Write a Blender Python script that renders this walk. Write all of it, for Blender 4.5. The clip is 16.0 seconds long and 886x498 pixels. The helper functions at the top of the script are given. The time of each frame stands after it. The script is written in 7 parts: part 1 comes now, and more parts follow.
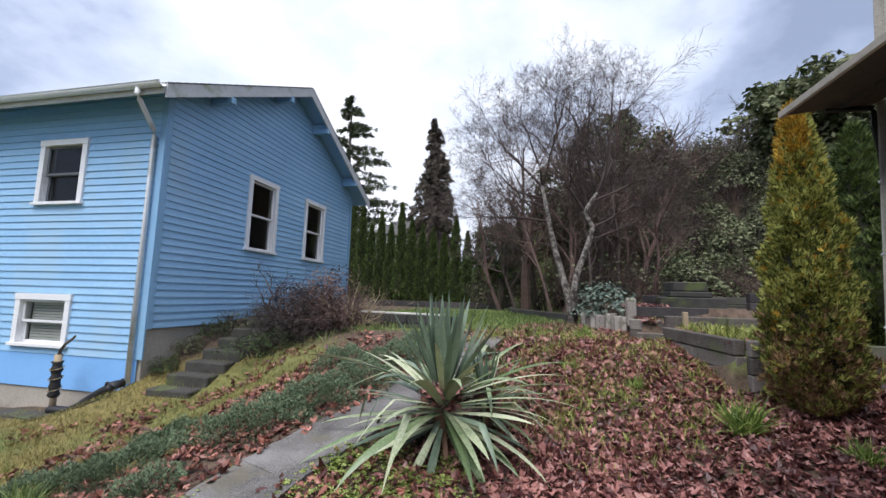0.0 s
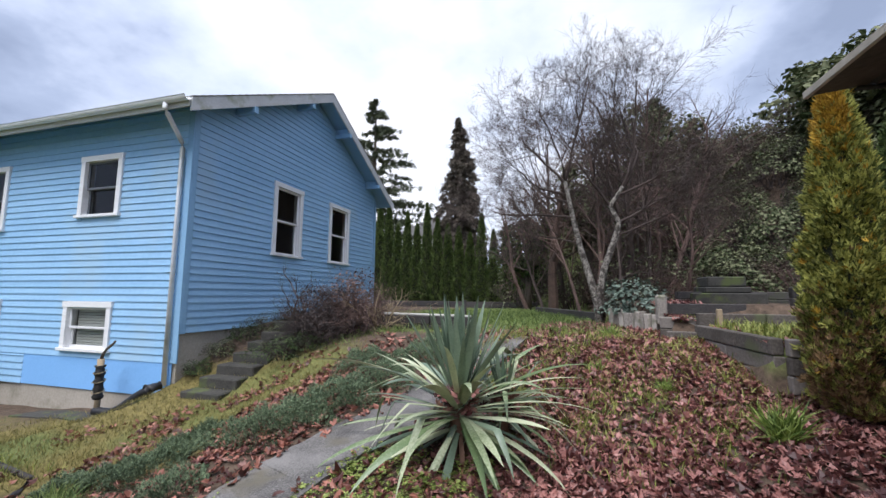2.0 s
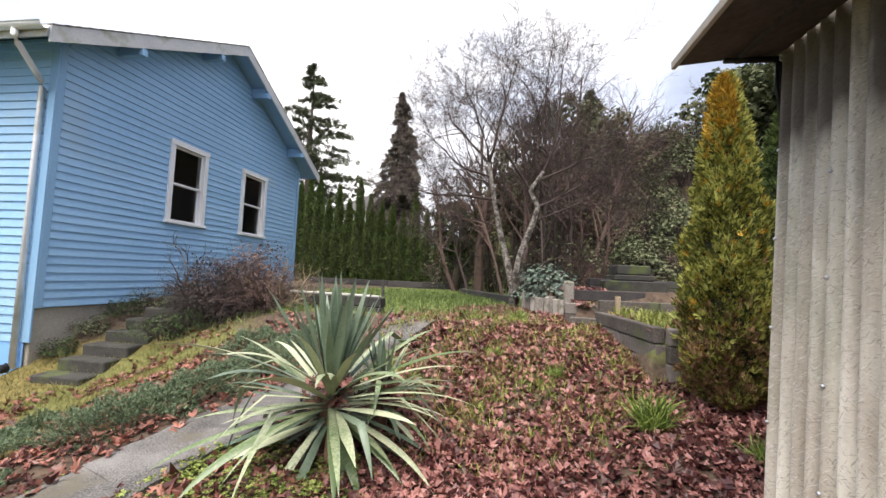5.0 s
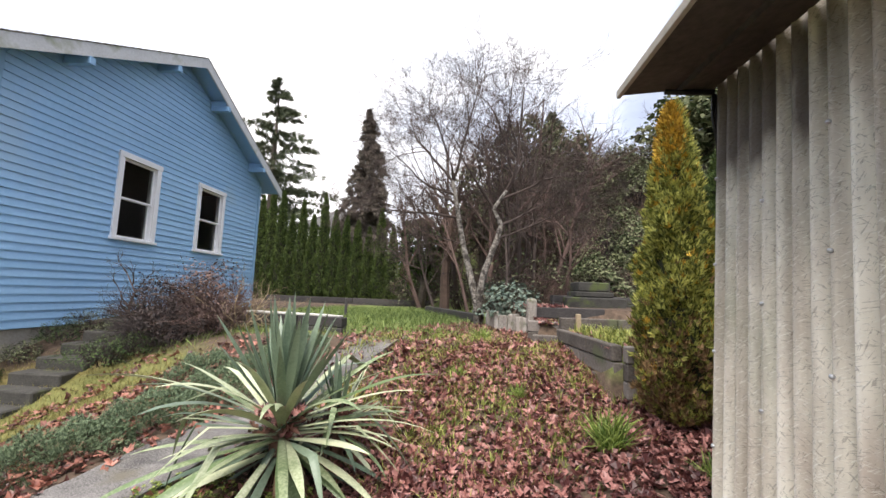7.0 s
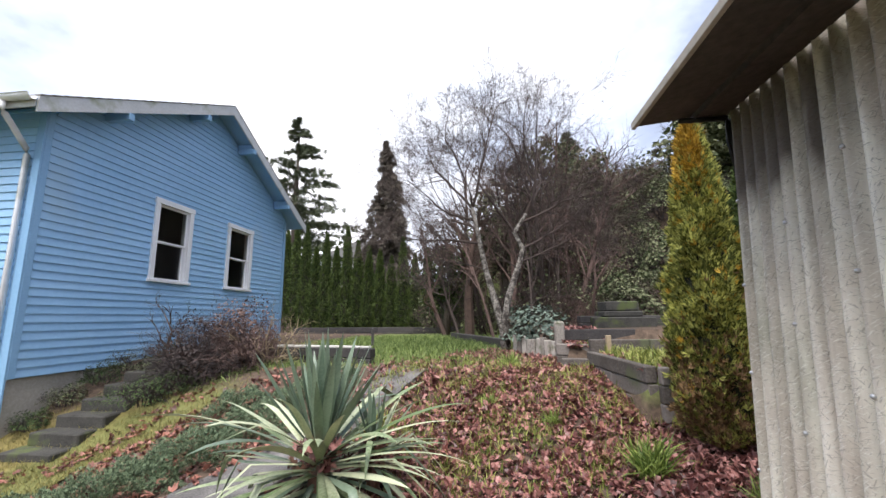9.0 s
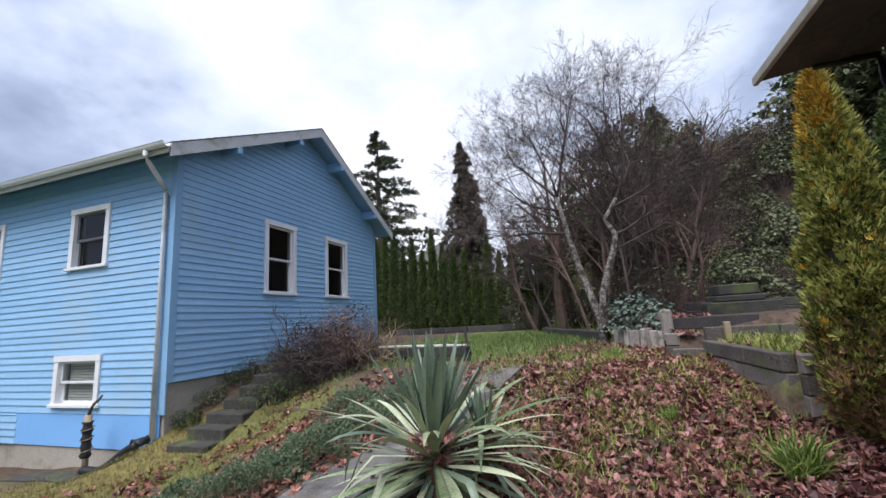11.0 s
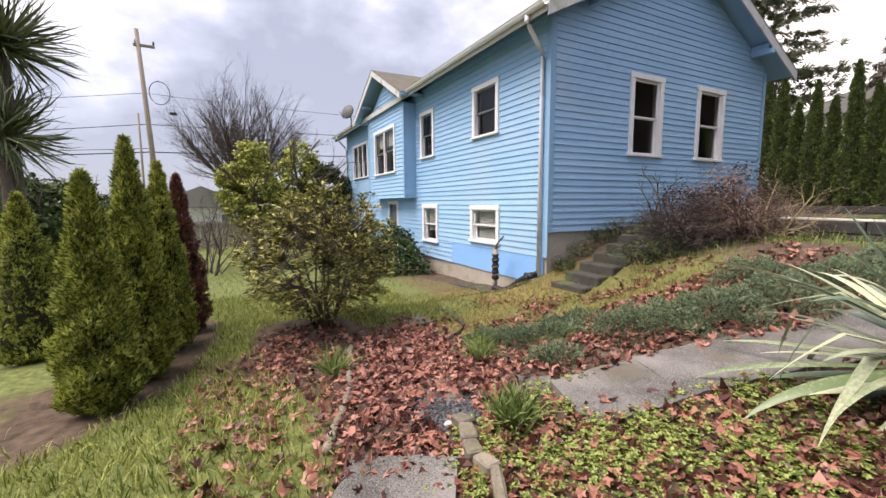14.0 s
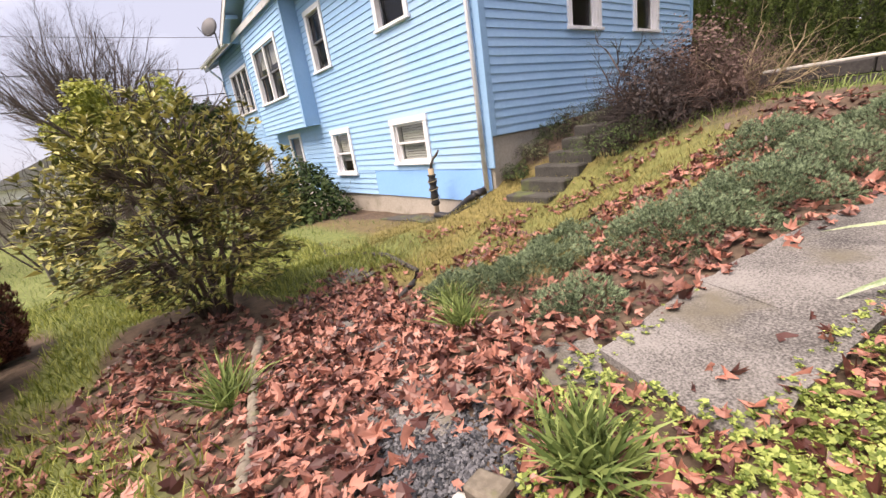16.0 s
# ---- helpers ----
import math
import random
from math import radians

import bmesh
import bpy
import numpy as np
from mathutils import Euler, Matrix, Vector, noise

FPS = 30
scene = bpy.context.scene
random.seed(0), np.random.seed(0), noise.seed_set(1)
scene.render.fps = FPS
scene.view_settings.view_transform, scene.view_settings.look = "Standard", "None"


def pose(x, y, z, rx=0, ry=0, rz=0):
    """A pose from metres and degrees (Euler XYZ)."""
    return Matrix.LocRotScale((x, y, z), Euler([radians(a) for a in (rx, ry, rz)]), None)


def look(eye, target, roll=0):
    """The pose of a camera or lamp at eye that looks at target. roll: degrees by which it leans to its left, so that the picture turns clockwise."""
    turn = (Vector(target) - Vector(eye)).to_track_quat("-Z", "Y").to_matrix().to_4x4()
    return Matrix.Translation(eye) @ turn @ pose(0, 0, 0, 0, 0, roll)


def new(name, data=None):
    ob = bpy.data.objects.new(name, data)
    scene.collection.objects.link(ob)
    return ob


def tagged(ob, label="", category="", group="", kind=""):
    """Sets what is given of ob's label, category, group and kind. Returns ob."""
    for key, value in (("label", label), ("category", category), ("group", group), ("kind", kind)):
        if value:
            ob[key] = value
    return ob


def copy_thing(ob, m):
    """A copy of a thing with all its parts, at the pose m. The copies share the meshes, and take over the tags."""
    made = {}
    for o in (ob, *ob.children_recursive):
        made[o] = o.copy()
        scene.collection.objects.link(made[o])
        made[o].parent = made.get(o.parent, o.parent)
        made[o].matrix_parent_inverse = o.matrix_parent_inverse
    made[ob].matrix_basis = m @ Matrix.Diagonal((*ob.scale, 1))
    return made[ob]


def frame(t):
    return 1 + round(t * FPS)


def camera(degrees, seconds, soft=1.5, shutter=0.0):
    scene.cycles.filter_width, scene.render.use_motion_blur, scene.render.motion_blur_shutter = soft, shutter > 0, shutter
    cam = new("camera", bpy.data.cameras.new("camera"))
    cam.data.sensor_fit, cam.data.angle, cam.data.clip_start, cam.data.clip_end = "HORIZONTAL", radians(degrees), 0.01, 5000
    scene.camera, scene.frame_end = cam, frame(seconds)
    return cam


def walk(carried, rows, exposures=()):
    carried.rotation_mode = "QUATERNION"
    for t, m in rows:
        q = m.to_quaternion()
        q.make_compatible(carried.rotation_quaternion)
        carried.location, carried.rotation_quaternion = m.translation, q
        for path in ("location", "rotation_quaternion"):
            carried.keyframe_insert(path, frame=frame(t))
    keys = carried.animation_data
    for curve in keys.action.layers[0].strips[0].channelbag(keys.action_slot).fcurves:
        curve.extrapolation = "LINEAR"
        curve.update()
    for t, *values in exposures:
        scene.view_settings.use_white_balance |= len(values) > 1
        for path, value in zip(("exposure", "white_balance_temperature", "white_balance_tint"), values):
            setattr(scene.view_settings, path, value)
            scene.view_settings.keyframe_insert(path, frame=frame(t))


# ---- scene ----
cam = camera(94.9, 16.0)
PATH = [
    (0, (-0.01, 0.225, 1.527), (-0.436, 2.166, 1.758), 1.5),
    (0.5, (-0.008, 0.289, 1.521), (-0.257, 2.255, 1.791), 1.4),
    (1, (-0.026, 0.277, 1.545), (-0.221, 2.244, 1.847), 0.3),
    (1.5, (-0.06, 0.235, 1.533), (-0.404, 2.183, 1.827), -0.1),
    (2, (0.109, 0.308, 1.55), (-0.453, 2.214, 1.776), 0.4),
    (2.5, (0.257, 0.447, 1.587), (-0.298, 2.361, 1.764), 1.4),
    (3, (0.33, 0.637, 1.587), (-0.109, 2.582, 1.731), 2.5),
    (3.5, (0.369, 0.661, 1.566), (-0.024, 2.619, 1.672), 2.8),
    (6, (0.525, 0.754, 1.598), (0.347, 2.739, 1.77), 2.1),
    (6.5, (0.529, 0.759, 1.614), (0.394, 2.745, 1.809), 2.1),
    (7, (0.541, 0.759, 1.61), (0.411, 2.743, 1.827), 2.0),
    (7.5, (0.541, 0.762, 1.617), (0.398, 2.742, 1.858), 1.7),
    (8, (0.518, 0.743, 1.629), (0.362, 2.718, 1.904), 1.3),
    (8.2, (0.523, 0.731, 1.639), (0.357, 2.703, 1.933), 1.0),
    (10.3, (0.448, 0.632, 1.639), (0.007, 2.549, 2.002), -2.9),
    (10.5, (0.436, 0.641, 1.647), (-0.053, 2.546, 2.007), -3.1),
    (11, (0.42, 0.643, 1.616), (-0.195, 2.515, 1.96), -3.5),
    (11.5, (0.349, 0.587, 1.612), (-0.439, 2.4, 1.918), -3.5),
    (12, (0.267, 0.564, 1.524), (-0.733, 2.277, 1.782), -3.1),
    (12.5, (0.256, 0.511, 1.522), (-0.963, 2.085, 1.719), -2.6),
    (13, (0.221, 0.512, 1.532), (-1.302, 1.806, 1.608), -1.1),
    (13.5, (0.102, 0.433, 1.472), (-1.63, 1.414, 1.276), -1.2),
    (14, (-0.134, 0.403, 1.443), (-1.9, 1.314, 1.22), -0.3),
    (14.5, (-0.315, 0.543, 1.355), (-2.103, 1.428, 1.207), -0.8),
    (14.8, (-0.42, 0.685, 1.272), (-2.204, 1.478, 0.837), -0.3),
    (15, (-0.618, 0.635, 1.225), (-2.378, 1.418, 0.688), -3.4),
    (15.5, (-1.009, 0.791, 1.183), (-2.637, 1.797, 0.601), -5.1),
    (16, (-1.452, 1.005, 1.158), (-2.984, 2.154, 0.583), -8.5),
]
EXPOSURES = [(0.0, 0.50, 6200, 12), (2.0, 0.48, 6150, 12), (3.5, 0.72, 6900, 13), (6.0, 1.08, 6850, 12), (8.0, 1.06, 6750, 12), (10.5, 0.55, 6150, 12),
             (11.5, 0.4, 6150, 13), (13.0, 0.42, 6200, 13), (14.0, 0.88, 7300, 18), (15.0, 1.06, 7500, 20), (16.0, 1.24, 7800, 22)]
walk(cam, [(t, look(eye, target, roll)) for t, eye, target, roll in PATH], EXPOSURES)
# ---- light ----
world = bpy.data.worlds.new("world")
scene.world = world
world.use_nodes = True
SUN_UP, SUN_ROT = 62.0, 193.0


def build_sky():
    nt = world.node_tree
    nt.nodes.clear()
    N, Lk = nt.nodes.new, nt.links.new
    out, bg = N("ShaderNodeOutputWorld"), N("ShaderNodeBackground")
    sky = N("ShaderNodeTexSky")
    sky.sky_type, sky.sun_disc = "NISHITA", False
    sky.sun_elevation, sky.sun_rotation = radians(SUN_UP), radians(SUN_ROT)
    skys = N("ShaderNodeVectorMath")
    skys.operation = "SCALE"
    skys.inputs["Scale"].default_value = 0.11
    Lk(sky.outputs[0], skys.inputs[0])
    tc, mp = N("ShaderNodeTexCoord"), N("ShaderNodeMapping")
    mp.inputs["Scale"].default_value = (1.0, 1.0, 1.7)
    mp.inputs["Location"].default_value = (0.35, 0.1, 0.2)
    Lk(tc.outputs["Generated"], mp.inputs[0])
    big, fine = N("ShaderNodeTexNoise"), N("ShaderNodeTexNoise")
    for n, s, d in ((big, 1.7, 7.0), (fine, 4.5, 6.0)):
        n.inputs["Scale"].default_value, n.inputs["Detail"].default_value = s, d
        n.inputs["Roughness"].default_value = 0.52
        Lk(mp.outputs[0], n.inputs["Vector"])
    # a bright break in the cloud over the garden, heavier cloud towards the street
    sep = N("ShaderNodeVectorMath")
    sep.operation = "DOT_PRODUCT"
    sep.inputs[1].default_value = Vector((-0.10, 0.84, 0.54)).normalized()
    Lk(tc.outputs["Generated"], sep.inputs[0])
    glow = N("ShaderNodeMapRange")
    glow.inputs["From Min"].default_value, glow.inputs["From Max"].default_value = 0.50, 1.0
    glow.inputs["To Min"].default_value, glow.inputs["To Max"].default_value = -0.08, 0.15
    Lk(sep.outputs["Value"], glow.inputs["Value"])
    mixn = N("ShaderNodeMath")
    mixn.operation = "MULTIPLY_ADD"
    mixn.inputs[1].default_value = 0.32
    Lk(fine.outputs["Fac"], mixn.inputs[0])
    Lk(big.outputs["Fac"], mixn.inputs[2])
    add = N("ShaderNodeMath")
    add.operation = "ADD"
    Lk(mixn.outputs[0], add.inputs[0])
    Lk(glow.outputs[0], add.inputs[1])
    ramp = N("ShaderNodeValToRGB")
    el = ramp.color_ramp.elements
    el[0].position, el[0].color = 0.54, (0.30, 0.35, 0.47, 1)
    el[1].position, el[1].color = 0.92, (0.98, 0.98, 1.0, 1)
    for p, c in ((0.62, (0.42, 0.48, 0.62, 1)), (0.66, (0.54, 0.60, 0.74, 1)), (0.73, (0.70, 0.76, 0.88, 1)), (0.82, (0.86, 0.89, 0.96, 1))):
        e = el.new(p)
        e.color = c
    Lk(add.outputs[0], ramp.inputs[0])
    mix = N("ShaderNodeMixRGB")
    mix.inputs[0].default_value = 0.88
    Lk(skys.outputs[0], mix.inputs[1])
    Lk(ramp.outputs[0], mix.inputs[2])
    Lk(mix.outputs[0], bg.inputs["Color"])
    bg.inputs["Strength"].default_value = 0.95
    Lk(bg.outputs[0], out.inputs["Surface"])


build_sky()
sun_data = bpy.data.lights.new("sun", "SUN")
sun_data.energy, sun_data.angle, sun_data.color = 3.3, radians(50), (1.0, 0.97, 0.93)
sun = new("sun", sun_data)
sun.matrix_world = look((-2.4, -6.5, 20), (0, 4, 0))


# ---- materials ----
def mat(name, c1, c2, rough=0.8, scale=2.0, fine=30.0, bump=0.3, island=0.0, rand=0.0, metal=0.0, c3=None, stain=0.0,
        spec=0.4, back=0.0, dist=0.01, lo=0.3, hi=0.7):
    """A surface of two colours at two scales, c3 for stains, varied by island or by object, with fine relief."""
    m = bpy.data.materials.new(name)
    m.use_nodes = True
    nt = m.node_tree
    N, Lk = nt.nodes.new, nt.links.new
    bsdf = nt.nodes["Principled BSDF"]
    geo = N("ShaderNodeNewGeometry")
    a, b = N("ShaderNodeTexNoise"), N("ShaderNodeTexNoise")
    for n, s in ((a, scale), (b, fine)):
        n.inputs["Scale"].default_value, n.inputs["Detail"].default_value = s, 5.0
        Lk(geo.outputs["Position"], n.inputs["Vector"])
    f = N("ShaderNodeMath")
    f.operation = "MULTIPLY_ADD"
    f.inputs[1].default_value = 0.55
    Lk(b.outputs["Fac"], f.inputs[0])
    h = N("ShaderNodeMath")
    h.operation = "MULTIPLY"
    h.inputs[1].default_value = 0.45
    Lk(a.outputs["Fac"], h.inputs[0])
    Lk(h.outputs[0], f.inputs[2])
    last = f.outputs[0]
    for amount, kind in ((island, "i"), (rand, "o")):
        if amount:
            src = geo.outputs["Random Per Island"] if kind == "i" else N("ShaderNodeObjectInfo").outputs["Random"]
            g = N("ShaderNodeMath")
            g.operation = "MULTIPLY_ADD"
            Lk(src, g.inputs[0])
            g.inputs[1].default_value = amount
            g2 = N("ShaderNodeMath")
            g2.operation = "SUBTRACT"
            Lk(last, g2.inputs[0])
            g2.inputs[1].default_value = amount / 2
            Lk(g2.outputs[0], g.inputs[2])
            last = g.outputs[0]
    r = N("ShaderNodeValToRGB")
    r.color_ramp.elements[0].position, r.color_ramp.elements[0].color = lo, (*c1, 1)
    r.color_ramp.elements[1].position, r.color_ramp.elements[1].color = hi, (*c2, 1)
    Lk(last, r.inputs[0])
    col = r.outputs[0]
    if c3:
        s = N("ShaderNodeTexNoise")
        s.inputs["Scale"].default_value, s.inputs["Detail"].default_value = scale * 0.7, 8.0
        Lk(geo.outputs["Position"], s.inputs["Vector"])
        sr = N("ShaderNodeMapRange")
        sr.inputs["From Min"].default_value, sr.inputs["From Max"].default_value = 0.66 - stain * 0.3, 0.78 - stain * 0.3
        Lk(s.outputs["Fac"], sr.inputs["Value"])
        mx = N("ShaderNodeMixRGB")
        Lk(sr.outputs[0], mx.inputs[0])
        Lk(col, mx.inputs[1])
        mx.inputs[2].default_value = (*c3, 1)
        col = mx.outputs[0]
    Lk(col, bsdf.inputs["Base Color"])
    bsdf.inputs["Roughness"].default_value, bsdf.inputs["Metallic"].default_value = rough, metal
    bsdf.inputs["Specular IOR Level"].default_value = spec
    if bump:
        bp = N("ShaderNodeBump")
        bp.inputs["Strength"].default_value, bp.inputs["Distance"].default_value = bump, dist
        Lk(f.outputs[0], bp.inputs["Height"])
        Lk(bp.outputs[0], bsdf.inputs["Normal"])
    if back:
        tr, ms = N("ShaderNodeBsdfTranslucent"), N("ShaderNodeMixShader")
        ms.inputs[0].default_value = back
        Lk(col, tr.inputs[0])
        Lk(bsdf.outputs[0], ms.inputs[1])
        Lk(tr.outputs[0], ms.inputs[2])
        Lk(ms.outputs[0], nt.nodes["Material Output"].inputs["Surface"])
    return m


def glass_mat():
    m = bpy.data.materials.new("window_glass")
    m.use_nodes = True
    nt = m.node_tree
    N, Lk = nt.nodes.new, nt.links.new
    gl, tr, ms = N("ShaderNodeBsdfGlossy"), N("ShaderNodeBsdfTransparent"), N("ShaderNodeMixShader")
    gl.inputs["Roughness"].default_value = 0.02
    tr.inputs[0].default_value = (0.82, 0.86, 0.85, 1)
    fr = N("ShaderNodeFresnel")
    fr.inputs["IOR"].default_value = 1.45
    Lk(fr.outputs[0], ms.inputs[0])
    Lk(tr.outputs[0], ms.inputs[1])
    Lk(gl.outputs[0], ms.inputs[2])
    Lk(ms.outputs[0], nt.nodes["Material Output"].inputs["Surface"])
    return m


BLUE = mat("blue_siding_paint", (0.265, 0.475, 0.71), (0.33, 0.55, 0.79), 0.55, 0.9, 14, 0.15, rand=0.25, c3=(0.33, 0.51, 0.69), stain=0.25)
PALE = mat("fresh_blue_paint", (0.22, 0.47, 0.86), (0.26, 0.52, 0.92), 0.5, 1.2, 25, 0.1)
BLUE_TRIM = mat("blue_trim_paint", (0.22, 0.41, 0.62), (0.28, 0.48, 0.70), 0.55, 2, 30, 0.15)
WHITE = mat("white_trim_paint", (0.76, 0.76, 0.77), (0.86, 0.86, 0.87), 0.5, 3, 30, 0.15, c3=(0.58, 0.58, 0.55), stain=0.15)
FASCIA = mat("weathered_white_board", (0.48, 0.49, 0.49), (0.64, 0.65, 0.65), 0.75, 3, 30, 0.3, c3=(0.32, 0.34, 0.24), stain=0.3)
SHINGLE = mat("grey_brown_shingle", (0.12, 0.11, 0.09), (0.24, 0.22, 0.19), 0.95, 2, 40, 0.7, island=0.3, c3=(0.16, 0.18, 0.08), stain=0.3)
CONCRETE = mat("foundation_concrete", (0.33, 0.30, 0.25), (0.48, 0.43, 0.37), 0.9, 2.5, 30, 0.4, c3=(0.20, 0.20, 0.14), stain=0.25)
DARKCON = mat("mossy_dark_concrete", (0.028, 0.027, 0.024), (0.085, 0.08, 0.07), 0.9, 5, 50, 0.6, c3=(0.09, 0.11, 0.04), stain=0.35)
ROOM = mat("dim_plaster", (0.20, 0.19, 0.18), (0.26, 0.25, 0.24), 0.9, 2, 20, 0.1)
SASH = mat("aged_sash_paint", (0.66, 0.66, 0.67), (0.80, 0.80, 0.81), 0.5, 5, 40, 0.15)
DARKSASH = mat("dark_sash_paint", (0.09, 0.10, 0.115), (0.16, 0.17, 0.19), 0.5, 5, 40, 0.15)
CURTAIN = mat("white_blind", (0.62, 0.62, 0.60), (0.74, 0.74, 0.72), 0.8, 4, 40, 0.2, back=0.3)
GLASS = glass_mat()
GUTTER = mat("white_gutter_metal", (0.74, 0.75, 0.76), (0.84, 0.85, 0.86), 0.45, 2, 20, 0.1, c3=(0.45, 0.46, 0.42), stain=0.25)
GREYMETAL = mat("grey_dish_metal", (0.07, 0.07, 0.075), (0.12, 0.12, 0.125), 0.6, 4, 30, 0.1)
BLACKPIPE = mat("black_pipe_plastic", (0.012, 0.012, 0.014), (0.03, 0.03, 0.034), 0.45, 8, 40, 0.2)
BARKPALE = mat("lichen_pale_bark", (0.05, 0.042, 0.036), (0.34, 0.31, 0.27), 0.9, 14, 38, 0.8, c3=(0.045, 0.038, 0.032), stain=0.55, lo=0.40, hi=0.60)
BARK = mat("brown_bark", (0.055, 0.042, 0.034), (0.14, 0.11, 0.09), 0.95, 8, 40, 0.8, c3=(0.09, 0.11, 0.05), stain=0.25)
REDBARK = mat("red_brown_bark", (0.06, 0.04, 0.032), (0.13, 0.085, 0.065), 0.95, 8, 40, 0.8)
TWIG = mat("grey_brown_twigs", (0.034, 0.025, 0.022), (0.10, 0.074, 0.064), 0.9, 3, 30, 0.0, island=0.4)
REDTWIG = mat("red_brown_twigs", (0.075, 0.048, 0.042), (0.19, 0.125, 0.105), 0.9, 3, 30, 0.0, island=0.4)
DARKTWIG = mat("dark_thicket_twigs", (0.03, 0.024, 0.024), (0.075, 0.058, 0.054), 0.9, 3, 30, 0.0, island=0.4)
STRAW = mat("straw_stems", (0.22, 0.17, 0.10), (0.40, 0.32, 0.20), 0.9, 3, 30, 0.0, island=0.4)


# ---- helpers for things ----
def thing(name, label, category, at=(0, 0, 0), group="", kind="", rz=0.0):
    ob = new(name)
    ob.matrix_world = pose(*at, 0, 0, rz)
    return tagged(ob, label, category, group, kind)


def link_mesh(name, verts, faces, material, parent=None, label="", smooth=False):
    me = bpy.data.meshes.new(name)
    me.from_pydata(verts, [], faces)
    me.materials.append(material)
    if smooth:
        me.polygons.foreach_set("use_smooth", [True] * len(me.polygons))
    me.update()
    ob = new(name, me)
    ob.parent = parent
    return tagged(ob, label)


def part(name, bm, material, parent, label="", smooth=False):
    me = bpy.data.meshes.new(name)
    bm.to_mesh(me)
    bm.free()
    me.materials.append(material)
    if smooth:
        me.polygons.foreach_set("use_smooth", [True] * len(me.polygons))
    ob = new(name, me)
    ob.parent = parent
    return tagged(ob, label)


def add_box(bm, lo, hi, m=None, bevel=0.0):
    """Adds a box from corner lo to corner hi, its edges bevelled."""
    size = [h - l for l, h in zip(lo, hi)]
    mid = [(h + l) / 2 for l, h in zip(lo, hi)]
    g = bmesh.ops.create_cube(bm, size=1.0)["verts"]
    bmesh.ops.scale(bm, vec=size, verts=g)
    bmesh.ops.translate(bm, vec=mid, verts=g)
    if m:
        bmesh.ops.transform(bm, matrix=m, verts=g)
    if bevel:
        es = list({e for v in g for e in v.link_edges})
        bmesh.ops.bevel(bm, geom=es, offset=bevel, segments=1, affect="EDGES")


def boxes(*list_of, bevel=0.004):
    bm = bmesh.new()
    for lo, hi in list_of:
        add_box(bm, lo, hi, None, bevel)
    return bm


def prism(bm, outline, a, b, axis="x"):
    """Adds the outline (two coordinates a point) pushed from a to b along axis."""
    def put(p, v):
        return {"x": (v, p[0], p[1]), "y": (p[0], v, p[1]), "z": (p[0], p[1], v)}[axis]
    va = [bm.verts.new(put(p, a)) for p in outline]
    vb = [bm.verts.new(put(p, b)) for p in outline]
    n = len(outline)
    bm.faces.new(va)
    bm.faces.new(vb[::-1])
    for i in range(n):
        bm.faces.new((va[i], vb[i], vb[(i + 1) % n], va[(i + 1) % n]))
    bmesh.ops.recalc_face_normals(bm, faces=bm.faces)


def tube(points, radii, sides=6):
    """Vertices and faces of a tapered tube along points."""
    pts = [Vector(p) for p in points]
    vs, fs = [], []
    for i, p in enumerate(pts):
        d = (pts[min(i + 1, len(pts) - 1)] - pts[max(i - 1, 0)])
        d = d.normalized() if d.length > 1e-6 else Vector((0, 0, 1))
        u = d.orthogonal().normalized()
        w = d.cross(u)
        for k in range(sides):
            a = 2 * math.pi * k / sides
            vs.append(p + (u * math.cos(a) + w * math.sin(a)) * radii[i])
    for i in range(len(pts) - 1):
        for k in range(sides):
            a, b = i * sides + k, i * sides + (k + 1) % sides
            fs.append((a, b, b + sides, a + sides))
    fs.append(tuple(range(sides))[::-1])
    fs.append(tuple(range((len(pts) - 1) * sides, len(pts) * sides)))
    return vs, fs


def tube_mesh(name, points, radii, material, parent=None, sides=8, label=""):
    vs, fs = tube(points, radii if hasattr(radii, "__len__") else [radii] * len(points), sides)
    return link_mesh(name, [tuple(v) for v in vs], fs, material, parent, label, True)


def smooth01(a, b, v):
    t = np.clip((np.asarray(v, float) - a) / (b - a), 0, 1)
    return t * t * (3 - 2 * t)


# ---- ground ----
def waves(x, y):
    return (np.sin(1.7 * x + 0.6) * np.sin(1.3 * y + 1.1) * 0.02 + np.sin(4.1 * x + 2.0) * np.sin(3.7 * y) * 0.010
            + np.sin(9.3 * x) * np.sin(8.1 * y + 0.7) * 0.005)


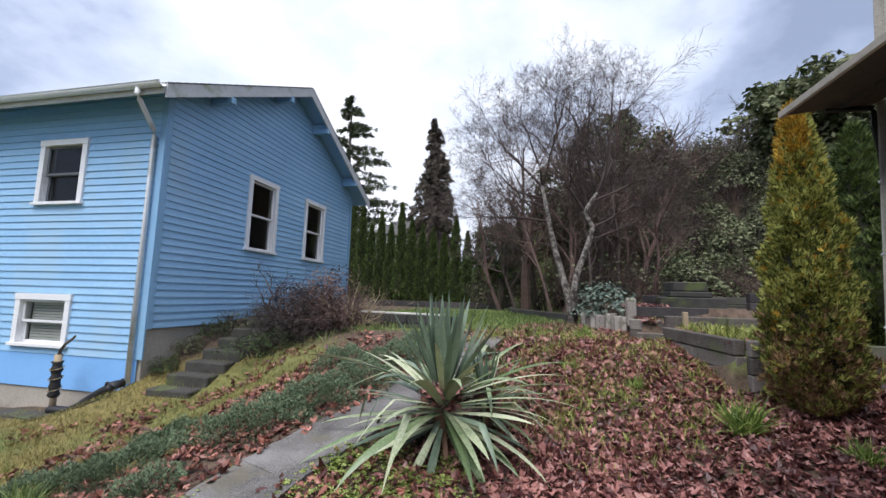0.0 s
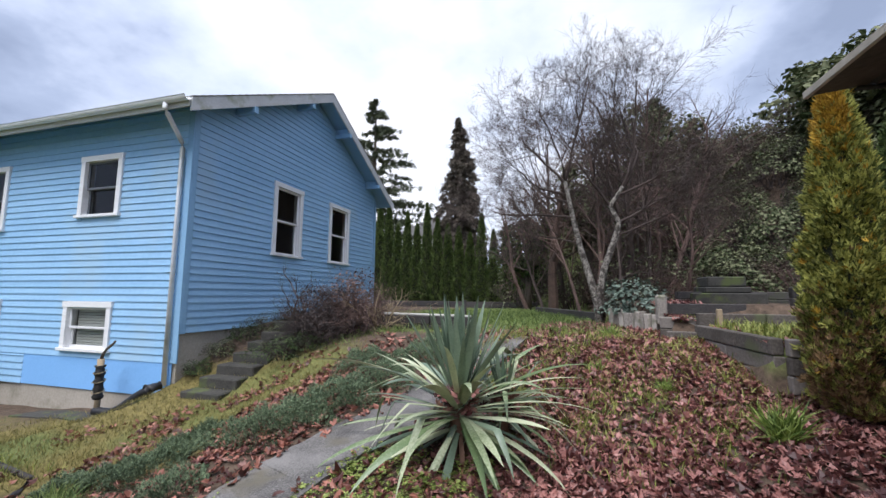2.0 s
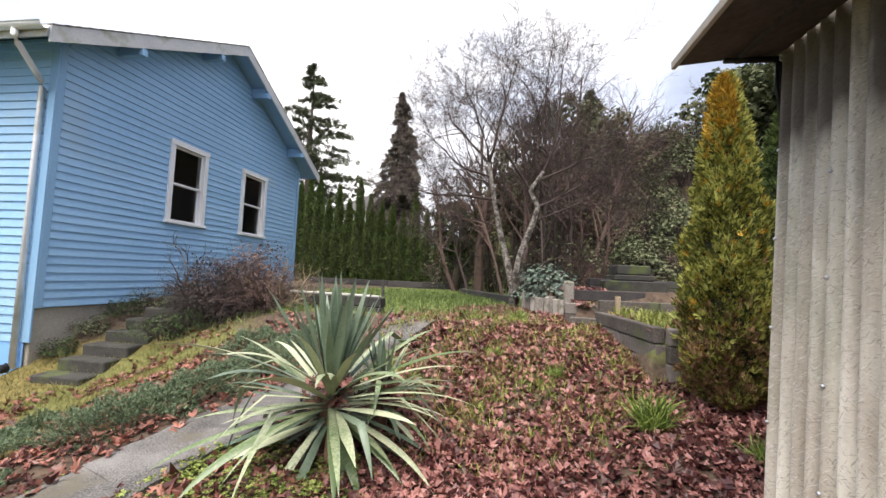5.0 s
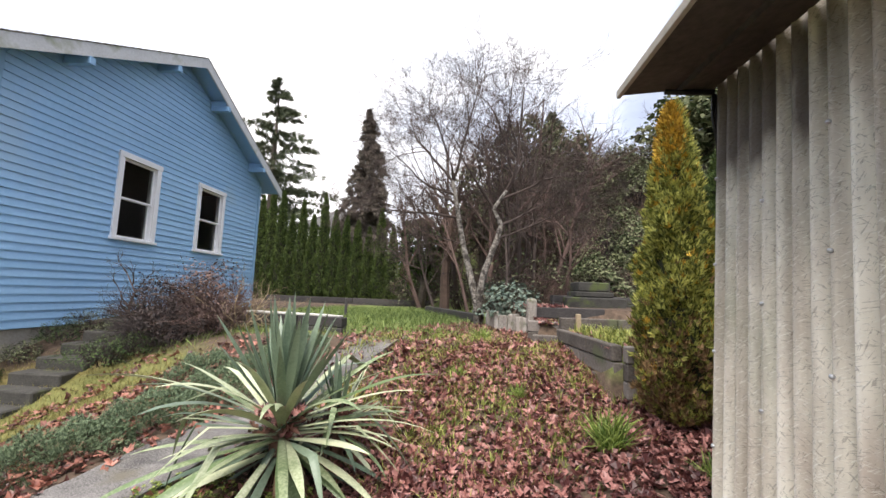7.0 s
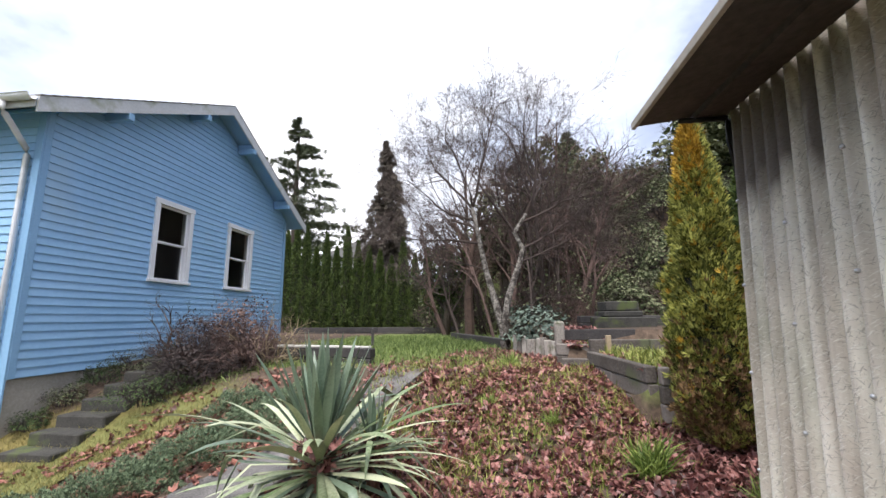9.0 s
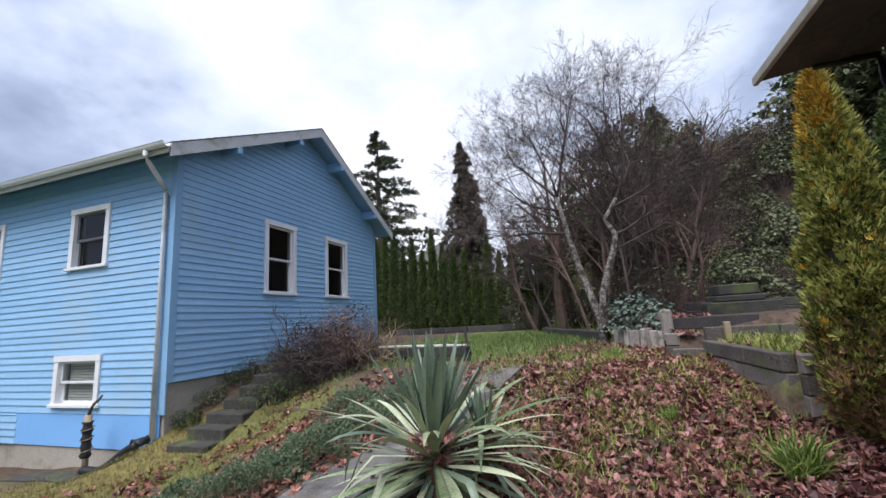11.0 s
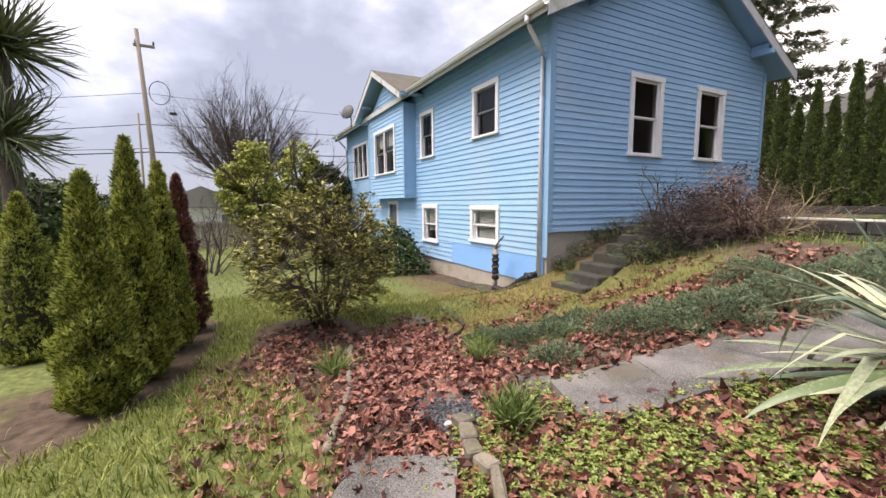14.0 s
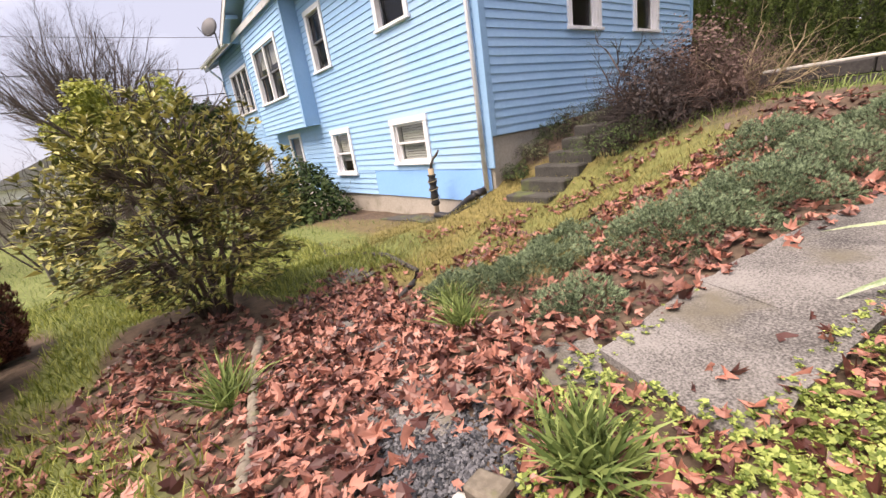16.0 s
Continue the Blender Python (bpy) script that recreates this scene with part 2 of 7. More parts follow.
def ground_z(x, y):
    """Height of the ground: a garden slope, a lower side yard, terraces and a steep wooded bank behind."""
    x, y = np.asarray(x, float), np.asarray(y, float)
    main = np.interp(y, [-40, -3, 0.5, 1.5, 2.4, 3.5, 4.4, 5.2, 6.2, 8, 11, 20, 60],
                     [-1.2, -0.15, -0.02, 0.06, 0.12, 0.28, 0.40, 0.62, 0.92, 1.04, 1.05, 1.0, 1.0])
    main = main + 0.16 * np.clip(x - 0.6, 0, 2.2) * smooth01(1.5, 3.8, y) * (1 - smooth01(5.0, 7.0, y))
    low = np.interp(y, [-40, -3, 0, 1.3, 3, 4.6, 5.4, 6.4, 7.4, 9, 20, 60],
                    [-1.2, -0.35, -0.24, -0.16, -0.16, -0.10, 0.06, 0.62, 0.96, 1.05, 1.0, 1.0])
    side = np.interp(y, [-40, -3, 0, 4.5, 6, 7], [-1.2, -0.45, -0.30, -0.34, -0.42, -0.42]) - 0.05 * np.clip(-7.4 - x, 0, 5.5)
    z = low + (main - low) * smooth01(-4.6, -2.3, x)
    inside = smooth01(-5.86, -6.7, x) * (1 - smooth01(12.6, 14.5, y))
    z = z + (side - z) * inside
    # the bank behind, with its foot further off on the left
    foot = np.interp(x, [-6, -2, 0, 3, 5, 9, 14], [30, 19, 14.5, 11.6, 10.5, 8.0, 5.0])
    z = z + (5.3 * smooth01(0, 11, y - foot) + 0.06 * np.clip(y - foot, 0, 40)) * smooth01(-5.0, 2.5, x) + 0.8 * smooth01(5, 16, x) * smooth01(3, 9, y)
    # raised bed and the step above it
    z = np.where((x > 1.9) & (x < 5.5) & (y > 4.75) & (y < 6.45), np.maximum(z, 1.12), z)
    z = np.where((x > 1.55) & (y > 6.6), np.maximum(z, 1.22), z)
    z = np.where((x > 1.5) & (y > 7.35), np.maximum(z, 1.42), z)
    return z + waves(x, y) * (1 - smooth01(20, 60, np.hypot(x, y)))


def gz(x, y):
    return float(ground_z(x, y))


def blob(x, y, cx, cy, rx, ry, turn=0.0):
    c, s = math.cos(radians(turn)), math.sin(radians(turn))
    u, v = (x - cx) * c + (y - cy) * s, -(x - cx) * s + (y - cy) * c
    return np.clip(1.6 - (u / rx) ** 2 - (v / ry) ** 2, 0, 1)


def speckle(x, y, k=1.0):
    return 0.5 + 0.25 * (np.sin(3.1 * k * x + 1.9 * np.sin(2.3 * k * y)) + np.sin(2.7 * k * y + 1.7 * np.sin(3.3 * k * x + 1)))


def grass_amount(x, y):
    """How much live grass grows, 0 to 1."""
    lawn_back = smooth01(6.2, 7.2, y) * (1 - smooth01(0.6, 1.2, x)) * smooth01(-4.4, -3.4, x)
    yard = (1 - smooth01(-5.6, -4.4, x)) * (1 - smooth01(3.4, 4.4, y))
    near = blob(x, y, -3.0, -0.35, 2.0, 1.15, 10)
    bank = blob(x, y, -3.9, 4.9, 1.2, 1.6, -20)
    patch = smooth01(0.52, 0.85, speckle(x, y, 0.9)) * blob(x, y, 0.6, 5.2, 1.5, 1.6) * 0.8
    bed = np.where((x > 1.9) & (x < 5.5) & (y > 4.75) & (y < 6.45), 1.0, 0.0)
    soil_bed = np.clip(blob(x, y, -5.3, -0.55, 1.7, 0.5, -14) * 1.6 + 1.4 * blob(x, y, -5.2, 1.2, 0.95, 0.6, 10), 0, 1)
    return np.clip(np.maximum.reduce([lawn_back, yard * (1 - soil_bed), near * (1 - soil_bed), bank * 0.6, patch, bed]), 0, 1)


def moss_amount(x, y):
    return np.clip(blob(x, y, -4.6, 4.4, 2.2, 1.7, 15) + 0.5 * blob(x, y, -7.5, 3.8, 3.0, 1.2), 0, 1)


GROUND = bpy.data.materials.new("garden_soil")


def ground_material():
    GROUND.use_nodes = True
    nt = GROUND.node_tree
    N, Lk = nt.nodes.new, nt.links.new
    bsdf = nt.nodes["Principled BSDF"]
    bsdf.inputs["Roughness"].default_value, bsdf.inputs["Specular IOR Level"].default_value = 0.95, 0.25
    geo = N("ShaderNodeNewGeometry")

    def noise_ramp(scale, c1, c2, p1=0.3, p2=0.7):
        n, r = N("ShaderNodeTexNoise"), N("ShaderNodeValToRGB")
        n.inputs["Scale"].default_value, n.inputs["Detail"].default_value, n.inputs["Roughness"].default_value = scale, 9.0, 0.65
        Lk(geo.outputs["Position"], n.inputs["Vector"])
        e = r.color_ramp.elements
        e[0].position, e[0].color, e[1].position, e[1].color = p1, (*c1, 1), p2, (*c2, 1)
        Lk(n.outputs["Fac"], r.inputs[0])
        return n, r.outputs[0]

    n1, soil = noise_ramp(9, (0.035, 0.025, 0.018), (0.15, 0.105, 0.075))
    n2, grass = noise_ramp(14, (0.05, 0.075, 0.02), (0.20, 0.22, 0.075))
    n3, moss = noise_ramp(11, (0.10, 0.085, 0.03), (0.26, 0.21, 0.075))
    col = soil
    for key, other in (("moss", moss), ("grass", grass)):
        at = N("ShaderNodeAttribute")
        at.attribute_name = key
        br, mr = N("ShaderNodeTexNoise"), N("ShaderNodeMath")
        br.inputs["Scale"].default_value, br.inputs["Detail"].default_value = 6.0, 8.0
        Lk(geo.outputs["Position"], br.inputs["Vector"])
        mr.operation = "MULTIPLY_ADD"
        mr.inputs[1].default_value = 2.2
        Lk(at.outputs["Fac"], mr.inputs[0])
        sb = N("ShaderNodeMath")
        sb.operation = "SUBTRACT"
        Lk(br.outputs["Fac"], sb.inputs[0])
        sb.inputs[1].default_value = 1.15
        Lk(sb.outputs[0], mr.inputs[2])
        mr.use_clamp = True
        mx = N("ShaderNodeMixRGB")
        Lk(mr.outputs[0], mx.inputs[0])
        Lk(col, mx.inputs[1])
        Lk(other, mx.inputs[2])
        col = mx.outputs[0]
    Lk(col, bsdf.inputs["Base Color"])
    bp = N("ShaderNodeBump")
    bp.inputs["Strength"].default_value, bp.inputs["Distance"].default_value = 0.8, 0.02
    Lk(n1.outputs["Fac"], bp.inputs["Height"])
    Lk(bp.outputs[0], bsdf.inputs["Normal"])


ground_material()


def build_ground():
    def axis(lo, hi, fine):
        mid = list(np.arange(lo, hi, fine))
        out, step, v = [], fine, hi
        while v < 2200:
            out.append(v)
            step *= 1.13
            v += step
        low, step, v = [], fine, lo
        while v > -2200:
            step *= 1.13
            v -= step
            low.append(v)
        return np.array(low[::-1] + mid + out)
    xs, ys = axis(-9.0, 4.0, 0.07), axis(-1.2, 9.5, 0.07)
    X, Y = np.meshgrid(xs, ys)
    Z = ground_z(X, Y)
    nx, ny = len(xs), len(ys)
    verts = np.stack([X.ravel(), Y.ravel(), Z.ravel()], 1)
    i = np.arange(nx * ny).reshape(ny, nx)
    faces = np.stack([i[:-1, :-1].ravel(), i[:-1, 1:].ravel(), i[1:, 1:].ravel(), i[1:, :-1].ravel()], 1)
    ob = link_mesh("ground", verts, faces.tolist(), GROUND, smooth=True)
    for key, fn in (("grass", grass_amount), ("moss", moss_amount)):
        at = ob.data.attributes.new(key, "FLOAT", "POINT")
        at.data.foreach_set("value", np.asarray(fn(X.ravel(), Y.ravel()), np.float32))
    tagged(ob, "damp garden soil with moss, grass and leaf litter", "ground", kind="structure")


build_ground()

# ---- house ----
GX, LY, RY, END = -5.83, 5.48, 12.42, -19.9     # gable wall, long wall, far wall, far end
MIDY, EAVE, RIDGE = 8.95, 4.62, 6.63            # ridge line; top of the roof at its edge and at its ridge
OVX, OVY = 0.46, 0.48                           # roof past the gable wall and past the long wall
SLOPE = (RIDGE - EAVE) / (MIDY - (LY - OVY))
house = thing("house", "pale blue clapboard house with white window trim", "house", (GX, LY, 0))
HOUSE_INV = house.matrix_world.inverted()


def in_house(ob):
    """Hangs a part whose mesh is in world metres on the house."""
    ob.parent = house
    ob.matrix_parent_inverse = HOUSE_INV
    return ob


def roof_z(y):
    return RIDGE - SLOPE * abs(y - MIDY)


def wall_cells(a0, a1, z0, z1, holes):
    """Rectangles that fill a wall round its holes (a0, a1, z0, z1)."""
    aa = sorted({a0, a1, *[v for h in holes for v in h[:2]]})
    zz = sorted({z0, z1, *[min(max(v, z0), z1) for h in holes for v in h[2:]]})
    out = []
    for i in range(len(aa) - 1):
        for k in range(len(zz) - 1):
            ma, mz = (aa[i] + aa[i + 1]) / 2, (zz[k] + zz[k + 1]) / 2
            if not any(h[0] < ma < h[1] and h[2] < mz < h[3] for h in holes):
                out.append((aa[i], aa[i + 1], zz[k], zz[k + 1]))
    return out


COURSE = 0.121


def siding(wall, along, face, a_of, z0, z1, holes, out):
    """Lapped boards on a wall. along: the axis they run along; face: the wall's plane; a_of(z): their two ends at a height;
    out: +1 or -1, the way that the wall faces."""
    z = z0
    while z < z1 - 0.02:
        top = min(z + COURSE + 0.012, z1)
        lo, hi = a_of(z)
        lo2, hi2 = a_of(min(top, z1))
        cuts = sorted([h for h in holes if h[2] < z + COURSE * 0.5 < h[3]])
        spans, at, at2 = [], lo, lo2
        for h in cuts:
            spans.append((at, h[0], at2, h[0]))
            at = at2 = h[1]
        spans.append((at, hi, at2, hi2))
        for s0, s1, t0, t1 in spans:
            if s1 - s0 < 0.03 or t1 - t0 < 0.005:
                continue
            d0, d1 = face + out * 0.024, face + out * 0.003
            vs = []
            for p, q, zz in ((s0, s1, z), (t0, t1, top)):
                dd = d0 if zz == z else d1
                for aa, ff in ((p, face), (q, face), (q, dd), (p, dd)):
                    vs.append((aa, ff, zz) if along == "x" else (ff, aa, zz))
            fs = [(0, 1, 2, 3), (7, 6, 5, 4), (3, 2, 6, 7), (0, 4, 5, 1), (1, 5, 6, 2), (0, 3, 7, 4)]
            ob = link_mesh("board", vs, fs, BLUE, wall)

        z += COURSE


def casing_window(w, h, place, turn, sash_mat, name="window", blind=0.0, units=1, label=""):
    """A double-hung window in a white casing, w x h outside; its middle bottom at place, facing -y when turn is 0."""
    c = 0.105
    m = pose(*place, 0, 0, turn)
    bm = boxes(((-w / 2, -0.045, 0.04), (-w / 2 + c, 0.0, h - c)), ((w / 2 - c, -0.045, 0.04), (w / 2, 0.0, h - c)),
               ((-w / 2 - 0.015, -0.052, h - c), (w / 2 + 0.015, 0.0, h)))
    # reveals
    for x in (-w / 2 + c - 0.02, w / 2 - c):
        add_box(bm, (x, 0.0, 0.05), (x + 0.02, 0.14, h - c))
    add_box(bm, (-w / 2 + c - 0.02, 0.0, h - c), (w / 2 - c + 0.02, 0.14, h - c + 0.02))
    win = part(name, bm, WHITE, house, label)
    win.matrix_parent_inverse = HOUSE_INV
    win.matrix_basis = m
    part("sill", boxes(((-w / 2 - 0.03, -0.075, 0.0), (w / 2 + 0.03, 0.14, 0.05))), WHITE, win)
    iw = (w - 2 * c) / units
    for u in range(units):
        x0 = -w / 2 + c + u * iw
        x1 = x0 + iw
        if u:
            part("mullion", boxes(((x0 - 0.035, -0.03, 0.05), (x0 + 0.035, 0.08, h - c))), WHITE, win)
        zm = 0.05 + (h - c - 0.05) * 0.5
        for nm, zz0, zz1, yy in (("upper_sash", zm - 0.02, h - c, 0.015), ("lower_sash", 0.05, zm + 0.02, 0.06)):
            t = 0.042
            sash = part(nm, boxes(((x0, yy, zz0), (x0 + t, yy + 0.035, zz1)), ((x1 - t, yy, zz0), (x1, yy + 0.035, zz1)),
                                  ((x0 + t, yy, zz0), (x1 - t, yy + 0.035, zz0 + t)), ((x0 + t, yy, zz1 - t), (x1 - t, yy + 0.035, zz1))),
                        sash_mat, win)
            pane = link_mesh("pane", [(x0 + t, yy + 0.018, zz0 + t), (x1 - t, yy + 0.018, zz0 + t), (x1 - t, yy + 0.018, zz1 - t), (x0 + t, yy + 0.018, zz1 - t)],
                             [(0, 1, 2, 3)], GLASS, win)
            pane.visible_shadow = False
        if blind:
            bm = bmesh.new()
            n = 14
            for k in range(n):
                z = h - c - (k + 0.5) * (h - c - 0.05) * blind / n
                add_box(bm, (x0 + 0.05, 0.125, z - 0.4 * (h - c) * blind / n), (x1 - 0.05, 0.132, z + 0.4 * (h - c) * blind / n))
            part("blind", bm, CURTAIN, win, "white slatted blind")
    return win


def hole(cx, w, z, h):
    return (cx - w / 2 + 0.085, cx + w / 2 - 0.085, z + 0.02, z + h - 0.085)


GWIN = [(8.0, 1.00, 2.37, 1.62), (10.19, 1.04, 2.37, 1.62)]
LUP = [(-7.88, 1.03, 2.90, 1.15), (-10.88, 0.90, 2.73, 1.32)]
LLOW = [(-7.89, 1.17, 0.54, 0.86), (-10.72, 1.00, 0.34, 1.08)]
WINGUP = (-17.68, 2.24, 2.53, 1.48)
WINGLOW = (-16.9, 0.80, 0.30, 1.1)
DOOR = (-13.74, 0.95, -0.55, 2.08)
BX0, BX1, BY, BZ0 = -15.25, -11.72, 5.10, 1.62   # the bay
BAYWIN = (-13.47, 2.06, 2.42, 1.52)


def build_walls():
    gh = [hole(*w) for w in GWIN]
    bm = bmesh.new()
    for a0, a1, z0, z1 in wall_cells(LY, RY, 0.90, roof_z(LY) - 0.12, gh):
        add_box(bm, (GX - 0.15, a0, z0), (GX, a1, z1))
    prism(bm, [(LY, roof_z(LY) - 0.12), (RY, roof_z(RY) - 0.12), (MIDY, RIDGE - 0.14)], GX - 0.15, GX, "x")
    bmesh.ops.remove_doubles(bm, verts=bm.verts, dist=0.0005)
    wall = in_house(part("wall", bm, BLUE_TRIM, None, "blue clapboard gable wall"))
    top = RIDGE - 0.16

    def ends(z):
        k = (top - z) / SLOPE
        return max(LY + 0.10, MIDY - k), min(RY - 0.10, MIDY + k)
    siding(wall, "y", GX, ends, 0.912, top, gh, 1)
    # long wall
    lh = [hole(*w) for w in LUP + LLOW + [WINGUP, WINGLOW]] + [(DOOR[0] - 0.4, DOOR[0] + 0.4, -0.6, DOOR[2] + DOOR[3] - 0.1),
                                                              (BX0 + 0.1, BX1 - 0.1, BZ0 + 0.1, 4.0)]
    bm = bmesh.new()
    for a0, a1, z0, z1 in wall_cells(END, GX - 0.15, -0.08, roof_z(LY) - 0.12, lh):
        add_box(bm, (a0, LY, z0), (a1, LY + 0.15, z1))
    bmesh.ops.remove_doubles(bm, verts=bm.verts, dist=0.0005)
    wall = in_house(part("wall", bm, BLUE_TRIM, None, "blue clapboard long wall"))
    block = [h for h in lh[:-1]] + [(BX0, BX1, BZ0 - 0.02, 5.0)]
    siding(wall, "x", LY, lambda z: (END + 0.1, GX - 0.10), 0.44, roof_z(LY) - 0.16, block, -1)
    siding(wall, "x", LY, lambda z: (END + 0.1, -9.42), -0.088, 0.44, block, -1)
    # fresh paint low on the wall
    in_house(part("painted_panel", boxes(((-9.42, LY - 0.014, -0.09), (GX - 0.08, LY - 0.002, 0.437)), bevel=0.002), PALE, None, "smooth brighter blue panel"))
    # far walls, floors
    in_house(part("wall", boxes(((END, RY - 0.15, 0.3), (GX - 0.15, RY, roof_z(RY) - 0.12)), bevel=0), BLUE_TRIM, None))
    bm = boxes(((END, LY + 0.15, -0.6), (END + 0.15, RY - 0.15, roof_z(RY) - 0.12)), bevel=0)
    prism(bm, [(LY, roof_z(LY) - 0.12), (RY, roof_z(RY) - 0.12), (MIDY, RIDGE - 0.14)], END, END + 0.15, "x")
    in_house(part("wall", bm, BLUE_TRIM, None))
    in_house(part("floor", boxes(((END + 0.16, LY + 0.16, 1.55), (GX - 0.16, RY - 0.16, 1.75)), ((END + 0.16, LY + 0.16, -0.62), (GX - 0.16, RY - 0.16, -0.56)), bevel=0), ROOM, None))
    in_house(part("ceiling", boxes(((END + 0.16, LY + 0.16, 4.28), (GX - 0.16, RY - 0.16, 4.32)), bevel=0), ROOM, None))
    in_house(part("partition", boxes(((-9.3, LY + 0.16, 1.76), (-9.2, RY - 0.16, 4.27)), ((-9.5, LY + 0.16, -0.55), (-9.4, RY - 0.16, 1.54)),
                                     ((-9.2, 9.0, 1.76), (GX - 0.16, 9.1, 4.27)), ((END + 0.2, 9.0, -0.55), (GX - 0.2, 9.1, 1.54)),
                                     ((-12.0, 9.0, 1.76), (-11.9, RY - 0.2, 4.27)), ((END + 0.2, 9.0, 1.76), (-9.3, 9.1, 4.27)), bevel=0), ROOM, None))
    # concrete foundation
    bm = boxes(((GX - 0.20, LY + 0.02, -0.7), (GX - 0.03, RY - 0.02, 0.897)), bevel=0.008)
    in_house(part("foundation", bm, CONCRETE, None, "bare stained concrete foundation"))
    bm = boxes(((END + 0.02, LY + 0.03, -1.2), (-9.42, LY + 0.20, -0.09)), ((-9.42, LY + 0.01, -0.9), (GX - 0.21, LY + 0.20, -0.092)), bevel=0.008)
    in_house(part("foundation", bm, CONCRETE, None, "bare stained concrete foundation"))
    # corner boards
    for lo, hi in (((GX - 0.095, LY - 0.03, 0.44), (GX + 0.028, LY - 0.002, 4.62)), ((GX + 0.002, LY - 0.002, 0.90), (GX + 0.030, LY + 0.095, 4.66)),
                   ((GX + 0.002, RY - 0.095, 0.90), (GX + 0.030, RY + 0.028, 4.62)), ((END, LY - 0.03, -0.08), (END + 0.1, LY - 0.002, 4.62))):
        in_house(part("corner_board", boxes((lo, hi)), BLUE_TRIM, None))
    # bay
    bh = [hole(*BAYWIN)]
    bm = bmesh.new()
    for a0, a1, z0, z1 in wall_cells(BX0, BX1, BZ0, 4.42, bh):
        add_box(bm, (a0, BY, z0), (a1, BY + 0.1, z1))
    add_box(bm, (BX0, BY + 0.1, BZ0), (BX0 + 0.1, LY - 0.002, 4.42))
    add_box(bm, (BX1 - 0.1, BY + 0.1, BZ0), (BX1, LY - 0.002, 4.42))
    add_box(bm, (BX0 + 0.1, BY + 0.1, BZ0), (BX1 - 0.1, LY - 0.002, BZ0 + 0.08))
    mid = (BX0 + BX1) / 2
    pk = 4.42 + 0.5 * (BX1 - BX0) / 2
    prism(bm, [(BX0, 4.42), (BX1, 4.42), (mid, pk)], BY, BY + 0.1, "y")
    bmesh.ops.remove_doubles(bm, verts=bm.verts, dist=0.0021)
    bay = in_house(part("bay", bm, BLUE_TRIM, None, "blue clapboard bay under a small gable"))

    def bay_ends(z):
        k = (pk - z) / 0.5
        return max(BX0 + 0.08, mid - k), min(BX1 - 0.08, mid + k)
    siding(bay, "x", BY, bay_ends, BZ0, pk - 0.03, bh, -1)
    for x in (BX0, BX1 - 0.1):
        in_house(part("corner_board", boxes(((x - 0.012, BY - 0.028, BZ0 - 0.02), (x + 0.112, BY - 0.002, 4.42))), BLUE_TRIM, None))


build_walls()


def build_windows():
    for y, w, z, h in GWIN:
        casing_window(w, h, (GX + 0.006, y, z), 90, SASH, label="white cased sash window, dark room behind")
    for x, w, z, h in LUP:
        casing_window(w, h, (x, LY - 0.006, z), 0, DARKSASH, label="white cased window with dark sashes")
    for i, (x, w, z, h) in enumerate(LLOW):
        casing_window(w, h, (x, LY - 0.006, z), 0, SASH, blind=0.95 if i == 0 else 0.7, label="white cased basement window with blind")
    casing_window(BAYWIN[1], BAYWIN[3], (BAYWIN[0], BY - 0.006, BAYWIN[2]), 0, DARKSASH, units=2, blind=0.35, label="paired bay window with dark sashes")
    casing_window(WINGUP[1], WINGUP[3], (WINGUP[0], LY - 0.006, WINGUP[2]), 0, DARKSASH, units=3, label="row of three dark sash windows")
    casing_window(WINGLOW[1], WINGLOW[3], (WINGLOW[0], LY - 0.006, WINGLOW[2]), 0, DARKSASH, label="small basement window")
    x, w, z, h = DOOR
    bm = boxes(((x - w / 2, LY - 0.045, z), (x - w / 2 + 0.1, LY - 0.002, z + h - 0.1)), ((x + w / 2 - 0.1, LY - 0.045, z), (x + w / 2, LY - 0.002, z + h - 0.1)),
               ((x - w / 2, LY - 0.05, z + h - 0.1), (x + w / 2, LY - 0.002, z + h)))
    door = in_house(part("door", bm, WHITE, None, "dark basement door in a white frame"))
    leaf = part("door_leaf", boxes(((x - w / 2 + 0.1, LY + 0.05, z + 0.02), (x + w / 2 - 0.1, LY + 0.09, z + h - 0.1)),
                                   ((x - 0.26, LY + 0.04, z + 0.2), (x + 0.26, LY + 0.05, z + 0.85)), ((x - 0.26, LY + 0.04, z + 1.0), (x + 0.26, LY + 0.05, z + 1.8))),
                DARKSASH, door)



build_windows()


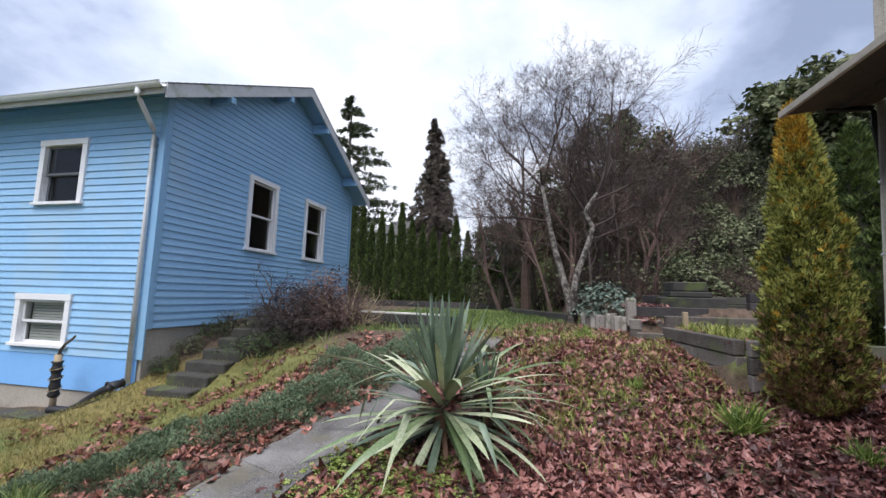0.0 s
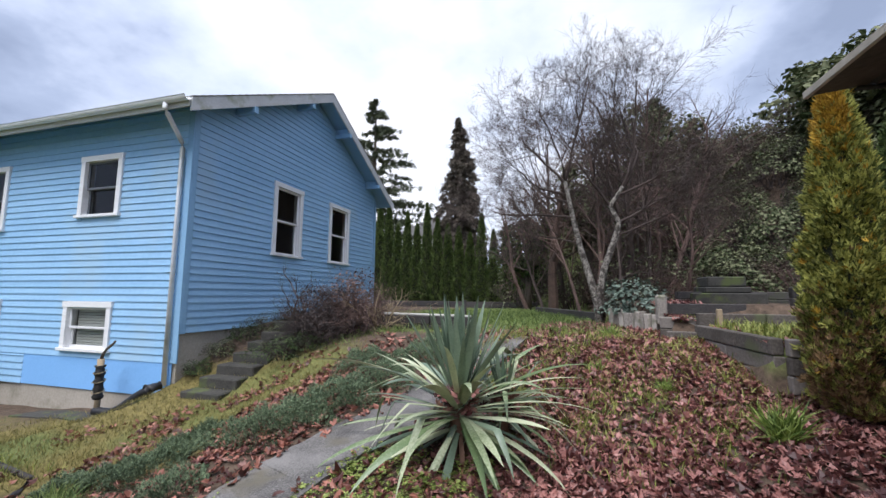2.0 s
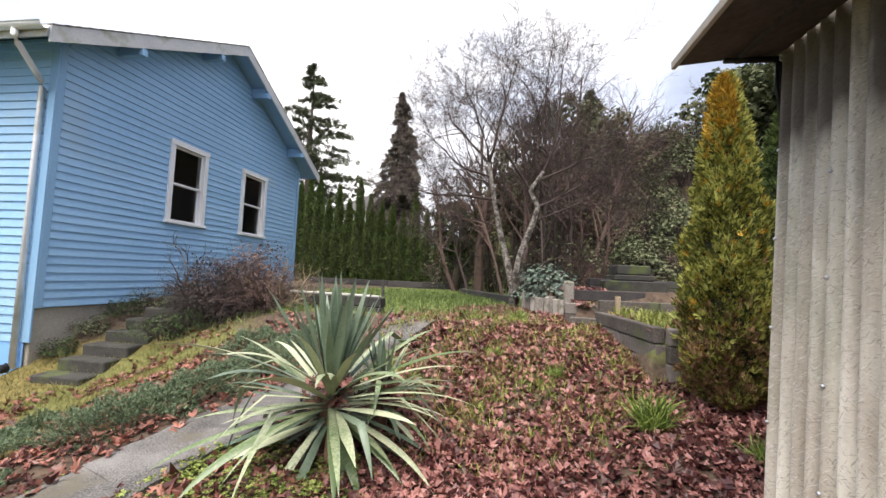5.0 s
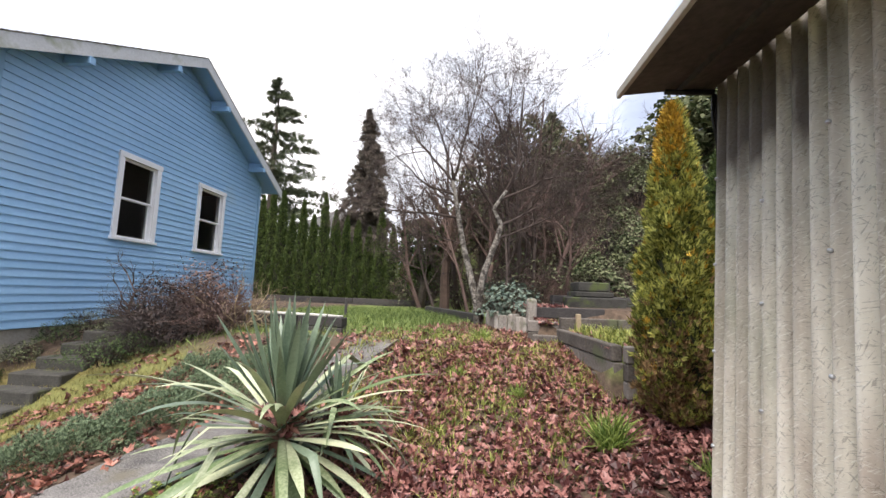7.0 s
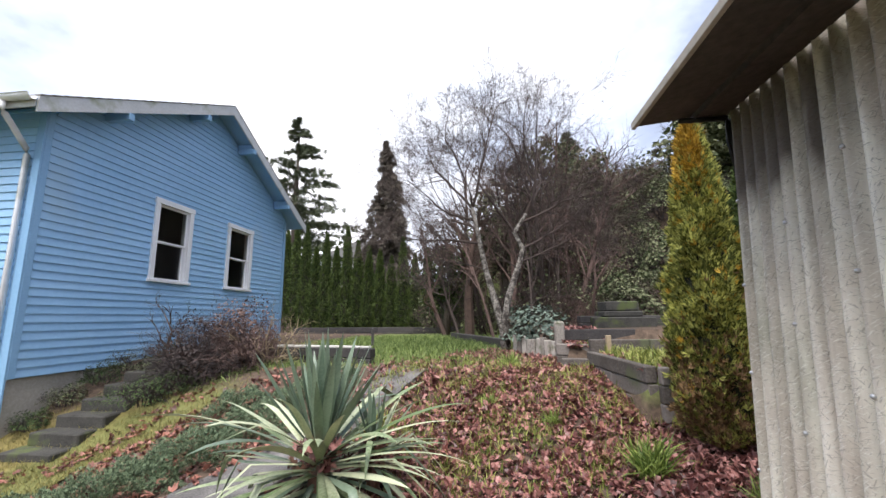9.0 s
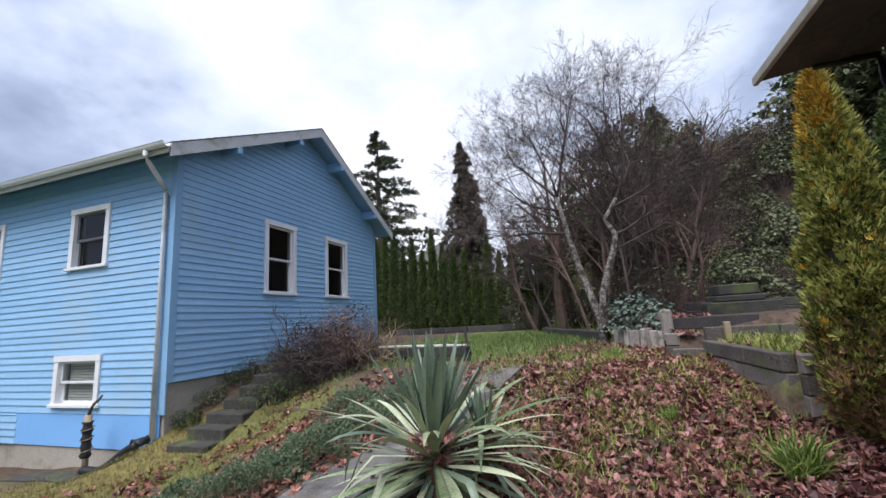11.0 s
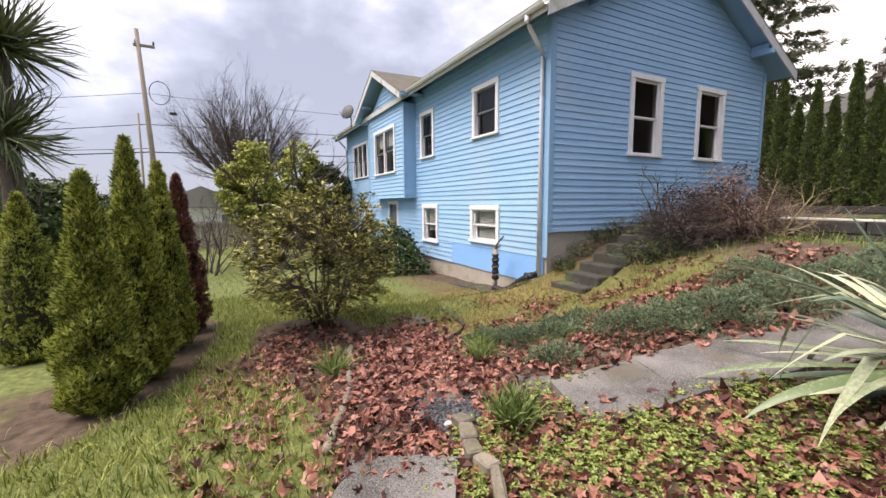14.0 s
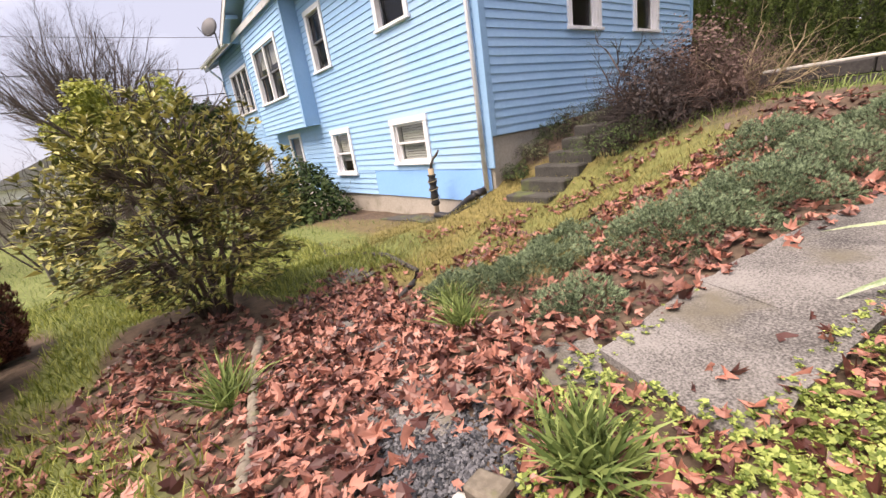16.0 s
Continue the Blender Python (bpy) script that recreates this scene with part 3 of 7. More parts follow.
def build_roof():
    x1, x0 = GX + OVX, END - 0.4
    y0, y1 = LY - OVY, MIDY * 2 - (LY - OVY)
    t = 0.10
    for ya, yb in ((y0, MIDY), (y1, MIDY)):
        bm = bmesh.new()
        prism(bm, [(ya, roof_z(ya) - t), (yb, roof_z(yb) - t), (yb, roof_z(yb) - 0.012), (ya, roof_z(ya) - 0.012)], x0, x1 - 0.03, "x")
        deck = in_house(part("roof", bm, BLUE_TRIM, None, "roof of blue boarding under grey-brown shingles"))
        # shingle courses
        n = 26
        for k in range(n):
            a, b = ya + (yb - ya) * k / n, ya + (yb - ya) * (k + 1.15) / n
            b = min(b, yb) if yb > ya else max(b, yb)
            bm = bmesh.new()
            prism(bm, [(a, roof_z(a) - 0.010), (b, roof_z(b) - 0.010), (b, roof_z(b) + 0.002), (a, roof_z(a) + 0.012)], x0 - 0.02, x1 + 0.01, "x")
            part("shingle_course", bm, SHINGLE, deck)
        # barge board
        for xa in (x1 - 0.028, x0 - 0.002):
            bm = bmesh.new()
            prism(bm, [(ya, roof_z(ya) - 0.235), (yb, roof_z(yb) - 0.235), (yb, roof_z(yb) - 0.013), (ya, roof_z(ya) - 0.013)], xa, xa + 0.03, "x")
            in_house(part("barge_board", bm, FASCIA, None, "weathered white barge board with lichen"))
    in_house(part("eave_board", boxes(((x0, y0 - 0.025, roof_z(y0) - 0.17), (x1 - 0.03, y0 - 0.002, roof_z(y0) - 0.014))), FASCIA, None))
    # braces under the gable eaves
    for y in (6.35, 8.15, 9.85, 11.7):
        z = roof_z(y) - t
        bm = boxes(((GX + 0.03, y - 0.05, z - 0.27), (x1 + 0.02, y + 0.05, z - 0.155)))
        add_box(bm, (GX + 0.03, y - 0.05, z - 0.153), (x1 - 0.06, y + 0.05, z - 0.03))
        in_house(part("brace", bm, BLUE_TRIM, None))
    # gutter along the eave
    for xa, xb in ((BX1 + 0.6, x1 + 0.01), (x0, BX0 - 0.9)):
        bm = bmesh.new()
        cy, cz, r = y0 - 0.085, roof_z(y0) - 0.04, 0.062
        arc = [(cy + r * math.cos(a), cz + r * math.sin(a)) for a in np.linspace(math.pi, 2 * math.pi, 9)]
        arc2 = [(cy + (r - 0.006) * math.cos(a), cz + (r - 0.006) * math.sin(a)) for a in np.linspace(2 * math.pi, math.pi, 9)]
        prism(bm, [(cy - r - 0.012, cz + 0.006)] + arc + arc2, xa, xb, "x")
        in_house(part("gutter", bm, GUTTER, None, "white half-round gutter"))
    cy = y0 - 0.085
    for x, wx, zb in ((GX + 0.02, GX - 0.14, 0.10), (END + 0.35, END + 0.05, 0.0)):
        pts = [(x, cy, roof_z(y0) - 0.09), (x, cy, roof_z(y0) - 0.17), (x - 0.02, cy + 0.06, roof_z(y0) - 0.24), (wx + 0.02, LY - 0.11, 4.06), (wx, LY - 0.075, 3.98), (wx, LY - 0.075, zb)]
        in_house(tube_mesh("downspout", pts, 0.038, GUTTER, None, 10, "white metal downspout"))
    # small gable roof over the bay
    mid = (BX0 + BX1) / 2
    hw, top = 2.42, 5.78
    yb = BY - 0.40
    for s in (-1, 1):
        bm = bmesh.new()
        xe = mid + s * hw
        ze = top - 0.51 * hw
        prism(bm, [(xe, ze - 0.1), (mid, top - 0.1), (mid, top - 0.012), (xe, ze - 0.012)], yb + 0.03, 7.9, "y")
        deck = in_house(part("roof", bm, BLUE_TRIM, None, "small roof over the bay"))
        n = 16
        for k in range(n):
            a, b = xe + (mid - xe) * k / n, xe + (mid - xe) * min(1, (k + 1.15) / n)
            za, zb = top - 0.51 * abs(a - mid), top - 0.51 * abs(b - mid)
            bm = bmesh.new()
            prism(bm, [(a, za - 0.01), (b, zb - 0.01), (b, zb + 0.002), (a, za + 0.012)], yb - 0.01, 7.9, "y")
            part("shingle_course", bm, SHINGLE, deck)
        bm = bmesh.new()
        prism(bm, [(xe, ze - 0.2), (mid, top - 0.2), (mid, top - 0.013), (xe, ze - 0.013)], yb, yb + 0.028, "y")
        in_house(part("barge_board", bm, FASCIA, None, "weathered white barge board"))
        bm = boxes(((mid + s * 1.35 - 0.04, yb + 0.04, top - 0.69 - 0.27), (mid + s * 1.35 + 0.04, BY - 0.03, top - 0.69 - 0.17)))
        in_house(part("brace", bm, BLUE_TRIM, None))


build_roof()


def build_dish():
    dish = thing("satellite_dish", "grey round satellite dish on the roof edge", "satellite dish", (-16.3, 4.62, 4.50))
    bm = bmesh.new()
    rings, seg = 5, 20
    grid = []
    for i in range(rings + 1):
        r = 0.27 * i / rings
        grid.append([bm.verts.new((r * math.cos(2 * math.pi * k / seg), -0.35 * r * r / 0.38 * -1.0, r * math.sin(2 * math.pi * k / seg) * 1.05)) for k in range(seg)])
    for i in range(rings):
        for k in range(seg):
            try:
                bm.faces.new((grid[i][k], grid[i][(k + 1) % seg], grid[i + 1][(k + 1) % seg], grid[i + 1][k]))
            except ValueError:
                pass
    bmesh.ops.remove_doubles(bm, verts=bm.verts, dist=0.001)
    bmesh.ops.solidify(bm, geom=bm.faces[:], thickness=0.012)
    d = part("reflector", bm, GREYMETAL, dish, smooth=True)
    d.matrix_basis = pose(0.0, -0.05, 0.52, -18, 0, 40)
    tube_mesh("mast", [(0.05, 0.1, -0.12), (0.05, 0.1, 0.3), (0.0, 0.02, 0.5)], 0.022, GREYMETAL, dish)
    tube_mesh("arm", [(0.05, 0.1, 0.3), (0.22, -0.25, 0.2), (0.3, -0.4, 0.4)], 0.015, GREYMETAL, dish)


build_dish()

# ---- shed with its corrugated wall ----
SX, SY = 1.44, 2.24
LEAN, LEANZ = 0.050, 2.36                       # the wall leans in towards its top
FIBRE = bpy.data.materials.new("weathered_fibre_sheet")


def fibre_material():
    """Weathered sheet with bare glass fibres lying across it, algae and brown stains."""
    FIBRE.use_nodes = True
    nt = FIBRE.node_tree
    N, Lk = nt.nodes.new, nt.links.new
    bsdf = nt.nodes["Principled BSDF"]
    bsdf.inputs["Roughness"].default_value = 0.6
    geo = N("ShaderNodeNewGeometry")

    def tex(scale, turn, lo, hi, stretch, detail=3.0):
        mp, n, r = N("ShaderNodeMapping"), N("ShaderNodeTexNoise"), N("ShaderNodeMapRange")
        mp.inputs["Rotation"].default_value = (radians(turn), 0, 0)
        mp.vector_type = "TEXTURE"
        mp.inputs["Scale"].default_value = [1 / s for s in stretch]
        Lk(geo.outputs["Position"], mp.inputs[0])
        n.inputs["Scale"].default_value, n.inputs["Detail"].default_value = scale, detail
        Lk(mp.outputs[0], n.inputs["Vector"])
        r.inputs["From Min"].default_value, r.inputs["From Max"].default_value = lo, hi
        Lk(n.outputs["Fac"], r.inputs["Value"])
        return r.outputs[0]

    def mix(fac, a, b, amount=1.0):
        m, k = N("ShaderNodeMixRGB"), N("ShaderNodeMath")
        k.operation = "MULTIPLY"
        k.inputs[1].default_value = amount
        Lk(fac, k.inputs[0])
        Lk(k.outputs[0], m.inputs[0])
        for s, v in ((m.inputs[1], a), (m.inputs[2], b)):
            if isinstance(v, tuple):
                s.default_value = (*v, 1)
            else:
                Lk(v, s)
        return m.outputs[0]
    col = mix(tex(5, 0, 0.35, 0.65, (1, 1, 0.5), 6), (0.66, 0.605, 0.51), (0.94, 0.885, 0.77))
    col = mix(tex(2.2, 0, 0.52, 0.66, (1, 3.0, 0.5), 6), col, (0.34, 0.23, 0.18), 0.5)
    col = mix(tex(3.1, 0, 0.56, 0.72, (1, 1.2, 0.5), 6), col, (0.27, 0.30, 0.20), 0.6)
    col = mix(tex(6.0, 0, 0.46, 0.62, (1, 2.2, 0.12), 4), col, (0.30, 0.23, 0.17), 0.42)
    col = mix(tex(14, 0, 0.48, 0.64, (1, 3.0, 0.08), 4), col, (0.33, 0.28, 0.215), 0.32)
    f1 = tex(40, 35, 0.60, 0.66, (1, 8, 0.9))
    f2 = tex(40, -55, 0.60, 0.66, (1, 9, 0.9))
    f3 = tex(36, 68, 0.62, 0.66, (1, 9, 0.9))
    f4 = tex(38, 12, 0.62, 0.66, (1, 9, 0.9))
    f5 = tex(42, -28, 0.63, 0.67, (1, 9, 0.9))
    for f in (f3, f4, f5):
        col = mix(f, col, (0.22, 0.19, 0.145), 0.5)
    col = mix(f1, col, (0.90, 0.88, 0.80), 0.45)
    col = mix(f2, col, (0.82, 0.80, 0.72), 0.4)
    # dark brown below the awning, stronger towards it, uneven from groove to groove
    sep, z_ramp = N("ShaderNodeSeparateXYZ"), N("ShaderNodeMapRange")
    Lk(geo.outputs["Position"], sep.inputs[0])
    z_ramp.inputs["From Min"].default_value, z_ramp.inputs["From Max"].default_value = 1.90, 2.26
    z_ramp.inputs["To Max"].default_value = 0.9
    Lk(sep.outputs["Z"], z_ramp.inputs["Value"])
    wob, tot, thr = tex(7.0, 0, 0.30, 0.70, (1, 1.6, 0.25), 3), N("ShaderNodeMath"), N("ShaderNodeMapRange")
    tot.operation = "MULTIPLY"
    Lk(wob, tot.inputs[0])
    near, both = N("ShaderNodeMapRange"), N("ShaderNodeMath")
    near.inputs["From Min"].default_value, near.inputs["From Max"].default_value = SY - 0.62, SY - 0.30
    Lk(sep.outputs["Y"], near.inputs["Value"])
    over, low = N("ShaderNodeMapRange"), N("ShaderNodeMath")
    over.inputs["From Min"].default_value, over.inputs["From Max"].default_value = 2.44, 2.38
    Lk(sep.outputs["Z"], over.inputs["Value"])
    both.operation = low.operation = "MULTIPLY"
    Lk(z_ramp.outputs[0], low.inputs[0])
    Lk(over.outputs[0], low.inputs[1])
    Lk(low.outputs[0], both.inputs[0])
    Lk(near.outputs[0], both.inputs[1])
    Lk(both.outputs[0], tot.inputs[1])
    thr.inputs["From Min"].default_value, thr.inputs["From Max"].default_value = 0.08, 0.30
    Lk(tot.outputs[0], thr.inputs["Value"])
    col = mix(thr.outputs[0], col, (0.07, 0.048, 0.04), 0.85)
    Lk(col, bsdf.inputs["Base Color"])
    bp, ad = N("ShaderNodeBump"), N("ShaderNodeMath")
    ad.operation = "ADD"
    Lk(f1, ad.inputs[0])
    Lk(f2, ad.inputs[1])
    bp.inputs["Strength"].default_value, bp.inputs["Distance"].default_value = 0.5, 0.002
    Lk(ad.outputs[0], bp.inputs["Height"])
    Lk(bp.outputs[0], bsdf.inputs["Normal"])


fibre_material()
DARKWOOD = mat("dark_wet_plywood", (0.035, 0.028, 0.024), (0.09, 0.074, 0.062), 0.7, 4, 40, 0.4)
IRON = mat("black_iron", (0.02, 0.02, 0.022), (0.05, 0.05, 0.052), 0.5, 6, 40, 0.2, metal=0.6)
BOLT = mat("zinc_bolt", (0.5, 0.5, 0.52), (0.7, 0.7, 0.72), 0.4, 10, 60, 0.1, metal=0.8)


def build_shed():
    shed = thing("shed", "shed of weathered corrugated sheet with a dark awning", "shed", (SX, SY, gz(SX, SY)))
    inv = shed.matrix_world.inverted()

    def hang(ob):
        ob.parent, ob.matrix_parent_inverse = shed, inv
        return ob
    zb, zt = gz(SX, SY) - 0.1, 3.3
    pitch, amp = 0.056, 0.019
    ys = np.arange(SY, SY - 3.4, -pitch / 8)
    prof = [(SX + amp * math.cos(2 * math.pi * (SY - y) / pitch) + 0.004 * math.sin(y * 2.1), y) for y in ys]
    bm = bmesh.new()
    zs = np.linspace(zb, zt, 8)
    rows = [[bm.verts.new((x + LEAN * (z - LEANZ), y, z)) for x, y in prof] for z in zs]
    for a, b in zip(rows, rows[1:]):
        for i in range(len(prof) - 1):
            bm.faces.new((a[i], a[i + 1], b[i + 1], b[i]))
    bmesh.ops.recalc_face_normals(bm, faces=bm.faces)
    bmesh.ops.solidify(bm, geom=bm.faces[:], thickness=0.004)
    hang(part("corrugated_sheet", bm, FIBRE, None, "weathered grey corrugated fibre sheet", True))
    # the face away from the path, and the body that closes it
    xs = np.arange(SX + 0.02, SX + 2.6, pitch / 6)
    bm = bmesh.new()
    rows = [[bm.verts.new((x + LEAN * (z - LEANZ), SY + 0.004 + amp * math.cos(2 * math.pi * (x - SX) / pitch), z)) for x in xs] for z in (zb, zt)]
    for i in range(len(xs) - 1):
        bm.faces.new((rows[0][i], rows[0][i + 1], rows[1][i + 1], rows[1][i]))
    bmesh.ops.recalc_face_normals(bm, faces=bm.faces)
    bmesh.ops.solidify(bm, geom=bm.faces[:], thickness=0.004)
    hang(part("corrugated_sheet", bm, FIBRE, None, "", True))
    hang(part("frame", boxes(((SX + 0.08, SY - 3.3, zb), (SX + 2.45, SY - 0.03, zt - 0.05)), bevel=0.01), DARKWOOD, None))
    bm = bmesh.new()
    prism(bm, [(SX - 0.16, zt - 0.03), (SX + 2.8, zt + 0.1), (SX + 2.8, zt + 0.16), (SX - 0.16, zt + 0.03)], SY - 3.6, SY + 0.15, "y")
    hang(part("roof", bm, DARKWOOD, None, "dark shed roof"))
    # awning of two boards along the wall
    y1, y0 = SY + 0.02, SY - 3.2
    for a, b in ((0.013, 0.145), (0.149, 0.345)):
        bm = bmesh.new()
        prism(bm, [(SX - a, 2.375 + 0.02), (SX - b, 2.375), (SX - b, 2.40), (SX - a, 2.42)], y0, y1, "y")
        hang(part("awning_board", bm, DARKWOOD, None, "dark wet awning board"))
    hang(part("awning_edge", boxes(((SX - 0.362, y0, 2.362), (SX - 0.346, y1, 2.392)), bevel=0.002), CONCRETE, None, "worn grey edge strip"))
    pts = [(SX - 0.20, SY - 0.015, 2.372), (SX - 0.03, SY - 0.015, 2.372), (SX - 0.018, SY - 0.015, 2.35), (SX - 0.018, SY - 0.015, 2.13)]
    hang(tube_mesh("bracket", pts, [0.010, 0.012, 0.012, 0.009], IRON, None, 6, "black iron bracket"))
    hang(tube_mesh("bracket_brace", [(SX - 0.018, SY - 0.015, 2.15), (SX - 0.035, SY - 0.015, 2.28), (SX - 0.03, SY - 0.015, 2.37)], 0.006, IRON, None, 6))
    # bolts in rows along the sheet
    rng = random.Random(4)
    for col, y in enumerate((SY - pitch * 0.5, SY - pitch * 4.5, SY - pitch * 8.5, SY - pitch * 12.5)):
        for k in range(12):
            z = 2.05 - 0.30 * k - 0.13 * (col % 2) + rng.uniform(-0.01, 0.01)
            if z < zb + 0.15:
                continue
            bm = bmesh.new()
            bmesh.ops.create_uvsphere(bm, u_segments=8, v_segments=5, radius=0.0065)
            b = part("bolt", bm, BOLT, None, smooth=True)
            b.matrix_basis = pose(SX - amp - 0.003 + LEAN * (z - LEANZ), y, z)
            hang(b)


build_shed()

# ---- plant and garden materials ----
YUCCA = mat("yucca_leaf_green", (0.09, 0.135, 0.09), (0.20, 0.26, 0.18), 0.36, 6, 60, 0.1, rand=0.35, spec=0.5)
YUCCAPALE = mat("pale_yucca_leaf", (0.12, 0.175, 0.075), (0.52, 0.55, 0.36), 0.33, 6, 60, 0.1, rand=0.5, spec=0.5)
DRYLEAF = mat("dry_brown_leaf", (0.12, 0.06, 0.04), (0.28, 0.16, 0.11), 0.8, 6, 40, 0.1, rand=0.4)
THUJA = mat("thuja_green", (0.075, 0.115, 0.02), (0.44, 0.47, 0.11), 0.8, 2.2, 20, 0.0, island=0.7, back=0.3, lo=0.34, hi=0.64)
THUJAGOLD = mat("golden_thuja", (0.075, 0.092, 0.018), (0.44, 0.44, 0.11), 0.8, 2.2, 20, 0.0, island=0.7, back=0.3)
THUJATIP = mat("orange_gold_thuja_tip", (0.26, 0.15, 0.015), (0.52, 0.33, 0.04), 0.8, 3, 20, 0.0, island=0.7, back=0.12)
THUJADEAD = mat("browned_thuja", (0.12, 0.07, 0.03), (0.30, 0.19, 0.09), 0.85, 3, 20, 0.0, island=0.7)
CORE = mat("painted_inner_shade", (0.012, 0.015, 0.006), (0.03, 0.032, 0.014), 0.95, 4, 30, 0.5)
HEDGE = mat("dark_hedge_green", (0.03, 0.055, 0.012), (0.12, 0.165, 0.038), 0.8, 1.5, 15, 0.0, island=0.6, back=0.1)
REDLEAF = mat("red_brown_foliage", (0.09, 0.03, 0.025), (0.24, 0.10, 0.075), 0.8, 3, 20, 0.0, island=0.7)
RHODO = mat("rhododendron_leaf", (0.055, 0.068, 0.016), (0.42, 0.39, 0.12), 0.5, 2, 20, 0.0, island=0.9, back=0.12)
DARKLEAF = mat("dark_evergreen_leaf", (0.022, 0.042, 0.014), (0.085, 0.125, 0.042), 0.7, 2, 20, 0.0, island=0.8, back=0.12, spec=0.2)
BLUELEAF = mat("blue_green_shrub_leaf", (0.055, 0.085, 0.065), (0.17, 0.22, 0.17), 0.5, 2, 20, 0.0, island=0.8)
ROUNDLEAF = mat("yellow_green_shrub_leaf", (0.15, 0.18, 0.028), (0.48, 0.49, 0.11), 0.6, 1.5, 12, 0.0, island=0.8, back=0.15)
BRAMBLE = mat("bramble_leaf", (0.035, 0.05, 0.018), (0.21, 0.225, 0.125), 0.75, 0.8, 12, 0.0, island=0.9, back=0.15, spec=0.2)
FIR = mat("fir_needles", (0.03, 0.042, 0.02), (0.10, 0.12, 0.06), 0.8, 1.0, 10, 0.0, island=0.6)
FIRBROWN = mat("brownish_fir_needles", (0.05, 0.043, 0.032), (0.14, 0.115, 0.088), 0.8, 1.0, 10, 0.0, island=0.6)
LITTER = mat("wet_red_brown_leaf", (0.07, 0.02, 0.018), (0.36, 0.165, 0.14), 0.42, 3, 30, 0.2, island=1.0, spec=0.5)
LITTERPINK = mat("pinkish_dry_maple_leaf", (0.07, 0.022, 0.017), (0.37, 0.16, 0.115), 0.45, 3, 30, 0.2, island=1.0, spec=0.5)
GRASS = mat("grass_blade", (0.11, 0.145, 0.025), (0.38, 0.40, 0.11), 0.6, 1.3, 10, 0.0, island=0.8, back=0.2)
DULLGRASS = mat("winter_grass", (0.075, 0.12, 0.03), (0.25, 0.32, 0.10), 0.7, 1.3, 10, 0.0, island=0.8, back=0.2)
MOSSGRASS = mat("yellow_moss_grass", (0.11, 0.105, 0.033), (0.32, 0.275, 0.10), 0.8, 1.3, 10, 0.0, island=0.8, back=0.2)
TUFT = mat("bright_tuft_blade", (0.09, 0.15, 0.028), (0.32, 0.40, 0.10), 0.5, 3, 20, 0.0, island=0.7, back=0.2)
COVER = mat("small_bright_cover_leaf", (0.10, 0.145, 0.026), (0.34, 0.40, 0.11), 0.5, 3, 20, 0.0, island=0.9, back=0.2)
JUNIPER = mat("grey_green_juniper", (0.045, 0.07, 0.038), (0.22, 0.29, 0.165), 0.8, 2, 20, 0.0, island=0.8)
PALM = mat("cordyline_leaf", (0.05, 0.075, 0.03), (0.17, 0.20, 0.09), 0.5, 3, 30, 0.0, island=0.8)
AGGREGATE = mat("exposed_aggregate_concrete", (0.055, 0.051, 0.048), (0.23, 0.217, 0.206), 0.8, 2.5, 110, 1.0, c3=(0.13, 0.115, 0.085), stain=0.4, lo=0.41, hi=0.60)
GRAVEL = mat("dark_wet_gravel", (0.02, 0.022, 0.026), (0.12, 0.12, 0.13), 0.5, 8, 60, 0.4, island=0.7)
STONE = mat("grey_field_stone", (0.20, 0.18, 0.16), (0.42, 0.39, 0.35), 0.85, 6, 40, 0.5, rand=0.4, c3=(0.17, 0.18, 0.09), stain=0.2)
EDGING = mat("mossy_edging_log", (0.13, 0.11, 0.085), (0.27, 0.235, 0.185), 0.9, 8, 50, 0.6, rand=0.4, c3=(0.14, 0.15, 0.06), stain=0.3)
TIMBER = mat("old_grey_timber", (0.075, 0.064, 0.055), (0.21, 0.185, 0.165), 0.9, 3, 40, 0.5, rand=0.4, c3=(0.10, 0.11, 0.06), stain=0.25)
DARKTIMBER = mat("black_wet_timber", (0.022, 0.02, 0.02), (0.07, 0.063, 0.06), 0.75, 3, 40, 0.5, rand=0.3, c3=(0.06, 0.07, 0.035), stain=0.2)
BLOCK = mat("weathered_pale_block", (0.17, 0.15, 0.13), (0.37, 0.34, 0.30), 0.9, 5, 40, 0.5, rand=0.6, c3=(0.10, 0.11, 0.06), stain=0.25)
PALEBOARD = mat("bleached_board", (0.40, 0.38, 0.35), (0.60, 0.58, 0.54), 0.8, 5, 40, 0.3)
FENCEWOOD = mat("grey_fence_wood", (0.21, 0.18, 0.155), (0.36, 0.32, 0.28), 0.9, 2, 30, 0.3, rand=0.3)
POLEWOOD = mat("utility_pole_wood", (0.20, 0.16, 0.13), (0.33, 0.275, 0.225), 0.9, 2, 20, 0.3)
WIREMAT = mat("black_cable", (0.015, 0.015, 0.016), (0.03, 0.03, 0.032), 0.6, 2, 20, 0.0)
BURLAP = mat("black_wrapping", (0.012, 0.012, 0.012), (0.05, 0.045, 0.042), 0.7, 10, 60, 0.5)
STAKEWOOD = mat("pale_cut_stem", (0.25, 0.19, 0.12), (0.42, 0.33, 0.22), 0.85, 8, 50, 0.4)
FARWALL = mat("far_pale_wall", (0.62, 0.61, 0.57), (0.72, 0.71, 0.68), 0.8, 1, 10, 0.1)
FARROOF = mat("far_grey_roof", (0.22, 0.22, 0.22), (0.33, 0.32, 0.31), 0.9, 1, 10, 0.2)

RNG = np.random.default_rng(7)


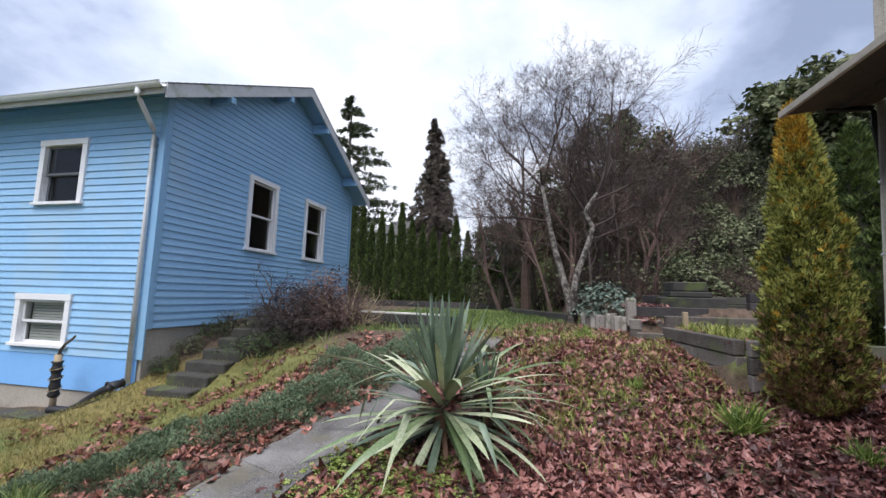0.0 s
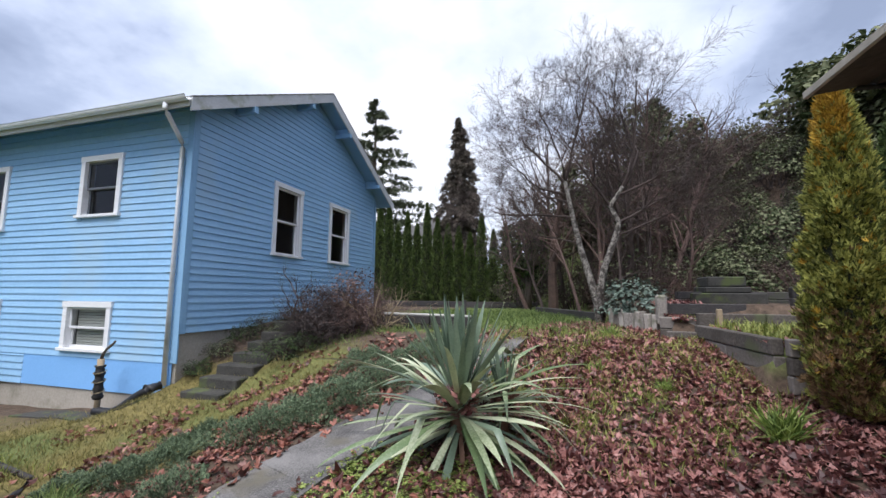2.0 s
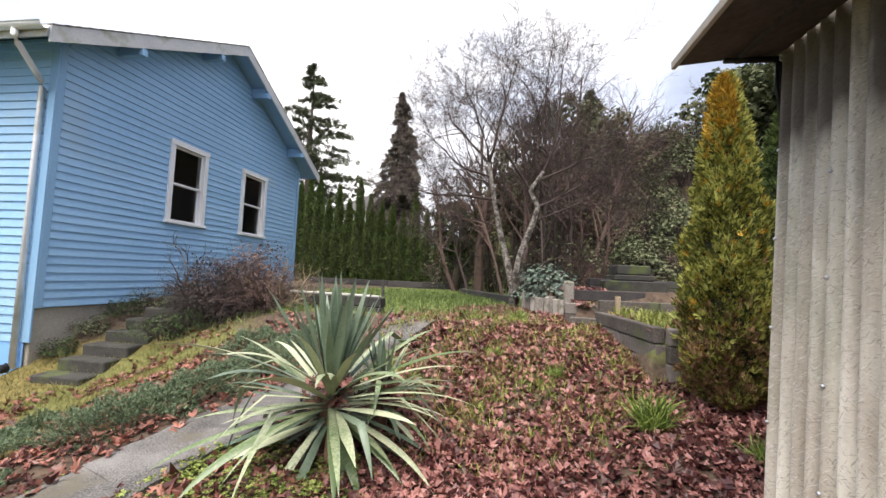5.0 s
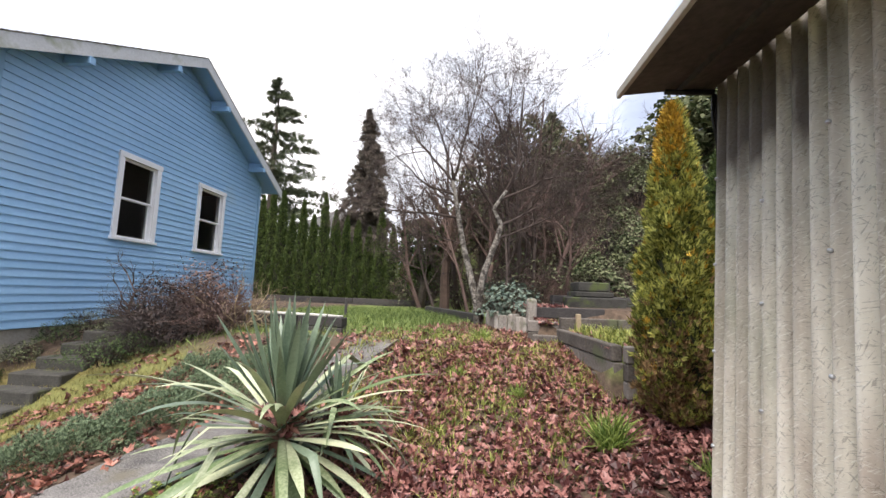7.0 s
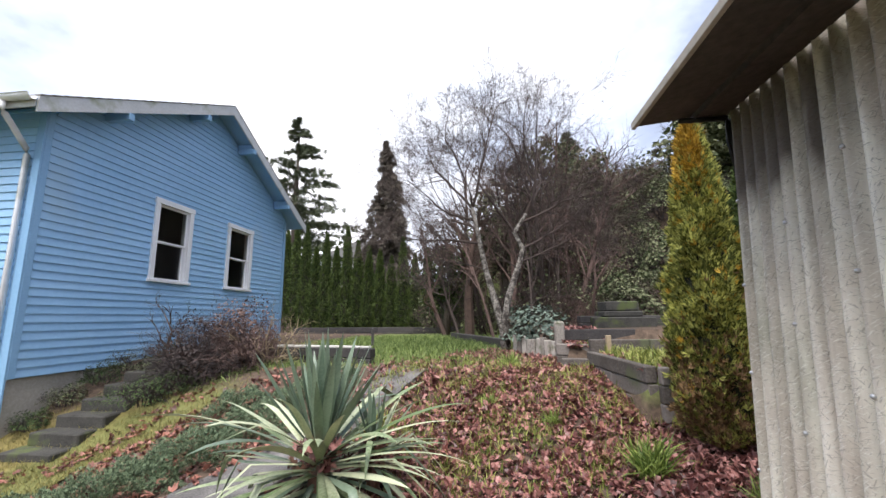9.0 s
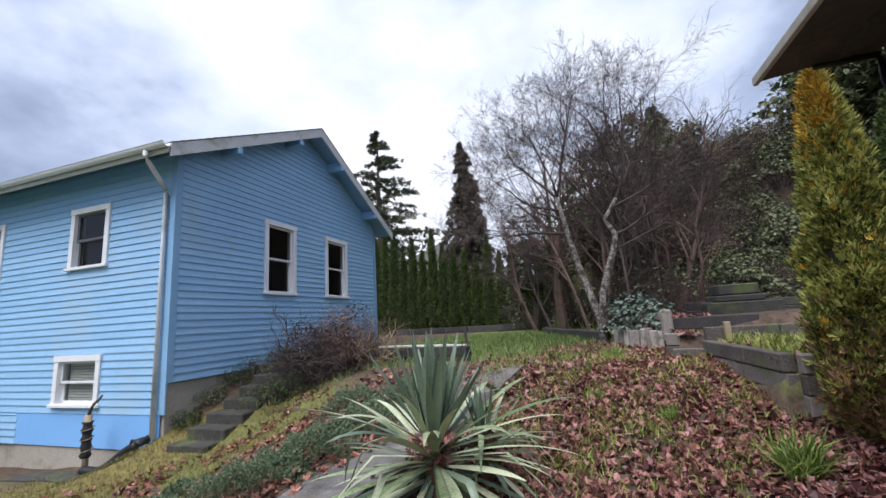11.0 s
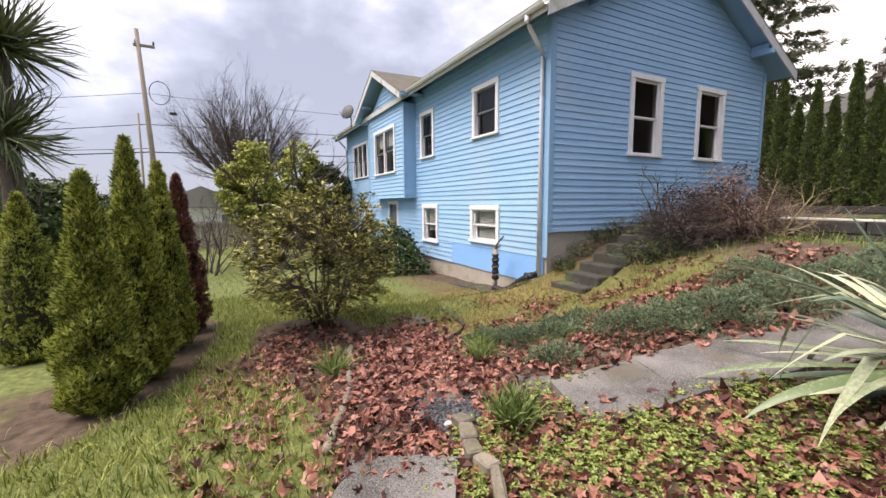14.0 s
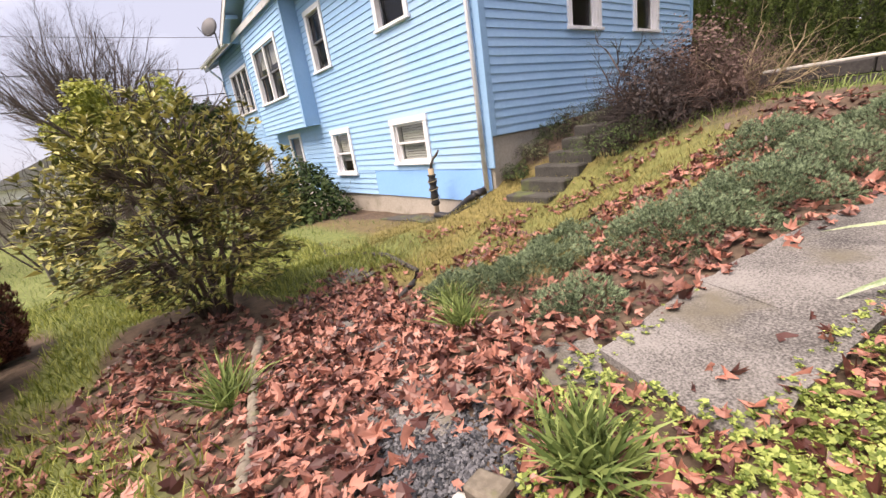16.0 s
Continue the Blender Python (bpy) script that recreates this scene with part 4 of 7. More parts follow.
# ---- scattering ----
def frames_from(normal, spin):
    """Turns that lay a template's z along each normal, spun about it."""
    n = normal / np.linalg.norm(normal, axis=1, keepdims=True)
    h = np.where(np.abs(n[:, 2:3]) < 0.95, np.array([[0.0, 0, 1]]), np.array([[1.0, 0, 0]]))
    u = np.cross(h, n)
    u /= np.linalg.norm(u, axis=1, keepdims=True)
    w = np.cross(n, u)
    c, s = np.cos(spin)[:, None], np.sin(spin)[:, None]
    return np.stack([u * c + w * s, -u * s + w * c, n], 2)


def scatter(name, tv, tf, turns, places, sizes, material, parent=None, label="", jitter=0.0):
    """One mesh of many copies of a small template."""
    tv = np.asarray(tv, float)
    n, k = len(places), len(tv)
    v = np.einsum("nij,kj->nki", turns, tv) * np.asarray(sizes, float).reshape(n, 1, -1) + np.asarray(places)[:, None, :]
    if jitter:
        v += RNG.normal(0, jitter, v.shape) * np.asarray(sizes, float).reshape(n, 1, -1)
    faces = []
    off = (np.arange(n) * k)[:, None]
    for size in sorted({len(f) for f in tf}):
        block = np.array([f for f in tf if len(f) == size])
        faces += (off[:, :, None] + block[None]).reshape(-1, size).tolist()
    return link_mesh(name, v.reshape(-1, 3), faces, material, parent, label)


def maple_leaf():
    tips = [(-0.30, -0.42), (-0.62, 0.0), (-0.25, 0.08), (-0.50, 0.62), (-0.14, 0.42), (0.0, 1.0), (0.14, 0.42), (0.50, 0.62), (0.25, 0.08), (0.62, 0.0), (0.30, -0.42)]
    vs = [(0, 0, 0.0)] + [(x, y, 0.30 * (x * x + 0.6 * y * y) * (1 if i % 2 else 0.55)) for i, (x, y) in enumerate(tips)]
    return vs, [(0, i, i + 1) for i in range(1, 11)] + [(0, 11, 1)]


def blade(bend=0.5, w=0.06):
    vs = [(-w, 0, 0), (w, 0, 0), (-w * 0.8, bend * 0.16, 0.45), (w * 0.8, bend * 0.16, 0.45), (-w * 0.45, bend * 0.5, 0.8), (w * 0.45, bend * 0.5, 0.8), (0, bend, 1.0)]
    return vs, [(0, 1, 3, 2), (2, 3, 5, 4), (4, 5, 6)]


def oval(w=0.35):
    return [(0, 0, 0), (-w, 0.4, 0.08), (0, 0.45, 0), (w, 0.4, 0.08), (0, 1.0, -0.06)], [(0, 2, 1), (0, 3, 2), (1, 2, 4), (2, 3, 4)]


def spray(n=5, w=0.10):
    """A flat fan of scale leaves."""
    vs, fs = [], []
    for k in range(n):
        a = (k - (n - 1) / 2) * 0.42
        L = 1.0 - 0.22 * abs(k - (n - 1) / 2)
        dx, dz = math.sin(a), math.cos(a)
        b = len(vs)
        y = 0.10 * (k % 2)
        vs += [(0, y, 0), (dx * L * 0.55 - dz * w, y + 0.05, dz * L * 0.55 + dx * w), (dx * L, y + 0.16, dz * L), (dx * L * 0.55 + dz * w, y + 0.05, dz * L * 0.55 - dx * w)]
        fs.append((b, b + 1, b + 2, b + 3))
    return vs, fs


def on_ground(n, x0, x1, y0, y1, density):
    """n places on the ground, picked by a density of 0 to 1."""
    got = []
    total = 0
    while total < n:
        x, y = RNG.uniform(x0, x1, n * 3), RNG.uniform(y0, y1, n * 3)
        keep = RNG.random(n * 3) < density(x, y)
        got.append(np.stack([x[keep], y[keep]], 1))
        total += keep.sum()
        if len(got) > 60:
            break
    p = np.concatenate(got)[:n]
    return np.column_stack([p, ground_z(p[:, 0], p[:, 1])])


def up_ish(n, tilt):
    v = RNG.normal(0, tilt, (n, 3))
    v[:, 2] = 1
    return v


def yards_free(x, y):
    """0 where paving or a thing keeps loose growth off the ground."""
    slab = np.where((x - SLAB[0]) ** 2 + (y - SLAB[1]) ** 2 < 0.12, 0.9, 0.0)
    return (1 - np.clip(path_amount(x, y), 0, 1)) * (1 - slab)


PATH_MID = [(-2.02, 2.30), (-1.88, 3.00), (-1.62, 3.80), (-1.25, 4.80), (-0.80, 6.00), (-0.55, 6.75)]


def path_amount(x, y):
    py = np.array([p[1] for p in PATH_MID])
    px = np.array([p[0] for p in PATH_MID])
    mid = np.interp(y, py, px)
    return np.where((np.abs(x - mid) < 0.24) & (y > 2.30) & (y < 6.75), 1.0, 0.0)


# ---- paving ----
GRAV, SLAB = (-2.44, 1.60), (-1.77, 0.98)     # gravel patch and loose slab


def build_path():
    ob = thing("garden_path", "exposed aggregate concrete garden path", "path", (-1.5, 4.0, gz(-1.5, 4.0)), kind="structure")
    inv = ob.matrix_world.inverted()
    rng = random.Random(3)
    for i, ((xa, ya), (xb, yb)) in enumerate(zip(PATH_MID, PATH_MID[1:])):
        n = 9
        top, bot = [], []
        for k in range(n + 1):
            t = (k + (0.004 if k == 0 else -0.004 if k == n else 0)) / n
            x, y = xa + (xb - xa) * t, ya + (yb - ya) * t
            for s in (-1, -0.33, 0.33, 1):
                w = 0.31 + 0.012 * rng.uniform(-1, 1) * (abs(s) == 1)
                px, py = x + s * w * 0.97, y - s * w * 0.35
                top.append((px, py, gz(x, y) + 0.028 + 0.004 * rng.uniform(-1, 1)))
        vs = top + [(x, y, z - 0.10) for x, y, z in top]
        m = len(top)
        fs = []
        for k in range(n):
            for s in range(3):
                a = k * 4 + s
                fs.append((a, a + 1, a + 5, a + 4))
            fs += [(k * 4, k * 4 + 4, m + k * 4 + 4, m + k * 4), (k * 4 + 3, m + k * 4 + 3, m + k * 4 + 7, k * 4 + 7)]
        fs += [(0, m, m + 1, 1), (1, m + 1, m + 2, 2), (2, m + 2, m + 3, 3)]
        e = n * 4
        fs += [(e, e + 1, m + e + 1, m + e), (e + 1, e + 2, m + e + 2, m + e + 1), (e + 2, e + 3, m + e + 3, m + e + 2)]
        p = link_mesh("slab", vs, fs, AGGREGATE, ob)
        p.matrix_parent_inverse = inv


build_path()


def uneven_slab(name, cx, cy, w, d, turn, material, thick=0.08, lift=0.02, label="", category="slab", kind=""):
    bm = bmesh.new()
    n = 8
    rng = random.Random(int(abs(cx * 100)))
    rows = []
    m = pose(cx, cy, 0, 0, 0, turn)
    for j in range(n + 1):
        row = []
        for i in range(n + 1):
            e = 0.015 if i in (0, n) or j in (0, n) else 0
            p = m @ Vector(((i / n - 0.5) * w + rng.uniform(-e, e), (j / n - 0.5) * d + rng.uniform(-e, e), 0))
            row.append(bm.verts.new((p.x, p.y, gz(p.x, p.y) + lift + rng.uniform(-0.003, 0.003))))
        rows.append(row)
    for a, b in zip(rows, rows[1:]):
        for i in range(n):
            bm.faces.new((a[i], a[i + 1], b[i + 1], b[i]))
    bmesh.ops.recalc_face_normals(bm, faces=bm.faces)
    top = max(v.co.z for v in bm.verts)
    bmesh.ops.solidify(bm, geom=bm.faces[:], thickness=thick)
    rise = max(v.co.z for v in bm.verts) - top
    bmesh.ops.translate(bm, vec=(0, 0, -rise), verts=bm.verts)
    return tagged(part(name, bm, material, None), label, category, kind=kind)


uneven_slab("paving_slab", *SLAB, 0.60, 0.74, 58, AGGREGATE, lift=0.045, label="aggregate paving slab half under fallen leaves", category="paving slab")
for i, (x, y, w, d, r) in enumerate([(-2.75, 1.75, 0.42, 0.36, 20), (-3.3, 2.0, 0.40, 0.34, -10), (-4.0, 2.15, 0.45, 0.40, 30), (-5.1, 2.55, 0.42, 0.34, 10), (-2.45, 2.25, 0.4, 0.3, 40)]):
    uneven_slab("stepping_stone", x, y, w, d, r, AGGREGATE, lift=0.012, label="flat grey stepping stone among leaves", category="stepping stone")
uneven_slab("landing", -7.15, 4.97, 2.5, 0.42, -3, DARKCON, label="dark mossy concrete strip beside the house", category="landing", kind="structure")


def build_steps():
    stairs = thing("garden_steps", "worn mossy concrete steps beside the house", "steps", (-5.15, 5.3, 0))
    inv = stairs.matrix_world.inverted()
    for i in range(7):
        y, z = 5.22 + 0.27 * i, 0.10 + 0.155 * i
        bm = bmesh.new()
        add_box(bm, (-5.42 + 0.05 * i, y, z - 0.45), (-4.70 + 0.05 * i, y + 0.42, z), None, 0.018)
        bmesh.ops.subdivide_edges(bm, edges=bm.edges[:], cuts=2)
        for v in bm.verts:
            v.co += Vector(noise.noise_vector(v.co * 3.0)) * 0.012
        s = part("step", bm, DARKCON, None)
        s.parent, s.matrix_parent_inverse = stairs, inv


build_steps()


# ---- edging, stones, gravel ----
def build_edging():
    n = 26
    for i in range(n):
        t = i / (n - 1)
        x, y = -2.42 - 2.05 * t, 0.82 + 0.72 * t + 0.05 * math.sin(t * 5)
        e = thing("edging_log", "short weathered edging log beside the leafy path", "edging", (x, y, gz(x, y)), group="path edging", rz=-19 + RNG.uniform(-6, 6))
        L = 0.085
        vs, fs = tube([(-L / 2, 0, 0.018), (-L / 4, 0, 0.022), (L / 4, 0, 0.022), (L / 2, 0, 0.018)], [0.026, 0.032, 0.032, 0.026], 7)
        link_mesh("log", [tuple(v) for v in vs], fs, EDGING, e, smooth=True)
    for pts, r in (([(-4.6, 3.02), (-5.3, 3.10), (-6.1, 3.0), (-6.7, 2.95), (-7.6, 3.25)], 0.032), ([(-4.55, 2.98), (-4.3, 2.75), (-4.15, 2.5)], 0.030)):
        log = thing("border_log", "long rotting border log in the moss", "edging", (*pts[0], gz(*pts[0])))
        p0 = Vector((*pts[0], gz(*pts[0])))
        tube_mesh("log", [Vector((x, y, gz(x, y) + 0.012)) - p0 for x, y in pts], [r * 0.8] + [r] * (len(pts) - 2) + [r * 0.6], DARKTIMBER, log, 8)


build_edging()


def stone_at(x, y, r, material=EDGING, name="stone", label="rough grey border stone in the leaves", squash=0.7, lift=0.35):
    bm = bmesh.new()
    bmesh.ops.create_icosphere(bm, subdivisions=2, radius=r)
    sd = Vector((x * 7, y * 7, r * 50))
    for v in bm.verts:
        v.co *= 1 + 0.45 * noise.noise(v.co / r * 0.9 + sd)
        v.co.z *= squash
    ob = tagged(part(name, bm, material, None, smooth=True), label, "stone", group="border stones")
    ob.matrix_world = pose(x, y, gz(x, y) + r * lift, 0, 0, x * 300)
    return ob


def curb_piece(x, y, length, wide, high, turn):
    bm = bmesh.new()
    add_box(bm, (-length / 2, -wide / 2, -0.03), (length / 2, wide / 2, high), None, 0.012)
    bmesh.ops.subdivide_edges(bm, edges=bm.edges[:], cuts=1)
    sd = Vector((x * 5, y * 5, 0))
    for v in bm.verts:
        v.co += Vector(noise.noise_vector(v.co * 9.0 + sd)) * 0.014
    ob = tagged(part("curb_stone", bm, EDGING, None), "rough mossy curb piece at the path's edge", "curb", group="path curb")
    ob.matrix_world = pose(x, y, gz(x, y), 0, 0, turn)


for x, y, L, w, h, r in ((-2.20, 1.60, 0.13, 0.11, 0.075, 10), (-2.06, 1.555, 0.15, 0.10, 0.08, -22), (-1.92, 1.50, 0.14, 0.10, 0.08, -18), (-1.79, 1.50, 0.13, 0.09, 0.075, 8), (-1.60, 1.45, 0.26, 0.055, 0.09, -25), (-1.36, 1.34, 0.24, 0.055, 0.085, -25)):
    curb_piece(x, y, L, w, h, r)
stone_at(-2.25, 1.53, 0.030, PALEBOARD, label="small pale pebble on the gravel")


def build_gravel():
    n = 2600
    c = np.array(GRAV)
    p = c + RNG.normal(0, 1, (n, 2)) * np.array([0.20, 0.13])
    pos = np.column_stack([p, ground_z(p[:, 0], p[:, 1]) + 0.004])
    tv = [(-1, -0.6, 0), (0.8, -0.9, 0.1), (1, 0.7, 0), (-0.7, 0.9, 0.1), (0.1, 0, 0.9)]
    tf = [(0, 1, 4), (1, 2, 4), (2, 3, 4), (3, 0, 4)]
    ob = scatter("gravel", tv, tf, frames_from(up_ish(n, 0.4), RNG.uniform(0, 6.3, n)), pos, RNG.uniform(0.006, 0.013, n), GRAVEL, jitter=0.2)
    tagged(ob, "patch of dark wet gravel on the path", "gravel", kind="stuff")


build_gravel()


# ---- retaining walls ----
def timber_wall(name, a, b, z0, z1, courses, thick, material, label, category="retaining wall", pieces=2):
    """A wall of stacked timbers from a to b, each timber a piece."""
    A, B = Vector((*a, 0)), Vector((*b, 0))
    d = B - A
    ob = thing(name, label, category, (A.x, A.y, z0), rz=math.degrees(math.atan2(d.y, d.x)))
    L, h = d.length, (z1 - z0) / courses
    rng = random.Random(int(L * 1000))
    for c in range(courses):
        cuts = [0.0] + sorted(L * (k + rng.uniform(-0.25, 0.25)) / pieces for k in range(1, pieces)) + [L]
        for p, q in zip(cuts, cuts[1:]):
            bm = bmesh.new()
            j = rng.uniform(-0.012, 0.012)
            add_box(bm, (p + 0.004, j - thick / 2, c * h + 0.004), (q - 0.004, j + thick / 2, (c + 1) * h - 0.004), None, 0.010)
            part("timber", bm, material, ob)
    return ob


timber_wall("planter_wall", (1.80, 6.42), (1.95, 4.72), 0.55, 1.19, 4, 0.10, TIMBER, "raised bed wall of old grey timbers")
timber_wall("planter_wall", (1.98, 4.66), (3.2, 4.66), 0.55, 1.19, 4, 0.10, TIMBER, "raised bed wall of old grey timbers")
timber_wall("planter_wall", (1.80, 6.50), (3.4, 6.55), 0.75, 1.34, 3, 0.10, TIMBER, "raised bed wall of old grey timbers")
timber_wall("timber_step", (1.42, 6.45), (1.76, 6.38), 0.85, 1.10, 1, 0.14, TIMBER, "old timber step covered in leaves", "step", 1)
timber_wall("timber_step", (1.40, 6.75), (2.05, 6.65), 0.95, 1.27, 2, 0.14, TIMBER, "old timber step covered in leaves", "step", 1)
timber_wall("timber_step", (1.55, 7.38), (2.7, 7.45), 1.1, 1.45, 2, 0.14, DARKTIMBER, "old timber step covered in leaves", "step", 1)
timber_wall("terrace_wall", (2.3, 9.6), (4.6, 9.9), 1.2, 1.66, 3, 0.16, DARKTIMBER, "black wet timber terrace wall")
timber_wall("terrace_wall", (3.7, 8.4), (6.5, 8.2), 1.2, 1.72, 3, 0.16, DARKTIMBER, "black wet timber terrace wall")
timber_wall("hedge_border", (-8.6, 18.9), (-0.6, 17.6), 0.85, 1.28, 2, 0.14, DARKTIMBER, "dark timber border below the hedge", pieces=4)
timber_wall("lawn_border", (-0.6, 12.4), (0.75, 8.75), 0.9, 1.24, 2, 0.14, DARKTIMBER, "dark timber border of the lawn", pieces=3)
timber_wall("low_wall", (-3.05, 7.30), (-1.30, 6.85), 0.75, 1.20, 3, 0.16, DARKTIMBER, "dark low timber wall with bleached boards on top")
timber_wall("low_wall", (-4.6, 7.0), (-3.1, 7.28), 0.62, 1.02, 2, 0.16, DARKTIMBER, "dark low timber wall behind the bare shrub")


def small_box(name, lo, hi, at, material, label, category, rz=0.0, rx=0.0, ry=0.0, bevel=0.006):
    bm = bmesh.new()
    add_box(bm, lo, hi, None, bevel)
    ob = tagged(part(name, bm, material, None), label, category)
    ob.matrix_world = pose(*at, rx, ry, rz)
    return ob


small_box("plank", (-0.75, -0.07, 0), (0.75, 0.07, 0.03), (-2.3, 7.10, 1.20), PALEBOARD, "bleached loose plank on the low wall", "plank", -14)
small_box("plank", (-0.40, -0.05, 0), (0.40, 0.05, 0.025), (-1.75, 6.96, 1.20), PALEBOARD, "bleached loose plank on the low wall", "plank", -10)
small_box("board", (-0.02, -0.16, 0), (0.02, 0.16, 0.42), (-2.0, 9.2, gz(-2.0, 9.2) - 0.02), DARKTIMBER, "dark upright board at the lawn", "board", 20)
small_box("post", (-0.07, -0.07, 0), (0.07, 0.07, 0.46), (1.53, 7.22, 1.12), BLOCK, "short weathered corner post", "post", 10, bevel=0.03)
small_box("stake", (-0.03, -0.03, 0), (0.03, 0.03, 0.32), (2.0, 6.3, 1.08), STAKEWOOD, "pale wooden stake in the raised bed", "stake")


def build_blocks():
    """Upright blocks that hold the bed beside the bare tree."""
    n = 9
    for i in range(n):
        t = i / (n - 1)
        x, y = 0.92 + 0.54 * t, 7.95 - 0.62 * t
        rng = random.Random(i)
        h = 0.36 + rng.uniform(-0.04, 0.03)
        ob = small_box("edging_block", (-0.045, -0.05, 0), (0.045, 0.05, h), (x, y, gz(x - 0.05, y - 0.05) - 0.06), BLOCK, "upright weathered edging block", "block",
                       -48 + rng.uniform(-5, 5), rng.uniform(-4, 4), rng.uniform(-4, 4), 0.01)
        tagged(ob, group="upright blocks")


build_blocks()
bed_z = gz(1.3, 8.2)


def build_pedestal():
    ob = thing("slab_stack", "stack of dark concrete slabs on the terrace", "slab stack", (3.15, 9.75, 1.35), rz=4)
    for nm, lo, hi in (("base_slab", (-0.62, -0.4, -0.05), (0.62, 0.4, 0.28)), ("slab", (-0.40, -0.3, 0.285), (0.40, 0.3, 0.40)), ("top_slab", (-0.34, -0.26, 0.405), (0.34, 0.26, 0.60))):
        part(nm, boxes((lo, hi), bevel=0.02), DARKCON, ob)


build_pedestal()


# ---- loose things by the house ----
def build_wrapped_stem():
    x, y = -6.95, 5.12
    ob = thing("wrapped_stem", "cut plant stem wrapped in black cloth", "wrapped plant", (x, y, gz(x, y)))
    tube_mesh("stem", [(0, 0, -0.05), (0.01, 0, 0.3), (0, 0, 0.86)], [0.045, 0.04, 0.05], STAKEWOOD, ob, 8)
    pts = [(0.0, 0, 0.24 + 0.04 * i) for i in range(14)]
    tube_mesh("wrapping", pts, [0.062 + 0.018 * (i % 3 == 1) - 0.006 * (i % 4 == 0) for i in range(14)], BURLAP, ob, 9, "black cloth wrapping tied with cord")
    tube_mesh("shoot", [(0, 0, 0.82), (0.03, 0, 0.93), (0.13, -0.02, 1.02), (0.25, -0.02, 1.10), (0.30, -0.02, 1.15)], [0.03, 0.022, 0.02, 0.018, 0.014], BARK, ob, 7)
    for z in (0.36, 0.52, 0.66):
        a = np.linspace(0, 2 * math.pi, 12)
        tube_mesh("cord", [(0.085 * math.cos(t), 0.085 * math.sin(t), z + 0.02 * math.sin(t)) for t in a], 0.006, STRAW, ob, 5)


build_wrapped_stem()


def build_pipe():
    x0, y0 = -6.0, 5.27
    ob = thing("drain_pipe", "black corrugated drain pipe below the downspout", "pipe", (x0, y0, gz(x0, y0)))
    p0 = Vector((x0, y0, gz(x0, y0)))
    pts, rad = [], []
    for i in range(41):
        t = i / 40
        x, y = x0 - 0.02 - 0.95 * t, y0 - 0.05 - 0.12 * t
        pts.append(Vector((x, y, max(gz(x, y), gz(x + 0.05, y)) + 0.062)) - p0)
        rad.append(0.060 + 0.006 * (i % 2))
    tube_mesh("pipe", pts, rad, BLACKPIPE, ob, 12)
    tube_mesh("elbow", [(0.0, 0.13, 0.14), (0.0, 0.10, 0.10), (-0.03, 0.0, 0.09), (-0.12, -0.05, 0.08)], [0.055, 0.06, 0.066, 0.064], BLACKPIPE, ob, 10)


build_pipe()


# ---- yucca ----
def leaf_strip(base, yaw, rise, length, width, droop, fold, parent, material, twist=0.0, kink=0.0, kink_at=0.5):
    """One sword leaf: a folded, tapering strip that leaves base at an angle, bends down and may be snapped at kink_at."""
    n = 10
    vs, fs = [], []
    p = Vector(base)
    pitch = rise
    side0 = Vector((-math.sin(yaw), math.cos(yaw), 0))
    for i in range(n + 1):
        t = i / n
        w = width * (0.60 + 0.9 * t) if t < 0.42 else width * (1 - ((t - 0.42) / 0.58) ** 2.0) + 0.0008
        d = Vector((math.cos(yaw) * math.cos(pitch), math.sin(yaw) * math.cos(pitch), math.sin(pitch)))
        up = side0.cross(d)
        s = (side0 * math.cos(twist * t) + up * math.sin(twist * t))
        up2 = s.cross(d)
        vs += [tuple(p - s * w + up2 * w * fold), tuple(p), tuple(p + s * w + up2 * w * fold)]
        p = p + d * (length / n)
        pitch -= droop * (0.25 + 1.6 * t * t) / n
        if kink and abs(t - kink_at) < 0.5 / n:
            pitch -= kink
    for i in range(n):
        a = i * 3
        fs += [(a, a + 1, a + 4, a + 3), (a + 1, a + 2, a + 5, a + 4)]
    return link_mesh("leaf", vs, fs, material, parent, smooth=True)


